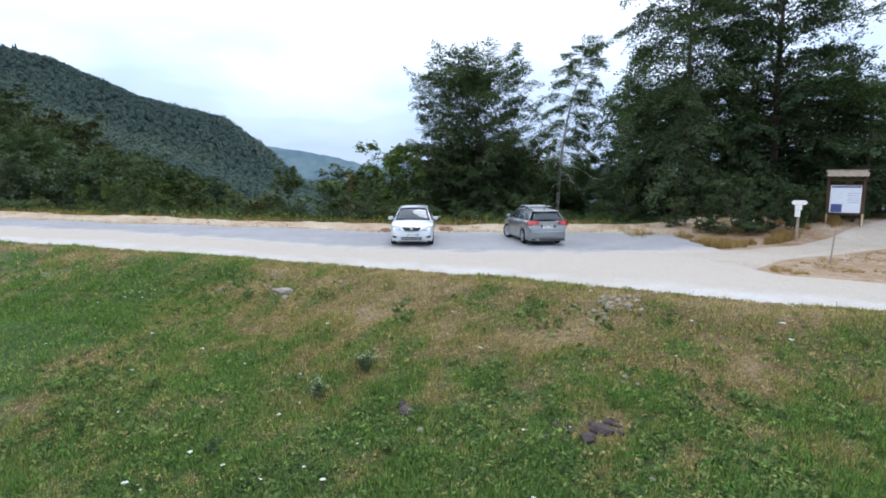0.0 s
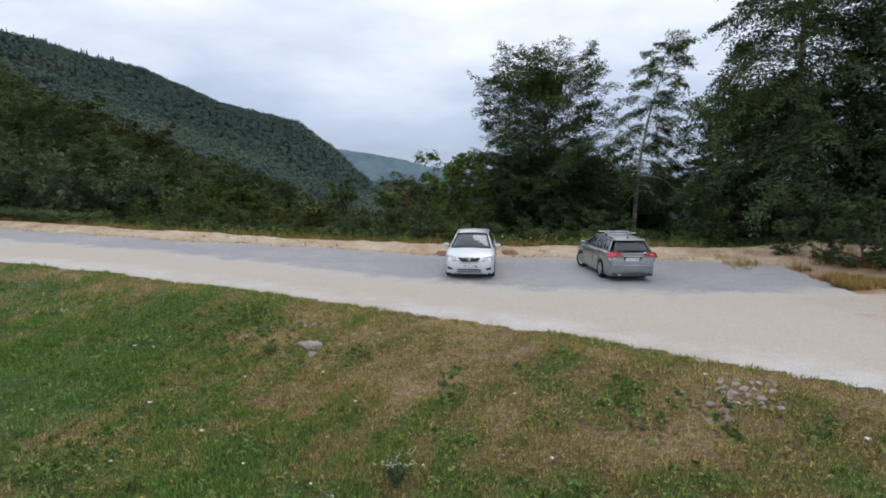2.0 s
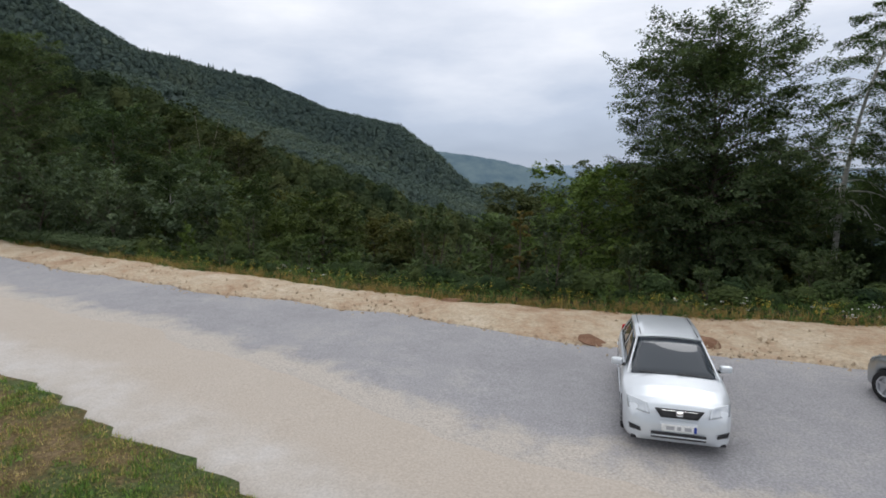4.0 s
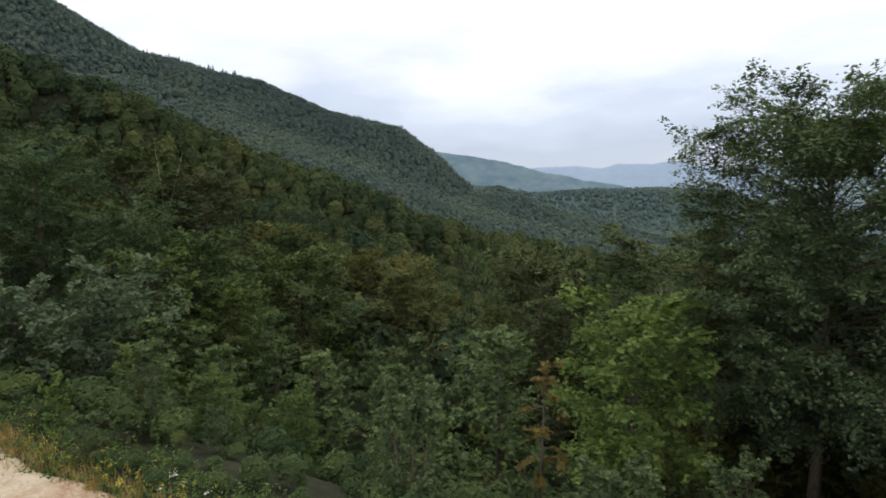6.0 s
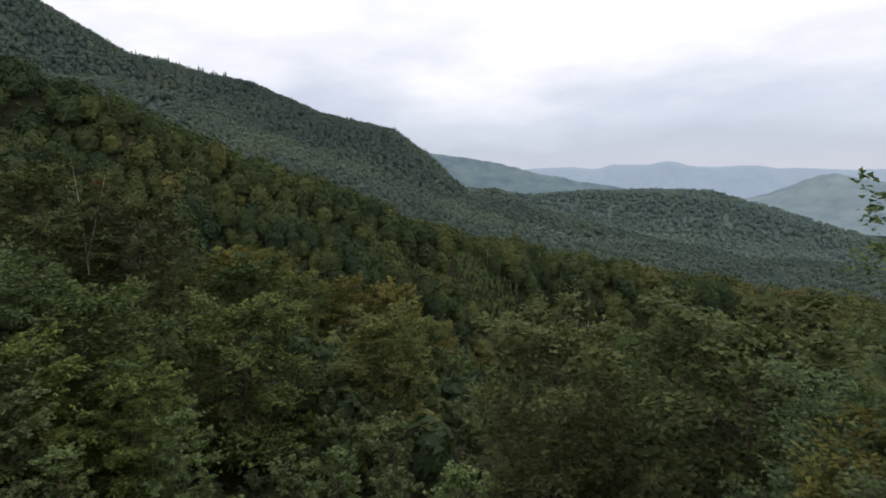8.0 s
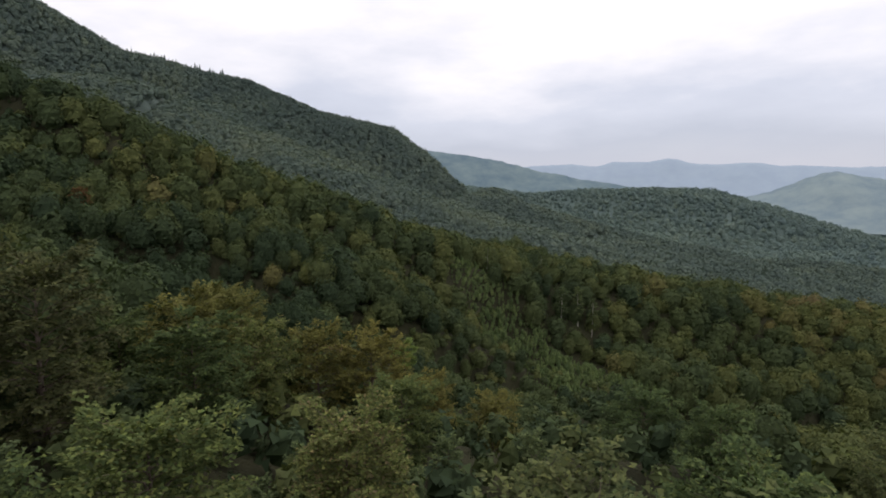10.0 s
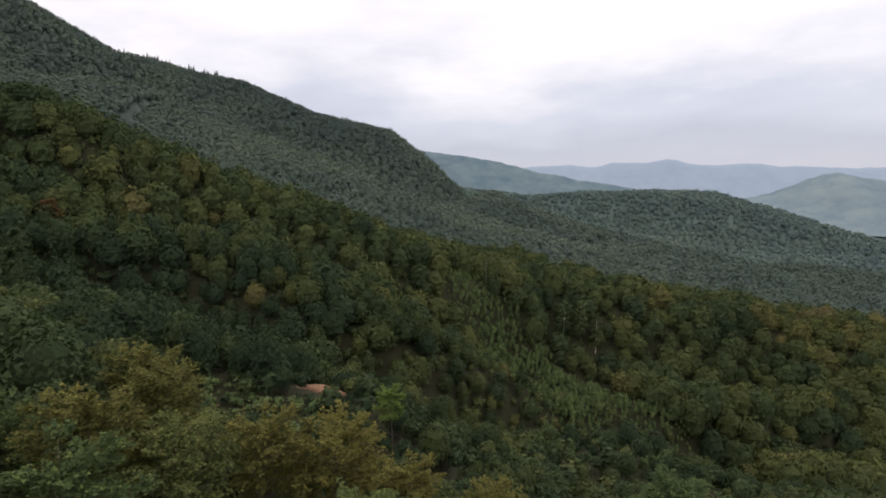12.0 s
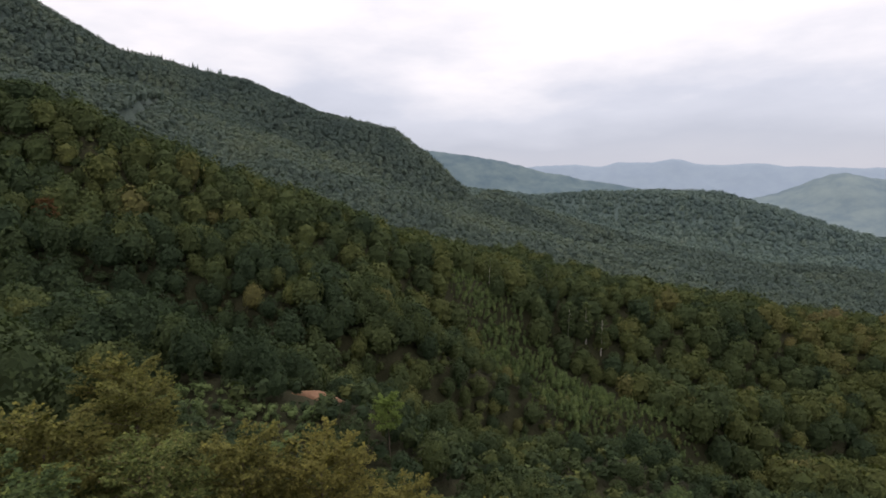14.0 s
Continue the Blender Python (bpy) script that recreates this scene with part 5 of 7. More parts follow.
# ---- cars ----
def lathe(profile, seg=28, capped=True):
    """A turned body: profile of (offset along the axle, radius)."""
    bm = bmesh.new()
    rings = []
    for a, r in profile:
        rings.append([bm.verts.new((a, r * math.cos(2 * math.pi * i / seg), r * math.sin(2 * math.pi * i / seg))) for i in range(seg)])
    for p, q in zip(rings, rings[1:]):
        for i in range(seg):
            bm.faces.new((p[i], p[(i + 1) % seg], q[(i + 1) % seg], q[i]))
    if capped:
        bm.faces.new(rings[0])
        bm.faces.new(rings[-1])
    return bm


def panel(corners, bulge=0.0, nu=6, nv=6, thick=0.006, sag=(0, 0)):
    """A curved sheet between four corners (in turn), bulged outwards, with thickness."""
    a, b, c, d = [Vector(p) for p in corners]
    n = ((b - a).cross(d - a)).normalized()
    bm = bmesh.new()
    grids = []
    for off in (0.0, -thick):
        g = []
        for i in range(nu + 1):
            u = i / nu
            row = []
            for j in range(nv + 1):
                v = j / nv
                p = a * (1 - u) * (1 - v) + b * u * (1 - v) + c * u * v + d * (1 - u) * v
                p = p + n * (bulge * (1 - (2 * u - 1) ** 2) * (0.4 + 0.6 * (1 - (2 * v - 1) ** 2)) + off)
                row.append(bm.verts.new(p))
            g.append(row)
        grids.append(g)
    for k, g in enumerate(grids):
        for i in range(nu):
            for j in range(nv):
                q = (g[i][j], g[i + 1][j], g[i + 1][j + 1], g[i][j + 1])
                bm.faces.new(q if k == 0 else q[::-1])
    g, h = grids
    rim = [(i, 0) for i in range(nu)] + [(nu, j) for j in range(nv)] + [(i, nv) for i in range(nu, 0, -1)] + [(0, j) for j in range(nv, 0, -1)]
    for (i0, j0), (i1, j1) in zip(rim, rim[1:] + rim[:1]):
        bm.faces.new((g[i1][j1], g[i0][j0], h[i0][j0], h[i1][j1]))
    return bm


def car_shell(L, s, belt, top, half, floor, wheels, wheel_r, tuck=0.045):
    """Lower body with hood, flanks and wheel arches. Front at y = 0, rear at y = -L."""
    st = np.unique(np.concatenate([np.linspace(0, L, 90), s]))
    bm = bmesh.new()
    rings = []
    for v in st:
        zb, zt, w = np.interp(v, s, belt), np.interp(v, s, top), np.interp(v, s, half)
        arch = floor
        for c in wheels:
            if abs(v - c) < wheel_r + 0.05:
                arch = max(arch, wheel_r + math.sqrt((wheel_r + 0.05) ** 2 - (v - c) ** 2) * 0.98)
        zl = min(arch, zb - 0.06)
        h = zb - zl
        ring = [(w * 0.80, min(zl, floor + 0.05) if zl == floor else zl), (w - 0.02, zl), (w - 0.005, zl + 0.12 * h), (w, zl + 0.40 * h), (w + 0.004, zl + 0.62 * h), (w - 0.012, zl + 0.82 * h), (w - tuck, zb), (w * 0.80, zb + (zt - zb) * 0.55), (w * 0.4, zb + (zt - zb) * 0.92), (0, zt)]
        pts = [(x, z) for x, z in ring]
        full = pts + [(-x, z) for x, z in pts[-2::-1]]
        rings.append([bm.verts.new((x, -v, z)) for x, z in full])
    for p, q in zip(rings, rings[1:]):
        for i in range(len(p) - 1):
            bm.faces.new((p[i], p[i + 1], q[i + 1], q[i]))
        bm.faces.new((p[-1], p[0], q[0], q[-1]))
    bm.faces.new(rings[0])
    bm.faces.new(rings[-1])
    return bm


def bumper(half, reach, bow, height, at_y, at_z, depth=0.10, sign=1):
    """A bowed bumper with a rounded section. sign: 1 at the front, -1 at the rear."""
    bm = bmesh.new()
    sec = [(-0.5, -0.42), (-0.2, -0.5), (0.25, -0.46), (0.5, -0.25), (0.5, 0.2), (0.3, 0.44), (-0.1, 0.5), (-0.5, 0.46)]
    rings = []
    for i in range(25):
        u = -1 + i / 12
        y0 = at_y - sign * (bow * u * u + 0.10 * max(0, abs(u) - 0.85) / 0.15)
        rings.append([bm.verts.new((half * u, y0 + sign * depth * a, at_z + height * b)) for a, b in sec])
    for p, q in zip(rings, rings[1:]):
        for i in range(len(sec)):
            bm.faces.new((p[i], p[(i + 1) % len(sec)], q[(i + 1) % len(sec)], q[i]))
    bm.faces.new(rings[0])
    bm.faces.new(rings[-1])
    return bm


def wheel(parent, x, y, r, steer=0.0, spokes=5):
    side = 1 if x > 0 else -1
    m = Matrix.Translation((x, y, r)) @ Matrix.Rotation(radians(steer), 4, "Z")
    tyre_bm = lathe([(-0.10, r * 0.66), (-0.105, r * 0.9), (-0.08, r * 0.985), (0, r), (0.08, r * 0.985), (0.105, r * 0.9), (0.10, r * 0.66), (0.0, r * 0.62), (-0.10, r * 0.66)], 28, False)
    bmesh.ops.transform(tyre_bm, matrix=m, verts=tyre_bm.verts)
    w = part("wheel", tyre_bm, M_TYRE, parent, "black tyre on a silver alloy wheel", True)
    rim = lathe([(side * 0.075, r * 0.68), (side * 0.10, r * 0.66), (side * 0.09, r * 0.58), (side * 0.03, r * 0.55), (side * 0.03, 0.02)], 28, False)
    for i in range(spokes):
        rot = Matrix.Rotation(2 * math.pi * i / spokes, 4, "X")
        box(rim, (0.025, r * 0.15, r * 0.5), (0, 0, 0), Matrix.Translation((side * 0.075, 0, 0)) @ rot @ Matrix.Translation((0, 0, r * 0.33)))
    box(rim, (0.03, r * 0.3, r * 0.3), (side * 0.08, 0, 0), None, 0.01)
    bmesh.ops.transform(rim, matrix=m, verts=rim.verts)
    part("rim", rim, M_RIM, w)
    hub = lathe([(side * 0.028, r * 0.54), (side * 0.02, 0.02)], 20)
    bmesh.ops.transform(hub, matrix=m, verts=hub.verts)
    part("brake_disc", hub, M_BLACK, w)


def slab(name, mat, parent, size, at, rot=(0, 0, 0), bev=0.01, label=""):
    bm = bmesh.new()
    box(bm, size, at, Euler([radians(a) for a in rot]).to_matrix().to_4x4(), bev)
    return part(name, bm, mat, parent, label)


def both(fn):
    for s in (1, -1):
        fn(s)


def mirrored(corners, s):
    q = [(s * x, y, z) for x, y, z in corners]
    return q if s > 0 else q[::-1]


def greenhouse(car, paint, base, roof, side_cuts, bw, rw):
    """Cabin above the belt line: roof skin, pillars, glass and a dark inside.
    base, roof: (windscreen foot, tail foot) and (windscreen head, roof mid, tail head) as (y, z)."""
    (y0, z0), (y1, z1) = base
    (a0, h0), (am, hm), (a1, h1) = roof
    cab = bmesh.new()
    lo = [(bw - 0.05, y0 - 0.1, z0 - 0.1), (bw - 0.05, y1 + 0.06, z1 - 0.1)]
    hi = [(rw - 0.05, a0 - 0.06, h0 - 0.05), (rw - 0.05, a1 + 0.06, h1 - 0.05)]
    seats = [(-0.36, am + 0.15), (0.36, am + 0.15), (0.0, am - 0.72)]
    for x, y in seats:
        w = 0.46 if x else 1.2
        box(cab, (w, 0.14, 0.62), (x, y, z0 + 0.02), Matrix.Rotation(radians(-14), 4, "X"), 0.04)
        box(cab, (0.26, 0.1, 0.2), (x, y - 0.09, z0 + 0.38), None, 0.04)
    box(cab, (bw * 1.84, abs(y1 - y0) - 0.5, 0.06), (0, (y0 + y1) / 2, z0 - 0.42))
    box(cab, (bw * 1.7, 0.34, 0.22), (0, y0 - 0.34, z0 - 0.10), None, 0.05)
    part("cabin_interior", cab, M_CABIN, car, "dark seats and dashboard", True)
    # roof skin in three strips along the car
    rf = bmesh.new()
    ys = [a0, a0 + (am - a0) * 0.5, am, am + (a1 - am) * 0.5, a1]
    zs = [h0, (h0 + hm) / 2 + 0.014, hm, (hm + h1) / 2 + 0.012, h1]
    cols = [-1, -0.96, -0.7, -0.35, 0, 0.35, 0.7, 0.96, 1]
    for under in (0, 0.03):
        rows = [[rf.verts.new((rw * c, y, z + 0.035 * (1 - c * c) - (0.03 if abs(c) == 1 else 0) - under)) for c in cols] for y, z in zip(ys, zs)]
        for p, q in zip(rows, rows[1:]):
            for i in range(len(cols) - 1):
                rf.faces.new((p[i], p[i + 1], q[i + 1], q[i]))
    part("roof", rf, paint, car, "", True)
    # windscreen and rear window
    part("windscreen", panel([(bw - 0.07, y0, z0), (-bw + 0.07, y0, z0), (-rw + 0.04, a0 + 0.01, h0 - 0.015), (rw - 0.04, a0 + 0.01, h0 - 0.015)], 0.05, 10, 6), M_GLASS, car, "tinted windscreen", True)
    part("rear_window", panel([(-bw + 0.10, y1, z1), (bw - 0.10, y1, z1), (rw - 0.07, a1 - 0.01, h1 - 0.03), (-rw + 0.07, a1 - 0.01, h1 - 0.03)], 0.04, 10, 6), M_GLASS, car, "dark rear window", True)

    def sides(s):
        A, B = (s * (bw - 0.03), y0 + 0.02, z0 - 0.01), (s * (rw - 0.0), a0, h0 - 0.01)
        def edge(y, k):
            """A place on the flank: y along the car, k from belt (0) to roof (1)."""
            zb = z0 + (z1 - z0) * (y - y0) / (y1 - y0)
            zt = float(np.interp(-y, [-a0, -am, -a1], [h0, hm, h1]))
            return (s * (bw + (rw - bw) * k + 0.012 * math.sin(math.pi * k)), y, zb + (zt - zb) * k)
        def quad(f0, f1, r1, r0, k0=0.03, k1=0.9):
            q = [edge(f0, k0), edge(r0, k0), edge(r1, k1), edge(f1, k1)]
            return q if s < 0 else q[::-1]
        for i, (f0, f1, r1, r0) in enumerate(side_cuts):
            part("side_window", panel(quad(f0, f1, r1, r0), 0.0, 6, 5), M_GLASS, car, "tinted side window", True)
        posts = [((y0 - 0.02, a0), 0.05)] + [((c[3] - 0.035, c[2] - 0.03), 0.06) for c in side_cuts[:-1]] + [((side_cuts[-1][3] - 0.07, side_cuts[-1][2] - 0.07), 0.10)]
        for (yb, yt), wd in posts:
            pil = bmesh.new()
            tb, tt = Vector(edge(yb, 0.0)), Vector(edge(yt, 0.97))
            path = [tb + (tt - tb) * k for k in np.linspace(0, 1, 5)]
            d = Vector((0, wd * 0.55, 0))
            inn = Vector((-s * 0.03, 0, 0))
            rows = [[pil.verts.new(p + d), pil.verts.new(p - d), pil.verts.new(p - d + inn), pil.verts.new(p + d + inn)] for p in path]
            for p, q in zip(rows, rows[1:]):
                for i in range(4):
                    pil.faces.new((p[i], p[(i + 1) % 4], q[(i + 1) % 4], q[i]))
            pil.faces.new(rows[0])
            pil.faces.new(rows[-1])
            part("pillar", pil, paint, car)
        rail = bmesh.new()
        ks = np.linspace(a0 + 0.02, a1 - 0.02, 12)
        rows = [[rail.verts.new(edge(y, 0.90)), rail.verts.new(edge(y, 1.0)), rail.verts.new(Vector(edge(y, 1.0)) - Vector((s * 0.05, 0, 0))), rail.verts.new(Vector(edge(y, 0.90)) - Vector((s * 0.04, 0, 0)))] for y in ks]
        for p, q in zip(rows, rows[1:]):
            for i in range(4):
                rail.faces.new((p[i], p[(i + 1) % 4], q[(i + 1) % 4], q[i]))
        part("roof_edge", rail, paint, car, "", True)
        seal = bmesh.new()
        box(seal, (0.008, abs(y1 - y0) - 0.55, 0.018), (s * (bw + 0.008), (y0 + y1) / 2 - 0.1, (z0 + z1) / 2 + 0.005))
        part("window_trim", seal, M_BLACK, car)

    both(sides)


def number_plate(car, y, z, facing):
    p = slab("number_plate", M_PLATE, car, (0.52, 0.012, 0.115), (0, y, z), (0, 0, 0), 0.004, "white plate with dark bars")
    slab("bar", M_BLUE, p, (0.04, 0.006, 0.10), (-0.235 * facing, y + 0.006 * facing, z), (0, 0, 0), 0)
    for x, w in ((-0.13, 0.10), (0.0, 0.06), (0.13, 0.12)):
        slab("bar", M_INK, p, (w, 0.006, 0.062), (x, y + 0.006 * facing, z), (0, 0, 0), 0)


def white_car():
    ax, ay = -2.02, 20.55
    turn = radians(180 + 3.5)
    m = Matrix.LocRotScale((ax, ay, float(terrace(np.array([ax]), np.array([ay + 2]))[0]) + 0.035), Euler((0, 0, turn)), (0.965, 0.965, 0.965))
    car = thing("hatchback_car", m, "white-silver hatchback parked facing the meadow", "car", "parked cars")
    L, P = 4.18, M_WHITE_PAINT
    s = [0, 0.06, 0.16, 0.32, 0.6, 0.95, 1.2, 2.2, 3.3, 3.85, 4.05, 4.14, 4.18]
    part("body", car_shell(L, s, [0.46, 0.62, 0.70, 0.76, 0.83, 0.90, 0.93, 0.95, 0.97, 0.98, 0.93, 0.80, 0.66],
                           [0.48, 0.66, 0.75, 0.82, 0.90, 0.97, 0.99, 0.98, 0.99, 0.99, 0.94, 0.81, 0.67],
                           [0.60, 0.72, 0.78, 0.82, 0.845, 0.853, 0.855, 0.855, 0.85, 0.82, 0.78, 0.72, 0.66], 0.20, (0.83, 3.43), 0.31), P, car, "", True)
    greenhouse(car, P, ((-0.98, 0.955), (-3.98, 0.99)), ((-1.78, 1.40), (-2.45, 1.455), (-3.52, 1.39)),
               [(-1.42, -1.92, -2.38, -2.42), (-2.50, -2.46, -3.10, -3.32), (-3.40, -3.20, -3.36, -3.66)], 0.765, 0.575)
    # front
    bump_bm = bumper(0.76, 0, 0.20, 0.27, -0.02, 0.41)
    part("front_bumper", bump_bm, P, car, "", True)
    part("grille", panel([(-0.27, 0.055, 0.62), (0.27, 0.055, 0.62), (0.37, 0.005, 0.75), (-0.37, 0.005, 0.75)], 0.03, 8, 3, 0.03), M_BLACK, car, "black mesh grille", True)
    slab("badge", M_CHROME, car, (0.11, 0.02, 0.075), (0, 0.085, 0.70), (-20, 0, 0), 0.02, "plain oval chrome badge")
    slab("grille_bar", M_CHROME, car, (0.52, 0.012, 0.014), (0, 0.07, 0.745), (0, 0, 0), 0.004)
    lower = slab("lower_grille", M_BLACK, car, (0.82, 0.04, 0.10), (0, 0.035, 0.315), (0, 0, 0), 0.015, "dark lower air intake")
    slab("bar", P, lower, (0.82, 0.02, 0.018), (0, 0.062, 0.315), (0, 0, 0), 0.004)
    slab("bumper_lip", M_BLACK, car, (1.42, 0.12, 0.05), (0, -0.08, 0.215), (0, 0, 0), 0.015)

    def front(k):
        part("headlight", panel(mirrored([(0.43, 0.03, 0.64), (0.75, -0.17, 0.64), (0.775, -0.30, 0.80), (0.47, -0.10, 0.765)], k), 0.03, 6, 5, 0.03), M_LAMP, car, "clear glass headlight", True)
        part("fog_light", panel(mirrored([(0.56, 0.03, 0.345), (0.72, -0.06, 0.345), (0.74, -0.08, 0.43), (0.57, 0.02, 0.40)], k), 0.01, 4, 3, 0.02), M_BLACK, car, "dark fog lamp recess", True)
        mirror = slab("wing_mirror", P, car, (0.21, 0.12, 0.13), (k * 0.92, -1.42, 1.01), (0, 0, k * -8), 0.04)
        slab("mirror_arm", M_BLACK, mirror, (0.10, 0.07, 0.05), (k * 0.82, -1.42, 0.96), (0, 0, 0), 0.015)
        slab("wiper", M_BLACK, car, (0.56, 0.02, 0.015), (0.30 * k - 0.05, -0.985, 0.985), (0, -4, 5), 0.004)
        for y in (-2.25, -3.28):
            slab("door_handle", P, car, (0.03, 0.17, 0.03), (k * 0.865, y, 0.80), (0, 0, 0), 0.01)
        slab("side_trim", P, car, (0.02, 1.9, 0.055), (k * 0.862, -2.15, 0.52), (0, 0, 0), 0.008)
        for y in (-1.32, -2.42, -3.28):
            slab("door_seam", M_BLACK, car, (0.006, 0.008, 0.58), (k * 0.858, y, 0.62), (0, 0, 0), 0)
        slab("roof_channel", M_BLACK, car, (0.014, 1.6, 0.012), (k * 0.50, -2.62, 1.452), (0, 0, 0), 0.003, "dark roof channel strip")
        part("tail_light", panel(mirrored([(0.60, -4.15, 0.78), (0.80, -4.02, 0.78), (0.74, -3.96, 1.05), (0.60, -4.04, 1.05)], k)[::-1], 0.01, 4, 5, 0.02), M_RED, car, "red tail light", True)

    both(front)
    number_plate(car, 0.09, 0.47, 1)
    rear = bumper(0.76, 0, 0.14, 0.30, -L + 0.02, 0.42, 0.10, -1)
    part("rear_bumper", rear, P, car, "", True)
    ant = slab("antenna", M_BLACK, car, (0.03, 0.05, 0.035), (0.0, -3.38, 1.45), (0, 0, 0), 0.01, "thin black roof antenna")
    slab("rod", M_BLACK, ant, (0.008, 0.008, 0.34), (0.0, -3.46, 1.60), (28, 0, 0), 0)
    for x in (-0.74, 0.74):
        for y in (-0.83, -3.43):
            wheel(car, x, y, 0.31)


def estate_car():
    hd = 11.5
    rx, ry = 2.97, 21.95
    turn = radians(hd)
    f = Vector((-math.sin(turn), math.cos(turn), 0))
    o = Vector((rx, ry, 0)) + f * 3.64 * 0.84
    m = Matrix.LocRotScale((o.x, o.y, 0.035), Euler((0, 0, turn)), (0.865, 0.84, 0.915))
    car = thing("estate_car", m, "grey-silver estate car with silver roof bars", "car", "parked cars")
    L, P = 4.70, M_SILVER
    s = [0, 0.08, 0.25, 0.6, 1.0, 1.3, 2.4, 3.6, 4.25, 4.5, 4.62, 4.70]
    part("body", car_shell(L, s, [0.48, 0.66, 0.76, 0.86, 0.94, 0.97, 1.00, 1.04, 1.04, 1.02, 0.96, 0.72],
                           [0.50, 0.70, 0.82, 0.93, 1.02, 1.05, 1.03, 1.05, 1.05, 1.03, 0.97, 0.73],
                           [0.62, 0.76, 0.84, 0.89, 0.905, 0.905, 0.905, 0.90, 0.87, 0.83, 0.80, 0.74], 0.20, (0.95, 3.635), 0.335), P, car, "", True)
    greenhouse(car, P, ((-1.10, 1.01), (-4.56, 1.07)), ((-2.0, 1.44), (-2.75, 1.485), (-4.22, 1.42)),
               [(-1.62, -2.16, -2.66, -2.70), (-2.78, -2.74, -3.42, -3.62), (-3.72, -3.50, -4.02, -4.24)], 0.80, 0.60)
    gate = bmesh.new()
    box(gate, (1.34, 0.05, 0.30), (0, -4.64, 0.86), Matrix.Rotation(radians(7), 4, "X"), 0.02)
    part("tailgate", gate, P, car, "", True)
    slab("plate_recess", M_BLACK, car, (0.66, 0.03, 0.17), (0, -4.675, 0.80), (5, 0, 0), 0.012)
    number_plate(car, -4.70, 0.79, -1)
    slab("plate_trim", M_CHROME, car, (0.66, 0.025, 0.028), (0, -4.695, 0.895), (0, 0, 0), 0.006, "bright trim above the plate")
    bp = bumper(0.87, 0, 0.17, 0.34, -L + 0.03, 0.46, 0.14, -1)
    part("rear_bumper", bp, P, car, "", True)
    slab("bumper_step", P, car, (1.5, 0.10, 0.05), (0, -L - 0.015, 0.565), (0, 0, 0), 0.02)
    slab("diffuser", M_BLACK, car, (1.5, 0.12, 0.13), (0, -L + 0.06, 0.27), (0, 0, 0), 0.02, "black lower bumper")
    slab("exhaust", M_CHROME, car, (0.09, 0.1, 0.05), (-0.5, -L - 0.0, 0.25), (0, 0, 0), 0.015)
    slab("rear_wiper", M_BLACK, car, (0.40, 0.02, 0.016), (0.12, -4.585, 1.09), (0, 6, 0), 0.004)
    slab("roof_spoiler", P, car, (1.08, 0.16, 0.035), (0, -4.27, 1.43), (8, 0, 0), 0.012)
    fb = bumper(0.82, 0, 0.24, 0.30, -0.03, 0.42)
    part("front_bumper", fb, P, car, "", True)

    def pair(k):
        tl = part("tail_light", panel(mirrored([(0.42, -4.745, 0.93), (0.885, -4.60, 0.85), (0.925, -4.34, 1.00), (0.50, -4.71, 1.07)], k)[::-1], 0.03, 6, 4, 0.07), M_RED, car, "large red tail light", True)
        part("reflector", panel(mirrored([(0.66, -4.70, 0.74), (0.86, -4.58, 0.72), (0.885, -4.53, 0.855), (0.64, -4.66, 0.905)], k)[::-1], 0.008, 4, 3, 0.02), M_LAMP, tl, "pale lower lamp lens", True)
        mirror = slab("wing_mirror", P, car, (0.20, 0.12, 0.14), (k * 0.99, -1.56, 1.07), (0, 0, 0), 0.04)
        slab("mirror_arm", M_BLACK, mirror, (0.12, 0.07, 0.05), (k * 0.88, -1.56, 1.02), (0, 0, 0), 0.015)
        for y in (-2.45, -3.45):
            slab("door_handle", P, car, (0.03, 0.18, 0.03), (k * 0.915, y, 0.90), (0, 0, 0), 0.01)
        for y in (-1.5, -2.70, -3.50):
            slab("door_seam", M_BLACK, car, (0.006, 0.008, 0.62), (k * 0.909, y, 0.68), (0, 0, 0), 0)
        slab("roof_rail", M_BLACK, car, (0.035, 1.9, 0.035), (k * 0.575, -3.08, 1.47), (0, 0, 0), 0.012, "dark roof rail")
        part("headlight", panel(mirrored([(0.46, 0.0, 0.66), (0.80, -0.22, 0.66), (0.84, -0.45, 0.80), (0.52, -0.12, 0.78)], k), 0.03, 6, 5, 0.03), M_LAMP, car, "clear headlight", True)

    both(pair)
    for y in (-2.42, -3.20):
        rack = slab("roof_bar", M_RIM, car, (1.22, 0.075, 0.03), (0, y, 1.575), (0, 0, 0), 0.01, "silver roof bar")
        for k in (1, -1):
            slab("foot", M_BLACK, rack, (0.06, 0.09, 0.10), (k * 0.555, y, 1.52), (0, 0, 0), 0.015)
    slab("antenna", M_BLACK, car, (0.03, 0.09, 0.07), (0.0, -4.02, 1.495), (-20, 0, 0), 0.012)
    for x in (-0.79, 0.79):
        wheel(car, x, -0.95, 0.335, 24)
        wheel(car, x, -3.635, 0.335)


white_car()
estate_car()


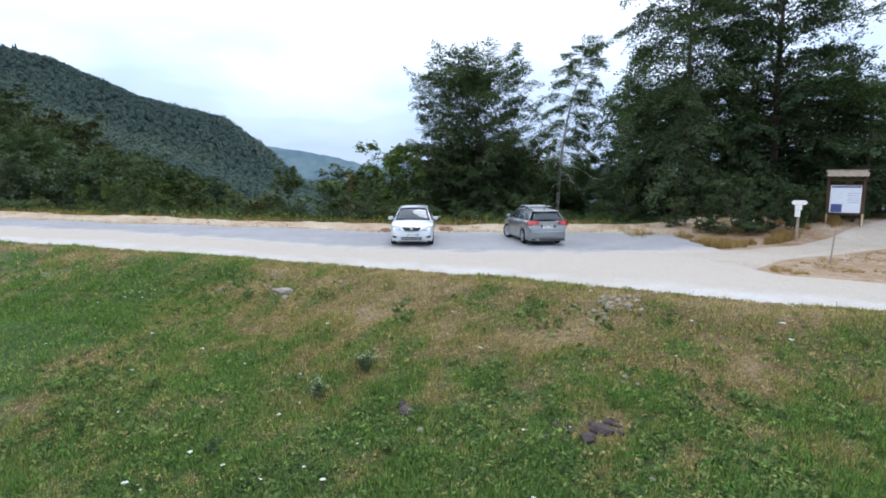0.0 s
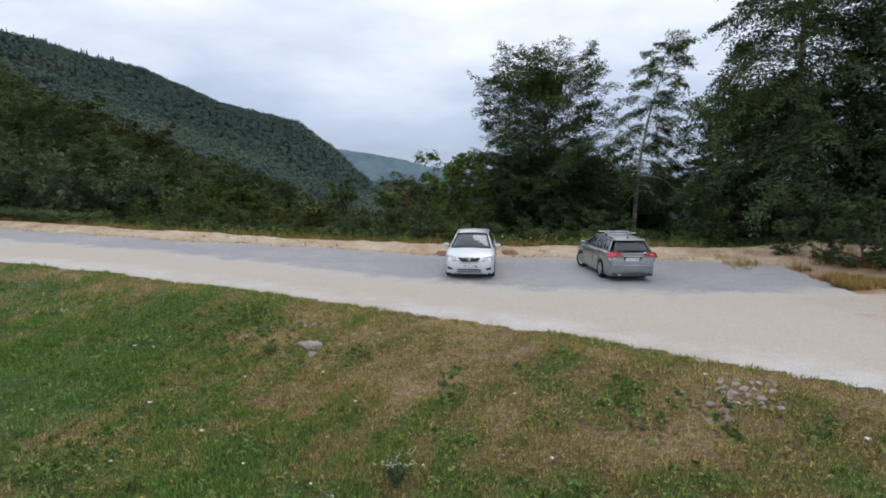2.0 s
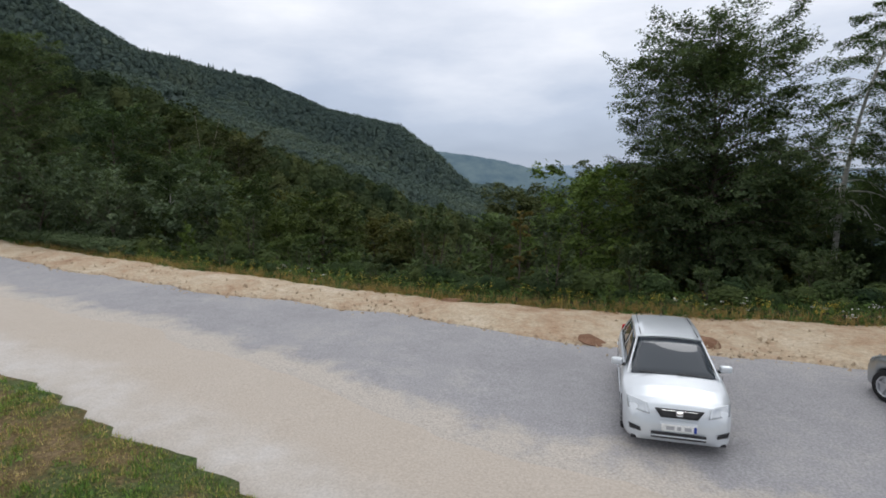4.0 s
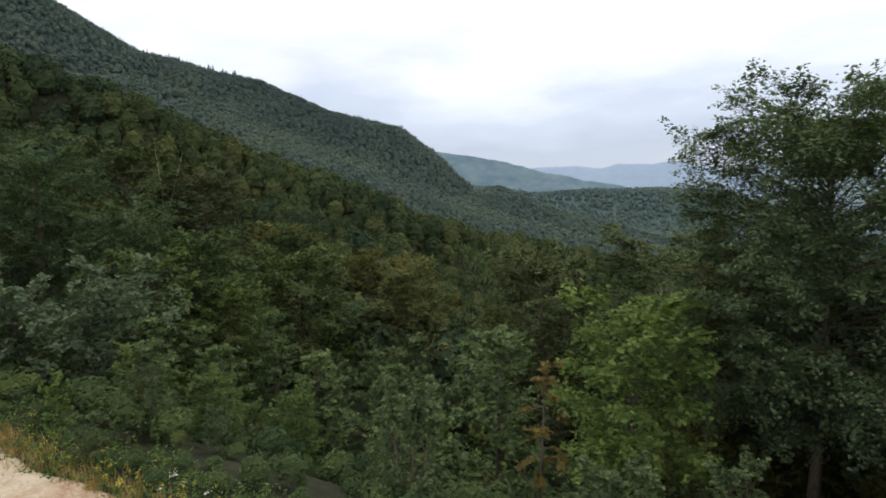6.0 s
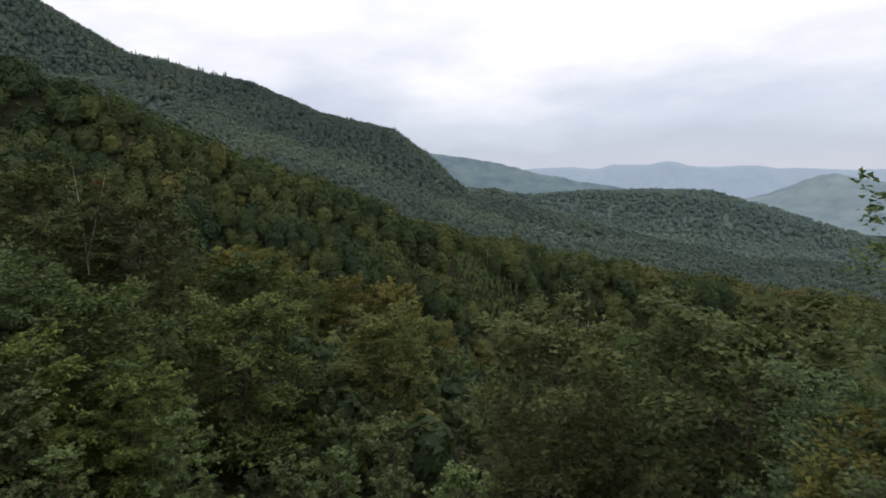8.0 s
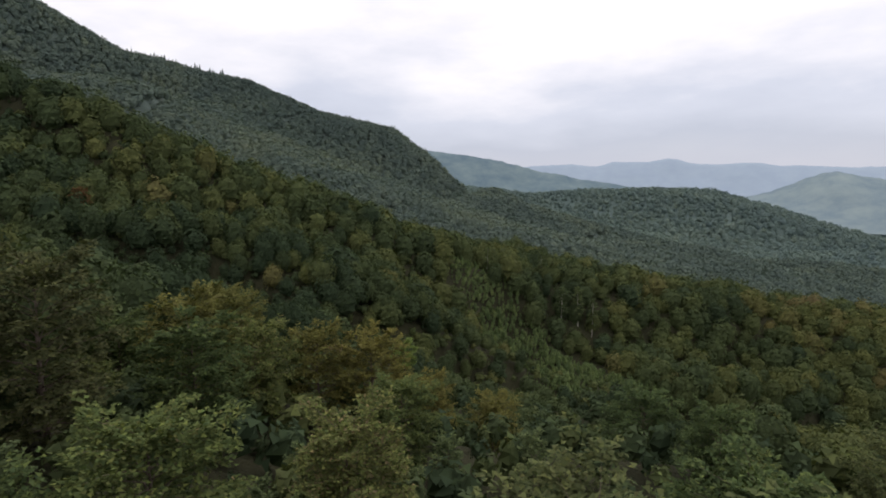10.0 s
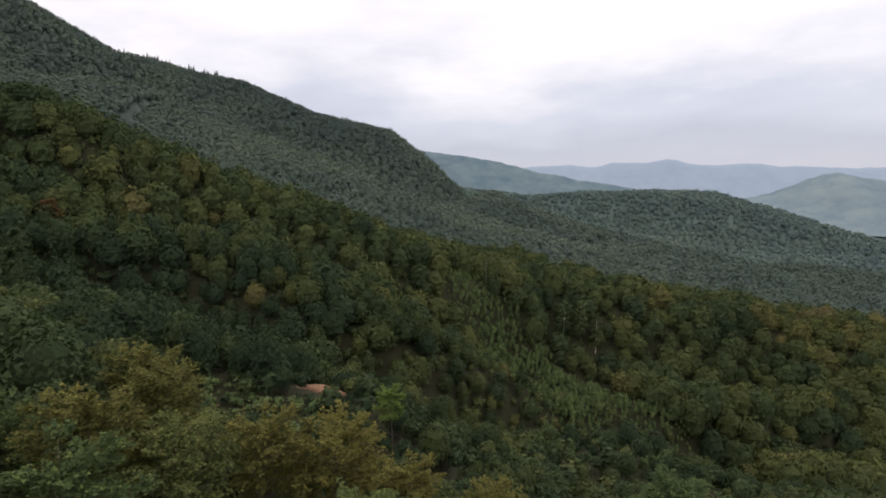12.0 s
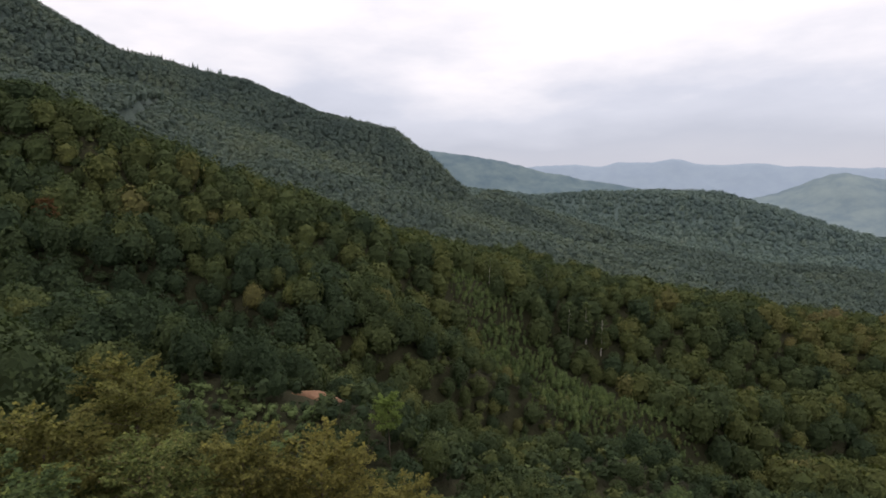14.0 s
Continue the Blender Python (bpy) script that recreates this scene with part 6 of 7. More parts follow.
# ---- notice board, signpost, stake ----
def notice_board():
    x, y = 16.75, 25.4
    z = land1(x, y)
    ob = thing("notice_board", Matrix.LocRotScale((x, y, z), Euler((0, 0, radians(-24))), (0.82, 0.82, 1.0)), "dark wooden notice board with a small shingled roof", "notice board")
    for k in (-1, 1):
        slab("post", M_WOOD_DARK, ob, (0.13, 0.13, 2.25), (k * 0.80, 0, 1.06), (0, 0, 0), 0.015)
        slab("stake", M_WOOD_PALE, ob, (0.09, 0.09, 0.55), (k * 0.80, -0.12, 0.22), (4, 0, 0), 0.01, "short pale timber stake")
    slab("crossbar", M_WOOD_DARK, ob, (1.55, 0.08, 0.12), (0, 0, 0.50), (0, 0, 0), 0.012)
    slab("crossbar", M_WOOD_DARK, ob, (1.55, 0.08, 0.10), (0, 0, 1.98), (0, 0, 0), 0.012)
    pn = slab("panel", M_WOOD_DARK, ob, (1.46, 0.04, 1.30), (0, -0.02, 1.15), (0, 0, 0), 0.008)
    slab("poster", M_POSTER, pn, (1.38, 0.012, 1.20), (0, -0.048, 1.14), (0, 0, 0), 0.003, "white-blue map poster with faded print")
    slab("picture", M_POSTER_BLUE, pn, (0.50, 0.006, 0.36), (-0.38, -0.058, 0.74), (0, 0, 0), 0, "dark blue photograph")
    slab("heading", M_POSTER_BLUE, pn, (1.30, 0.006, 0.07), (0, -0.058, 1.68), (0, 0, 0), 0, "blue heading bar")
    for i in range(5):
        slab("text_bar", M_POSTER_BLUE, pn, (0.55 - 0.06 * (i % 3), 0.004, 0.012), (0.35, -0.057, 1.40 - 0.10 * i), (0, 0, 0), 0)
    slab("rafter", M_WOOD_DARK, ob, (1.78, 0.10, 0.08), (0, 0, 2.16), (0, 0, 0), 0.01)
    for side in (-1, 1):
        for i in range(11):
            for r in range(3):
                slab("shingle", M_WOOD, ob, (0.155, 0.20, 0.018), (-0.86 + 0.165 * i + (0.05 if r % 2 else 0), side * (0.10 + 0.14 * r), 2.36 - 0.085 * r - 0.006 * ((i + r) % 2)), (side * -30, 0, 0), 0.003)
    slab("ridge_cap", M_WOOD, ob, (1.92, 0.14, 0.03), (0, 0, 2.42), (0, 0, 0), 0.008)


def arrow_sign():
    x, y = 13.35, 22.9
    z = land1(x, y)
    ob = thing("direction_sign", pose(x, y, z, 0, 0, -22), "white wooden direction signs on a brown post", "sign")
    slab("post", M_WOOD, ob, (0.09, 0.09, 1.62), (0, 0, 0.75), (0, 0, 0), 0.012)
    bm = bmesh.new()
    outline = [(-0.28, 0.0), (-0.21, 0.09), (0.21, 0.09), (0.28, 0.0), (0.21, -0.09), (-0.21, -0.09)]
    f = [bm.verts.new((a, -0.05, 1.52 + b)) for a, b in outline]
    g = [bm.verts.new((a, -0.08, 1.52 + b)) for a, b in outline]
    bm.faces.new(f)
    bm.faces.new(g[::-1])
    for i in range(6):
        bm.faces.new((f[i], g[i], g[(i + 1) % 6], f[(i + 1) % 6]))
    part("arrow_board", bm, M_SIGN, ob, "white double-pointed board")
    slab("lower_board", M_SIGN, ob, (0.25, 0.03, 0.20), (-0.02, -0.066, 1.32), (0, 0, 0), 0.008, "white board")
    slab("lower_board", M_SIGN, ob, (0.19, 0.03, 0.26), (-0.04, -0.066, 1.08), (0, 2, 0), 0.008, "white board")


def thin_stake():
    x, y = 11.3, 17.5
    ob = thing("stake", pose(x, y, land1(x, y), 0, 4, 0), "thin weathered marker stake beside the track", "stake")
    slab("stick", M_WOOD, ob, (0.035, 0.035, 1.15), (0, 0, 0.45), (0, 0, 0), 0.006)


notice_board()
arrow_sign()
thin_stake()


# ---- stones ----
def rock(name, x, y, size, mat, label, seed, group="stones in the meadow", sink=0.3, flat=0.6):
    rng = np.random.default_rng(seed)
    bm = bmesh.new()
    bmesh.ops.create_icosphere(bm, subdivisions=3, radius=1.0)
    cuts = [(Vector(rng.normal(size=3)).normalized(), rng.uniform(0.55, 0.9)) for _ in range(9)]
    for v in bm.verts:
        for n, d in cuts:
            k = v.co.dot(n)
            if k > d:
                v.co -= n * (k - d)
        v.co *= 1 + 0.10 * noise.noise(v.co * 2.3 + Vector((seed, 0, 0))) + 0.04 * noise.noise(v.co * 7)
    ob = new(name, bm_mesh(name, bm, mat))
    ob.matrix_basis = Matrix.LocRotScale((x, y, land1(x, y) + size * flat * (0.5 - sink)), Euler((rng.uniform(-0.2, 0.2), rng.uniform(-0.2, 0.2), rng.uniform(0, 6))), (size, size * rng.uniform(0.6, 0.95), size * flat))
    return tagged(ob, label, "rock", group)


def stones():
    rng = np.random.default_rng(23)
    rock("rock", -4.85, 14.25, 0.33, M_ROCK, "pale limestone boulder half sunk in dry grass", 1, flat=0.42, sink=0.5)
    rock("rock", -4.6, 13.85, 0.2, M_ROCK, "pale limestone boulder half sunk in dry grass", 2, flat=0.4, sink=0.5)
    for x, y, size, seed in ((3.3, 12.25, 0.12, 81), (3.65, 12.1, 0.10, 82), (3.1, 11.9, 0.09, 83), (3.9, 12.3, 0.08, 84), (3.5, 12.35, 0.11, 85), (3.42, 12.0, 0.08, 86)):
        rock("rock", x, y, size, M_ROCK, "pale broken limestone showing through the grass", seed, flat=0.55, sink=0.4)
    for x, y, size, seed in ((-0.9, 9.25, 0.20, 3), (-0.72, 9.15, 0.11, 31), (-0.98, 9.42, 0.12, 32), (2.30, 8.35, 0.24, 4), (2.0, 8.2, 0.18, 5), (2.15, 8.5, 0.15, 51), (2.5, 8.2, 0.13, 52), (2.42, 8.55, 0.12, 53), (1.8, 8.42, 0.10, 54)):
        rock("rock", x, y, size, M_ROCK_DARK, "dark purplish weathered rock sunk in the meadow", seed, flat=0.5, sink=0.5)
    for cx, cy, n, sx, sy, m in ((3.4, 12.15, 60, 0.42, 0.26, M_ROCK), (-6.0, 15.2, 22, 0.6, 0.25, M_ROCK), (-12.7, 16.2, 12, 0.6, 0.3, M_ROCK), (-4.4, 14.6, 10, 0.8, 0.4, M_ROCK), (2.2, 8.3, 22, 0.42, 0.3, M_ROCK_DARK), (3.0, 9.2, 6, 0.4, 0.4, M_ROCK), (-0.2, 8.3, 8, 0.8, 0.5, M_ROCK), (1.6, 7.4, 8, 1.0, 0.5, M_ROCK)):
        for i in range(n):
            rock("stone", cx + rng.normal(0, sx), cy + rng.normal(0, sy), rng.uniform(0.025, 0.085), m, "small pale stone in the grass" if m is M_ROCK else "small dark stone in the grass", int(rng.integers(1e6)), "loose stones", 0.32)
    rock("earth_mound", -0.95, 26.9, 0.55, M_RUST_EARTH, "low mound of reddish earth beside the car park", 71, "earth mounds", 0.1, 0.3)
    rock("earth_mound", -3.7, 26.3, 0.5, M_RUST_EARTH, "low mound of reddish earth beside the car park", 72, "earth mounds", 0.2, 0.28)
    rock("earth_mound", -8.65, 29.0, 0.45, M_RUST_EARTH, "low mound of reddish earth beside the car park", 73, "earth mounds", 0.0, 0.3)


stones()


def clods():
    """Loose clods and pebbles strewn over the bare bank and along the gravel's edges."""
    rng = np.random.default_rng(29)
    n = 2600
    x = rng.uniform(-32, 12, n)
    lo, hi = far_edge(x), veg_edge(x)
    y = lo + (hi - lo) * np.where(rng.random(n) < 0.45, rng.normal(0.04, 0.08, n), rng.uniform(0, 1, n))
    z = terrace(x, y) + 0.03 + 0.15 * np.sin(np.pi * np.clip((y - lo) / (hi - lo), 0, 1))
    s = 0.015 + 0.05 * rng.random(n) ** 3
    base = np.array([[1, 0, 0], [-1, 0, 0], [0, 1, 0], [0, -1, 0], [0, 0, 1], [0, 0, -1]], float)
    tri = np.array([[0, 2, 4], [2, 1, 4], [1, 3, 4], [3, 0, 4], [2, 0, 5], [1, 2, 5], [3, 1, 5], [0, 3, 5]])
    V = np.stack([x, y, z], 1)[:, None] + (base[None] + rng.normal(0, 0.22, (n, 6, 3))) * (s[:, None] * rng.uniform(0.6, 1.3, (n, 3)))[:, None]
    F = (tri[None] + (np.arange(n) * 6)[:, None, None]).reshape(-1, 3)
    tagged(new("soil_clods", mesh_np("soil_clods", V.reshape(-1, 3), F, M_SOIL)), "loose sandy clods and pebbles on the bank", "clods", kind="stuff")


clods()


# ---- grass and weeds ----
def blades(x, y, z, tint, height, width, rng, per, lean=0.55):
    """Tufts of bent single blades."""
    n = len(x) * per
    X, Y, Z = np.repeat(x, per) + rng.normal(0, 0.025, n), np.repeat(y, per) + rng.normal(0, 0.025, n), np.repeat(z, per)
    h = np.repeat(height, per) * rng.uniform(0.5, 1.25, n)
    a, l = rng.uniform(0, 2 * np.pi, n), rng.uniform(0.1, 1.0, n) * lean
    w = np.repeat(width, per) * rng.uniform(0.7, 1.3, n)
    dx, dy = np.cos(a), np.sin(a)
    p0 = np.stack([X - dy * w, Y + dx * w, Z - 0.01], 1)
    p1 = np.stack([X + dy * w, Y - dx * w, Z - 0.01], 1)
    p2 = np.stack([X + dx * h * l, Y + dy * h * l, Z + h * np.sqrt(np.maximum(0.1, 1 - l * l))], 1)
    V = np.stack([p0, p1, p2], 1).reshape(-1, 3)
    return V, np.arange(3 * n).reshape(-1, 3), np.repeat(np.clip(np.repeat(tint, per) + rng.normal(0, 0.22, n), 0, 1), 3)


def grass():
    rng = np.random.default_rng(37)
    sets = []
    for n, x0, x1, d0, d1, h in ((84000, -8, 8.5, 3.2, 12.5, 0.10), (40000, -14, 10, 0.05, 5.0, 0.085), (15000, -19, -6, 3, 11, 0.10), (9000, -34, -14, 0.05, 8, 0.12), (4000, 8, 22, 0.05, 6, 0.1)):
        x = rng.uniform(x0, x1, n)
        d = rng.uniform(d0, d1, n)
        y = near_edge(x) - d
        k = dryness(x, y)
        lush = np.clip(0.45 + 0.55 * vnoise(x, y, 0.42, 38) + 0.4 * vnoise(x, y, 0.2, 40) + 0.35 * vnoise(x, y, 1.7, 39), 0, 1)
        keep = rng.random(n) < 0.48 + 0.75 * lush - 0.08 * k
        x, y, k, lush, d = x[keep], y[keep], k[keep], lush[keep], d[keep]
        sets.append(blades(x, y, land(x, y), np.clip(k * 0.9 + 0.16 - 0.36 * lush + rng.normal(0, 0.1, len(x)), 0, 1), h * (0.35 + 1.1 * lush) * (1.1 - 0.5 * k), np.full(len(x), 0.0095), rng, 4, 0.92))
    Vs, Fs, Ts, o = [], [], [], 0
    for V, F, T in sets:
        Vs.append(V)
        Fs.append(F + o)
        Ts.append(T)
        o += len(V)
    tagged(new("grass", mesh_np("grass", np.concatenate(Vs), np.concatenate(Fs), M_GRASS, np.concatenate(Ts))), "short patchy meadow grass, green and straw-brown", "grass", kind="stuff")


def weeds():
    """Leafy weed cushions and rosettes between the grass, green and withered."""
    rng = np.random.default_rng(43)
    n = 9000
    x = np.where(rng.random(n) < 0.7, rng.uniform(-8, 8, n), rng.uniform(-18, 10, n))
    d = rng.uniform(0.5, 12.5, n)
    y = near_edge(x) - d
    k = dryness(x, y)
    z = land(x, y)
    m = 9
    r = np.repeat(rng.uniform(0.03, 0.13, n) * (1.15 - 0.5 * k), m)
    th = rng.uniform(0, 2 * np.pi, len(r))
    q = rng.uniform(0.1, 1, len(r)) ** 0.6
    c = np.stack([np.repeat(x, m) + np.cos(th) * r * q, np.repeat(y, m) + np.sin(th) * r * q, np.repeat(z, m) + 0.012 + r * 0.6 * (1 - q) + rng.uniform(0, 0.03, len(r))], 1)
    nn = np.stack([np.cos(th) * 0.5, np.sin(th) * 0.5, np.ones(len(r))], 1) + rng.normal(0, 0.45, (len(r), 3))
    V, F = cards(c, nn, rng.uniform(0.014, 0.044, len(r)) * np.repeat(1.1 - 0.6 * np.clip(k, 0, 1), m), rng, 0.5)
    tint = np.clip(0.08 + 0.8 * k + rng.normal(0, 0.24, n), 0, 0.8)
    tagged(new("meadow_weeds", mesh_np("meadow_weeds", V, F, M_GRASS, np.repeat(np.repeat(tint, m), 4))), "low leafy weeds in the meadow, green and withered", "weeds", kind="stuff")


def leafy_clumps():
    """Ankle-high tufts of fresh green between the thin grass."""
    rng = np.random.default_rng(44)
    n = 15000
    x = np.where(rng.random(n) < 0.75, rng.uniform(-8.5, 8.5, n), rng.uniform(-19, 10, n))
    d = rng.uniform(1.5, 12.8, n)
    y = near_edge(x) - d
    lush = vnoise(x, y, 1.1, 45) + 0.7 * vnoise(x, y, 0.45, 46) - 1.5 * (dryness(x, y) - 0.3)
    keep = lush + rng.normal(0, 0.35, len(lush)) > 0.12
    x, y, lush = x[keep], y[keep], lush[keep]
    n, m = len(x), 18
    z = land(x, y)
    r = np.repeat((0.03 + 0.17 * rng.random(n) ** 2) * np.clip(0.6 + 0.5 * lush, 0.6, 1.2), m)
    th = rng.uniform(0, 2 * np.pi, len(r))
    q = rng.random(len(r)) ** 0.5
    up = rng.random(len(r))
    c = np.stack([np.repeat(x, m) + np.cos(th) * r * q, np.repeat(y, m) + np.sin(th) * r * q, np.repeat(z, m) + 0.01 + r * 1.25 * up * (1.1 - 0.7 * q)], 1)
    nn = np.stack([np.cos(th), np.sin(th), 0.9 + 0 * th], 1) + rng.normal(0, 0.5, (len(r), 3))
    V, F = cards(c, nn, rng.uniform(0.018, 0.058, len(r)), rng, 0.42)
    tint = np.clip(0.3 + rng.normal(0, 0.5, n), -0.5, 1.3)
    tagged(new("leafy_weeds", mesh_np("leafy_weeds", V, F, M_WEED, np.repeat(np.repeat(tint, m), 4))), "fresh green leafy tufts in the meadow", "weeds", kind="stuff")


def tussocks():
    """Clumps of coarser grass and withered stalks that make the sward uneven."""
    rng = np.random.default_rng(48)
    n = 15000
    x = np.where(rng.random(n) < 0.7, rng.uniform(-8.5, 8.5, n), rng.uniform(-18, 12, n))
    d = rng.uniform(0.1, 12.6, n)
    y = near_edge(x) - d
    k = dryness(x, y)
    size = 0.4 + 0.9 * rng.random(n) ** 2
    m = 13
    X, Y = np.repeat(x, m) + rng.normal(0, 0.035, n * m) * np.repeat(size, m), np.repeat(y, m) + rng.normal(0, 0.035, n * m) * np.repeat(size, m)
    tint = np.clip(0.15 + 0.85 * k + rng.normal(0, 0.2, n), 0, 1.05)
    V, F, T = blades(X, Y, np.repeat(land(x, y), m), np.repeat(tint, m), np.repeat(0.11 * size * (1.15 - 0.4 * k), m), np.full(n * m, 0.008), rng, 1, 0.9)
    tagged(new("tussocks", mesh_np("tussocks", V, F, M_GRASS, T)), "coarse grass tussocks and withered stalks in the meadow", "grass", kind="stuff")


def weed_plant(x, y, h, r, mat, label, seed, leaves=220, flowers=0, petal=None):
    rng = np.random.default_rng(seed)
    ob = thing("weed_plant", pose(x, y, land1(x, y)), label, "plant", "tall weeds")
    stems, c, nn, fl = [], [], [], []
    for i in range(14):
        a, out = rng.uniform(0, 2 * np.pi), r * rng.uniform(0.2, 1)
        k = np.linspace(0, 1, 5)
        hh = h * rng.uniform(0.6, 1.05)
        p = np.stack([np.cos(a) * out * k ** 1.3, np.sin(a) * out * k ** 1.3, hh * k], 1)
        stems.append(tube(p, 0.007 * (1 - 0.7 * k), 4))
        n = leaves // 14
        u = rng.uniform(0.1, 1, n)
        c.append(np.stack([np.interp(u, k, p[:, j]) for j in range(3)], 1) + rng.normal(0, 0.035, (n, 3)))
        nn.append(rng.normal(0, 0.5, (n, 3)) + [0, 0, 0.8])
        if i < flowers:
            fl.append(p[-1] + rng.normal(0, 0.025, (9, 3)))
    part("stems", mesh_np("stems", *join(stems), M_WEED, None, True), M_WEED, ob)
    c, nn = np.concatenate(c), np.concatenate(nn)
    c[:, 2] = np.maximum(c[:, 2], 0.02)
    V, F = cards(c, nn, rng.uniform(0.02, 0.05, len(c)), rng, 0.4)
    part("leaves", mesh_np("leaves", V, F, mat, np.repeat(rng.uniform(0.1, 0.8, len(c)), 4)), mat, ob)
    if fl:
        q = np.concatenate(fl)
        V, F = cards(q, rng.normal(0, 0.4, q.shape) + [0, 0, 1], np.full(len(q), 0.015), rng, 0.9, 0.0)
        tagged(part("flowers", mesh_np("flowers", V, F, petal or M_PETAL), petal or M_PETAL, ob, "small pale flowers"), kind="stuff")


def flower(x, y, z, size, petal, seed):
    """One flat umbel on a thin stem."""
    rng = np.random.default_rng(seed)
    h = rng.uniform(0.12, 0.3)
    ob = thing("wild_flower", pose(x, y, z), "white umbel flower on a thin stem", "flower", "white meadow flowers")
    part("stem", mesh_np("stem", *tube(np.array([[0, 0, 0], [0.01, 0, h * 0.5], [0.0, 0.01, h]]), np.array([0.006, 0.005, 0.004]), 4), M_WEED), M_WEED, ob)
    a = rng.uniform(0, 2 * np.pi, 16)
    q = size * np.sqrt(rng.random(16))
    V, F = cards(np.stack([np.cos(a) * q, np.sin(a) * q, h + 0.01 * rng.random(16)], 1), rng.normal(0, 0.25, (16, 3)) + [0, 0, 1], np.full(16, size * 0.42), rng, 0.9, 0.0)
    part("umbel", mesh_np("umbel", V, F, petal), petal, ob)


def meadow_plants():
    rng = np.random.default_rng(47)
    weed_plant(-1.85, 10.4, 0.46, 0.30, M_FERN, "tall pale-flowered weed clump in the meadow", 1, 420, 13, M_PLUME)
    weed_plant(-2.6, 9.7, 0.36, 0.22, M_FERN, "tall pale-flowered weed clump in the meadow", 2, 340, 8, M_PLUME)
    weed_plant(1.5, 8.9, 0.28, 0.2, M_WEED, "bright leafy weed clump in the meadow", 3, 240, 0)
    weed_plant(-1.1, 8.2, 0.34, 0.24, M_WEED, "dark leafy weed clump in the meadow", 4, 260, 0)
    weed_plant(-5.9, 10.0, 0.2, 0.24, M_WEED, "leafy weed clump in the meadow", 5, 240, 0)
    weed_plant(-3.9, 8.2, 0.2, 0.24, M_LEAF_GREY, "leafy weed clump in the meadow", 6, 240, 0)
    weed_plant(-5.6, 14.0, 0.22, 0.25, M_WEED, "leafy weed clump in the meadow", 7, 200, 0)
    weed_plant(4.6, 8.7, 0.26, 0.24, M_WEED, "leafy weed clump in the meadow", 8, 240, 0)
    for i, (x, y) in enumerate([(-3.1, 9.0), (-4.1, 7.9), (-3.5, 7.7), (-4.6, 7.4), (-4.9, 7.5), (-8.7, 14.2), (-8.3, 14.3), (-9.0, 14.0), (-8.5, 14.0), (-2.2, 7.5), (-1.9, 7.4), (-5.2, 7.1), (2.9, 12.4), (5.1, 12.3), (7.4, 11.1), (3.9, 9.9), (-9.3, 11.6), (-7.0, 11.9), (-5.5, 11.2), (-4.2, 10.3), (-0.2, 12.3), (-2.6, 14.1), (0.4, 10.8), (3.2, 11.7), (5.9, 9.9), (6.0, 10.4), (4.6, 11.0)]):
        flower(x, y, land1(x, y), rng.uniform(0.02, 0.042), M_PETAL, 900 + i)
    for i in range(34):
        x = rng.uniform(-13, 8)
        y = float(near_edge(np.array([x]))[0]) - rng.uniform(2.5, 11)
        flower(x, y, land1(x, y), rng.uniform(0.014, 0.032), M_PETAL, 1000 + i)


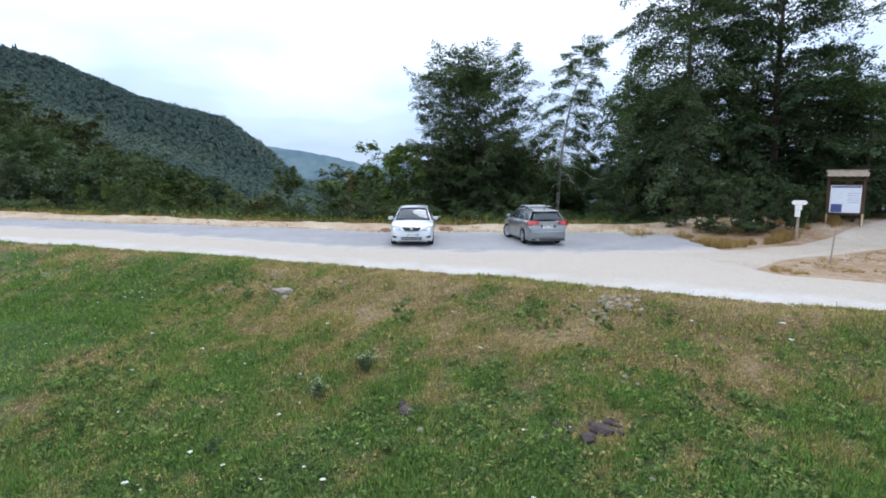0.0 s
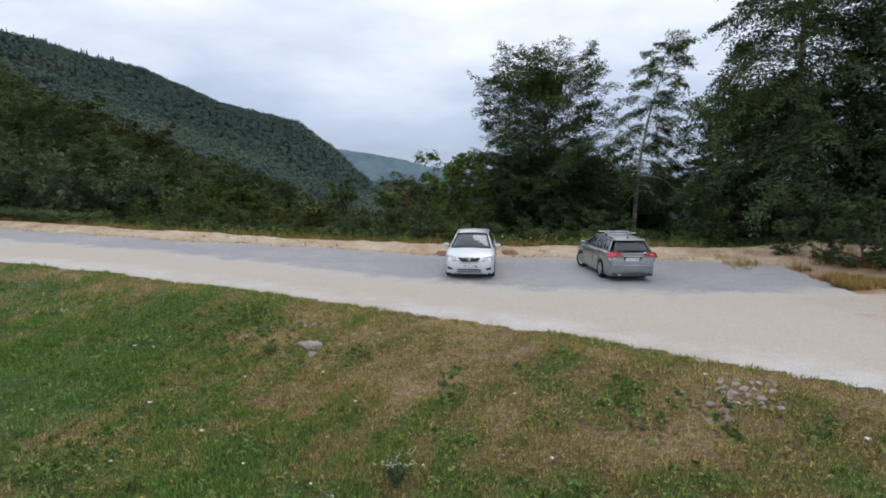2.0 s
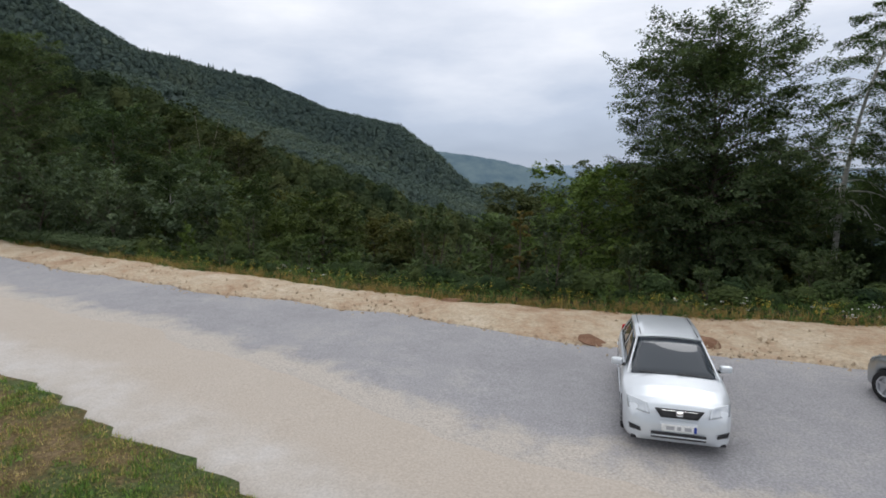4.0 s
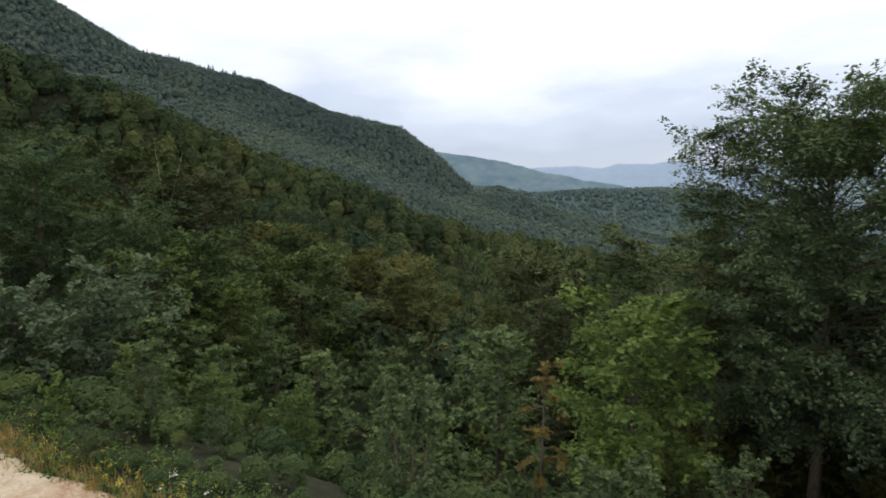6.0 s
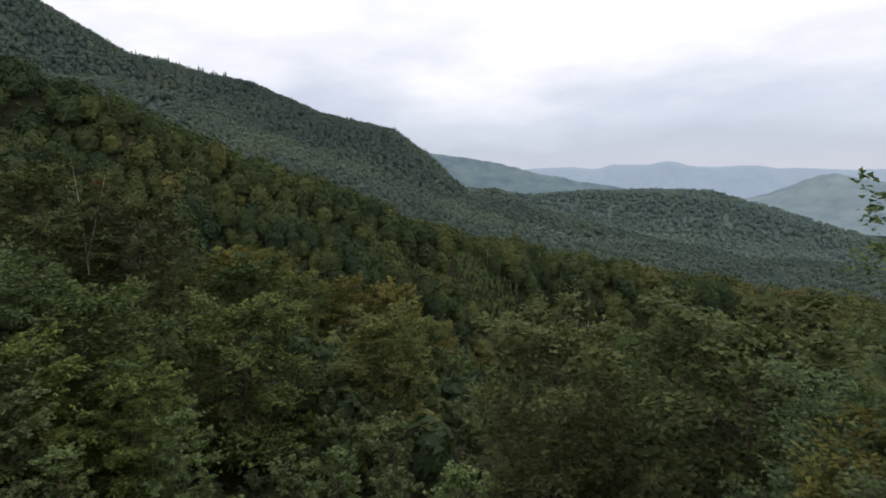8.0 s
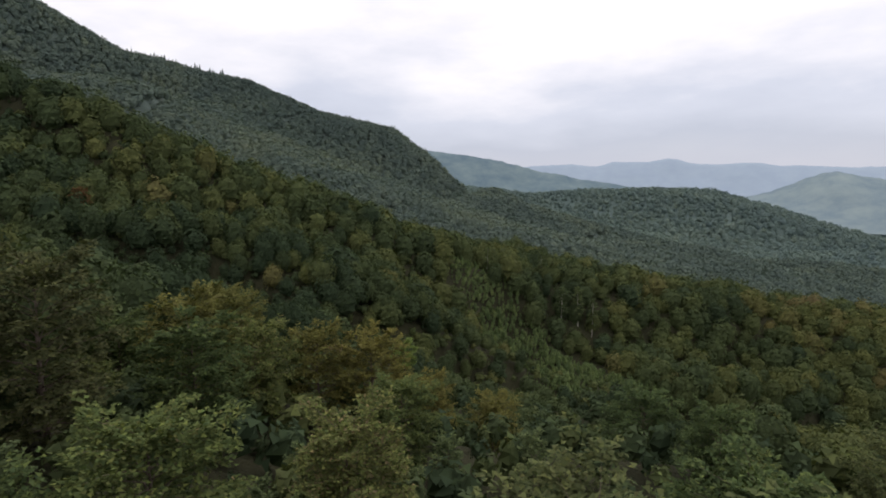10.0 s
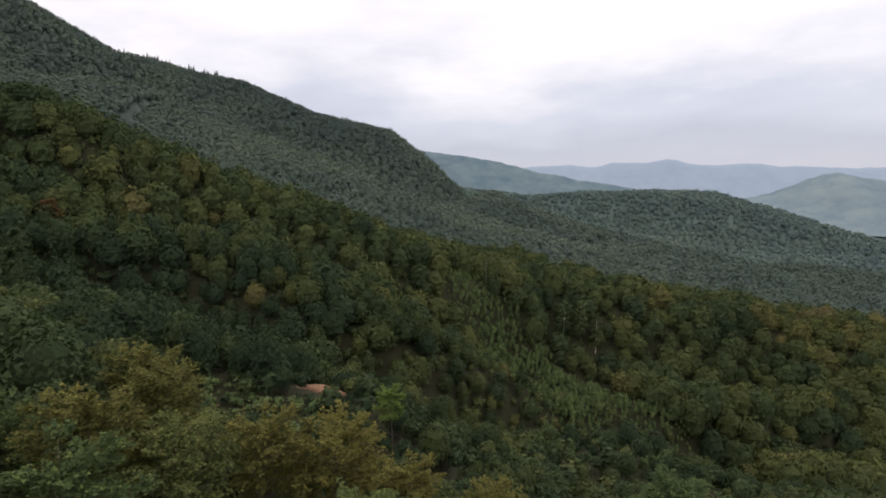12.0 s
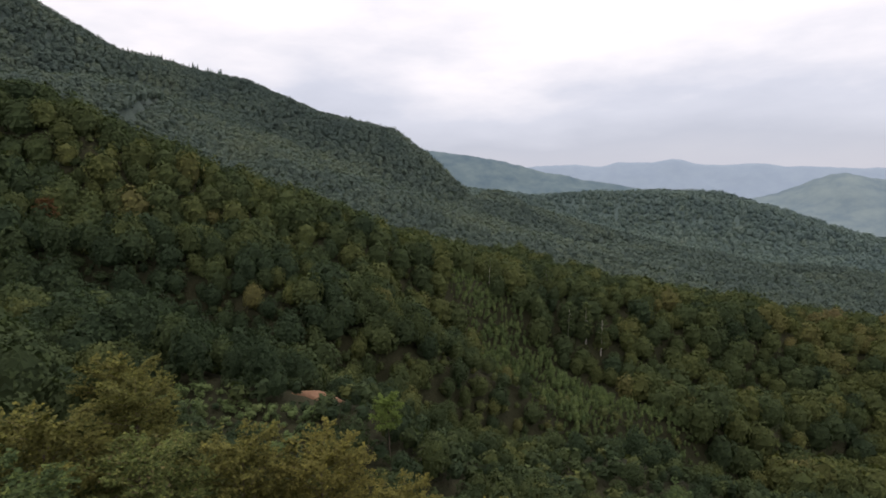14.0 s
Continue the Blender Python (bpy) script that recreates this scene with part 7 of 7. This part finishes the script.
def roadside():
    """Rank growth along the outer side of the bank: weeds, dry stalks, goldenrod and bracken."""
    rng = np.random.default_rng(53)
    n = 3600
    x = rng.uniform(-46, 13, n)
    v = veg_edge(x)
    y = v - 0.15 + 2.6 * rng.random(n) ** 1.3
    z = land(x, y)
    per = 10
    h = np.repeat(rng.uniform(0.15, 0.75, n) * np.clip(0.25 + 0.35 * (y - v), 0.2, 1.1), per)
    c = np.stack([np.repeat(x, per) + rng.normal(0, 0.10, n * per), np.repeat(y, per) + rng.normal(0, 0.10, n * per), np.repeat(z, per) + h * rng.uniform(0.1, 1, n * per)], 1)
    V, F = cards(c, rng.normal(0, 0.6, c.shape) + [0, 0, 0.7], rng.uniform(0.03, 0.085, len(c)), rng, 0.42)
    tagged(new("bank_weeds", mesh_np("bank_weeds", V, F, M_WEED, np.repeat(np.repeat(rng.uniform(-0.4, 0.4, n), per), 4))), "rank green weeds along the soil bank", "weeds", kind="stuff")
    m = 5400
    x = np.concatenate([rng.uniform(-36, 8, m // 3), np.maximum(9.2, rng.normal(11.5, 1.8, m // 3)), np.maximum(9.6, rng.normal(15.5, 2.6, m // 3))])
    v = veg_edge(x)
    y = v + rng.normal(0.35, 0.35, len(x))
    east = np.arange(len(x)) >= m // 3
    y = np.where(east, path_high(x) + 0.35 + np.abs(rng.normal(0, 1.5, len(x))), y)
    hgt = np.where(east, rng.uniform(0.25, 0.6, len(x)), rng.uniform(0.2, 0.5, len(x)))
    tx, ty = rng.uniform(7.2, 12.5, 1300), rng.uniform(24.2, 29.5, 1300)
    x, y, east = np.concatenate([x, tx]), np.concatenate([y, ty]), np.concatenate([east, np.full(1300, True)])
    hgt = np.concatenate([hgt, rng.uniform(0.3, 0.7, 1300)])
    clump = vnoise(x, y, 0.7, 54) + 0.5 * vnoise(x, y, 0.3, 55)
    keep = ~east | (clump > -0.05)
    x, y, hgt = x[keep], y[keep], (hgt * np.where(east, 0.35 + 0.6 * np.clip(clump, 0, 1), 1))[keep]
    V, F, T = blades(x, y, land(x, y) - 0.04, rng.uniform(0.0, 0.9, len(x)), hgt, np.full(len(x), 0.009), rng, 9, 0.75)
    tagged(new("dry_grass", mesh_np("dry_grass", V, F, M_DRY, T)), "dry straw-coloured grass beside track and bank", "grass", kind="stuff")
    wx = rng.uniform(8.5, 26, 5200)
    wl, wh = road_far(wx) + 0.2, path_low(wx) - 0.1
    wy = wl + (wh - wl) * rng.random(5200)
    ok = (wh > wl) & (vnoise(wx, wy, 0.8, 56) + 0.6 * vnoise(wx, wy, 0.3, 57) > 0.1)
    wx, wy = wx[ok], wy[ok]
    V, F, T = blades(wx, wy, land(wx, wy) - 0.05, rng.uniform(0, 0.9, len(wx)), rng.uniform(0.03, 0.11, len(wx)), np.full(len(wx), 0.010), rng, 6, 0.9)
    tagged(new("trodden_grass", mesh_np("trodden_grass", V, F, M_DRY, T)), "trodden dry grass between road and track", "grass", kind="stuff")
    fx = np.concatenate([rng.normal(c, w, 160) for c, w in ((-40.0, 1.6), (-36.0, 1.2), (-33.2, 0.8), (-29.6, 0.9), (-31.2, 0.5))])
    fv = veg_edge(fx)
    fy = fv + 0.3 + 2.4 * rng.random(800) ** 1.2
    fz = land(fx, fy)
    per = 22
    a = np.repeat(rng.uniform(0, 2 * np.pi, 800), per)
    k = np.tile(np.linspace(0.1, 1, per // 2).repeat(2), 800)
    side = np.tile(np.array([1, -1] * (per // 2)), 800) * 0.16 * (1.1 - k)
    L = np.repeat(rng.uniform(0.45, 1.35, 800), per)
    c = np.stack([np.repeat(fx, per) + np.cos(a) * L * k * 0.8 - np.sin(a) * side, np.repeat(fy, per) + np.sin(a) * L * k * 0.8 + np.cos(a) * side, np.repeat(fz, per) + L * (0.25 + 1.2 * k - 0.85 * k * k)], 1)
    V, F = cards(c, rng.normal(0, 0.2, c.shape) + [0, 0, 1], 0.13 * (1.15 - k), rng, 0.45)
    tagged(new("bracken", mesh_np("bracken", V, F, M_FERN, np.repeat(np.repeat(rng.uniform(0, 0.8, 800), per), 4))), "bed of light green bracken beside the bank", "fern", kind="stuff")
    for petal, cnt, nm, lab in ((M_PETAL_Y, 260, "goldenrod", "yellow goldenrod tops along the bank"), (M_PETAL, 40, "white_umbels", "white umbel heads along the bank")):
        x = np.repeat(rng.uniform(-30, 6, cnt // 5), 5) + rng.normal(0, 0.45, cnt)
        y = veg_edge(x) + rng.uniform(0.1, 1.5, cnt)
        z = land(x, y) + rng.uniform(0.2, 0.55, cnt)
        c = np.repeat(np.stack([x, y, z], 1), 10, 0) + rng.normal(0, 0.04, (cnt * 10, 3)) * [1, 1, 1.4 if petal is M_PETAL_Y else 0.3]
        V, F = cards(c, rng.normal(0, 0.4, c.shape) + [0, 0, 1], np.full(len(c), 0.018), rng, 0.8)
        tagged(new(nm, mesh_np(nm, V, F, petal)), lab, "flowers", kind="stuff")


grass()
weeds()
leafy_clumps()
tussocks()
meadow_plants()
roadside()
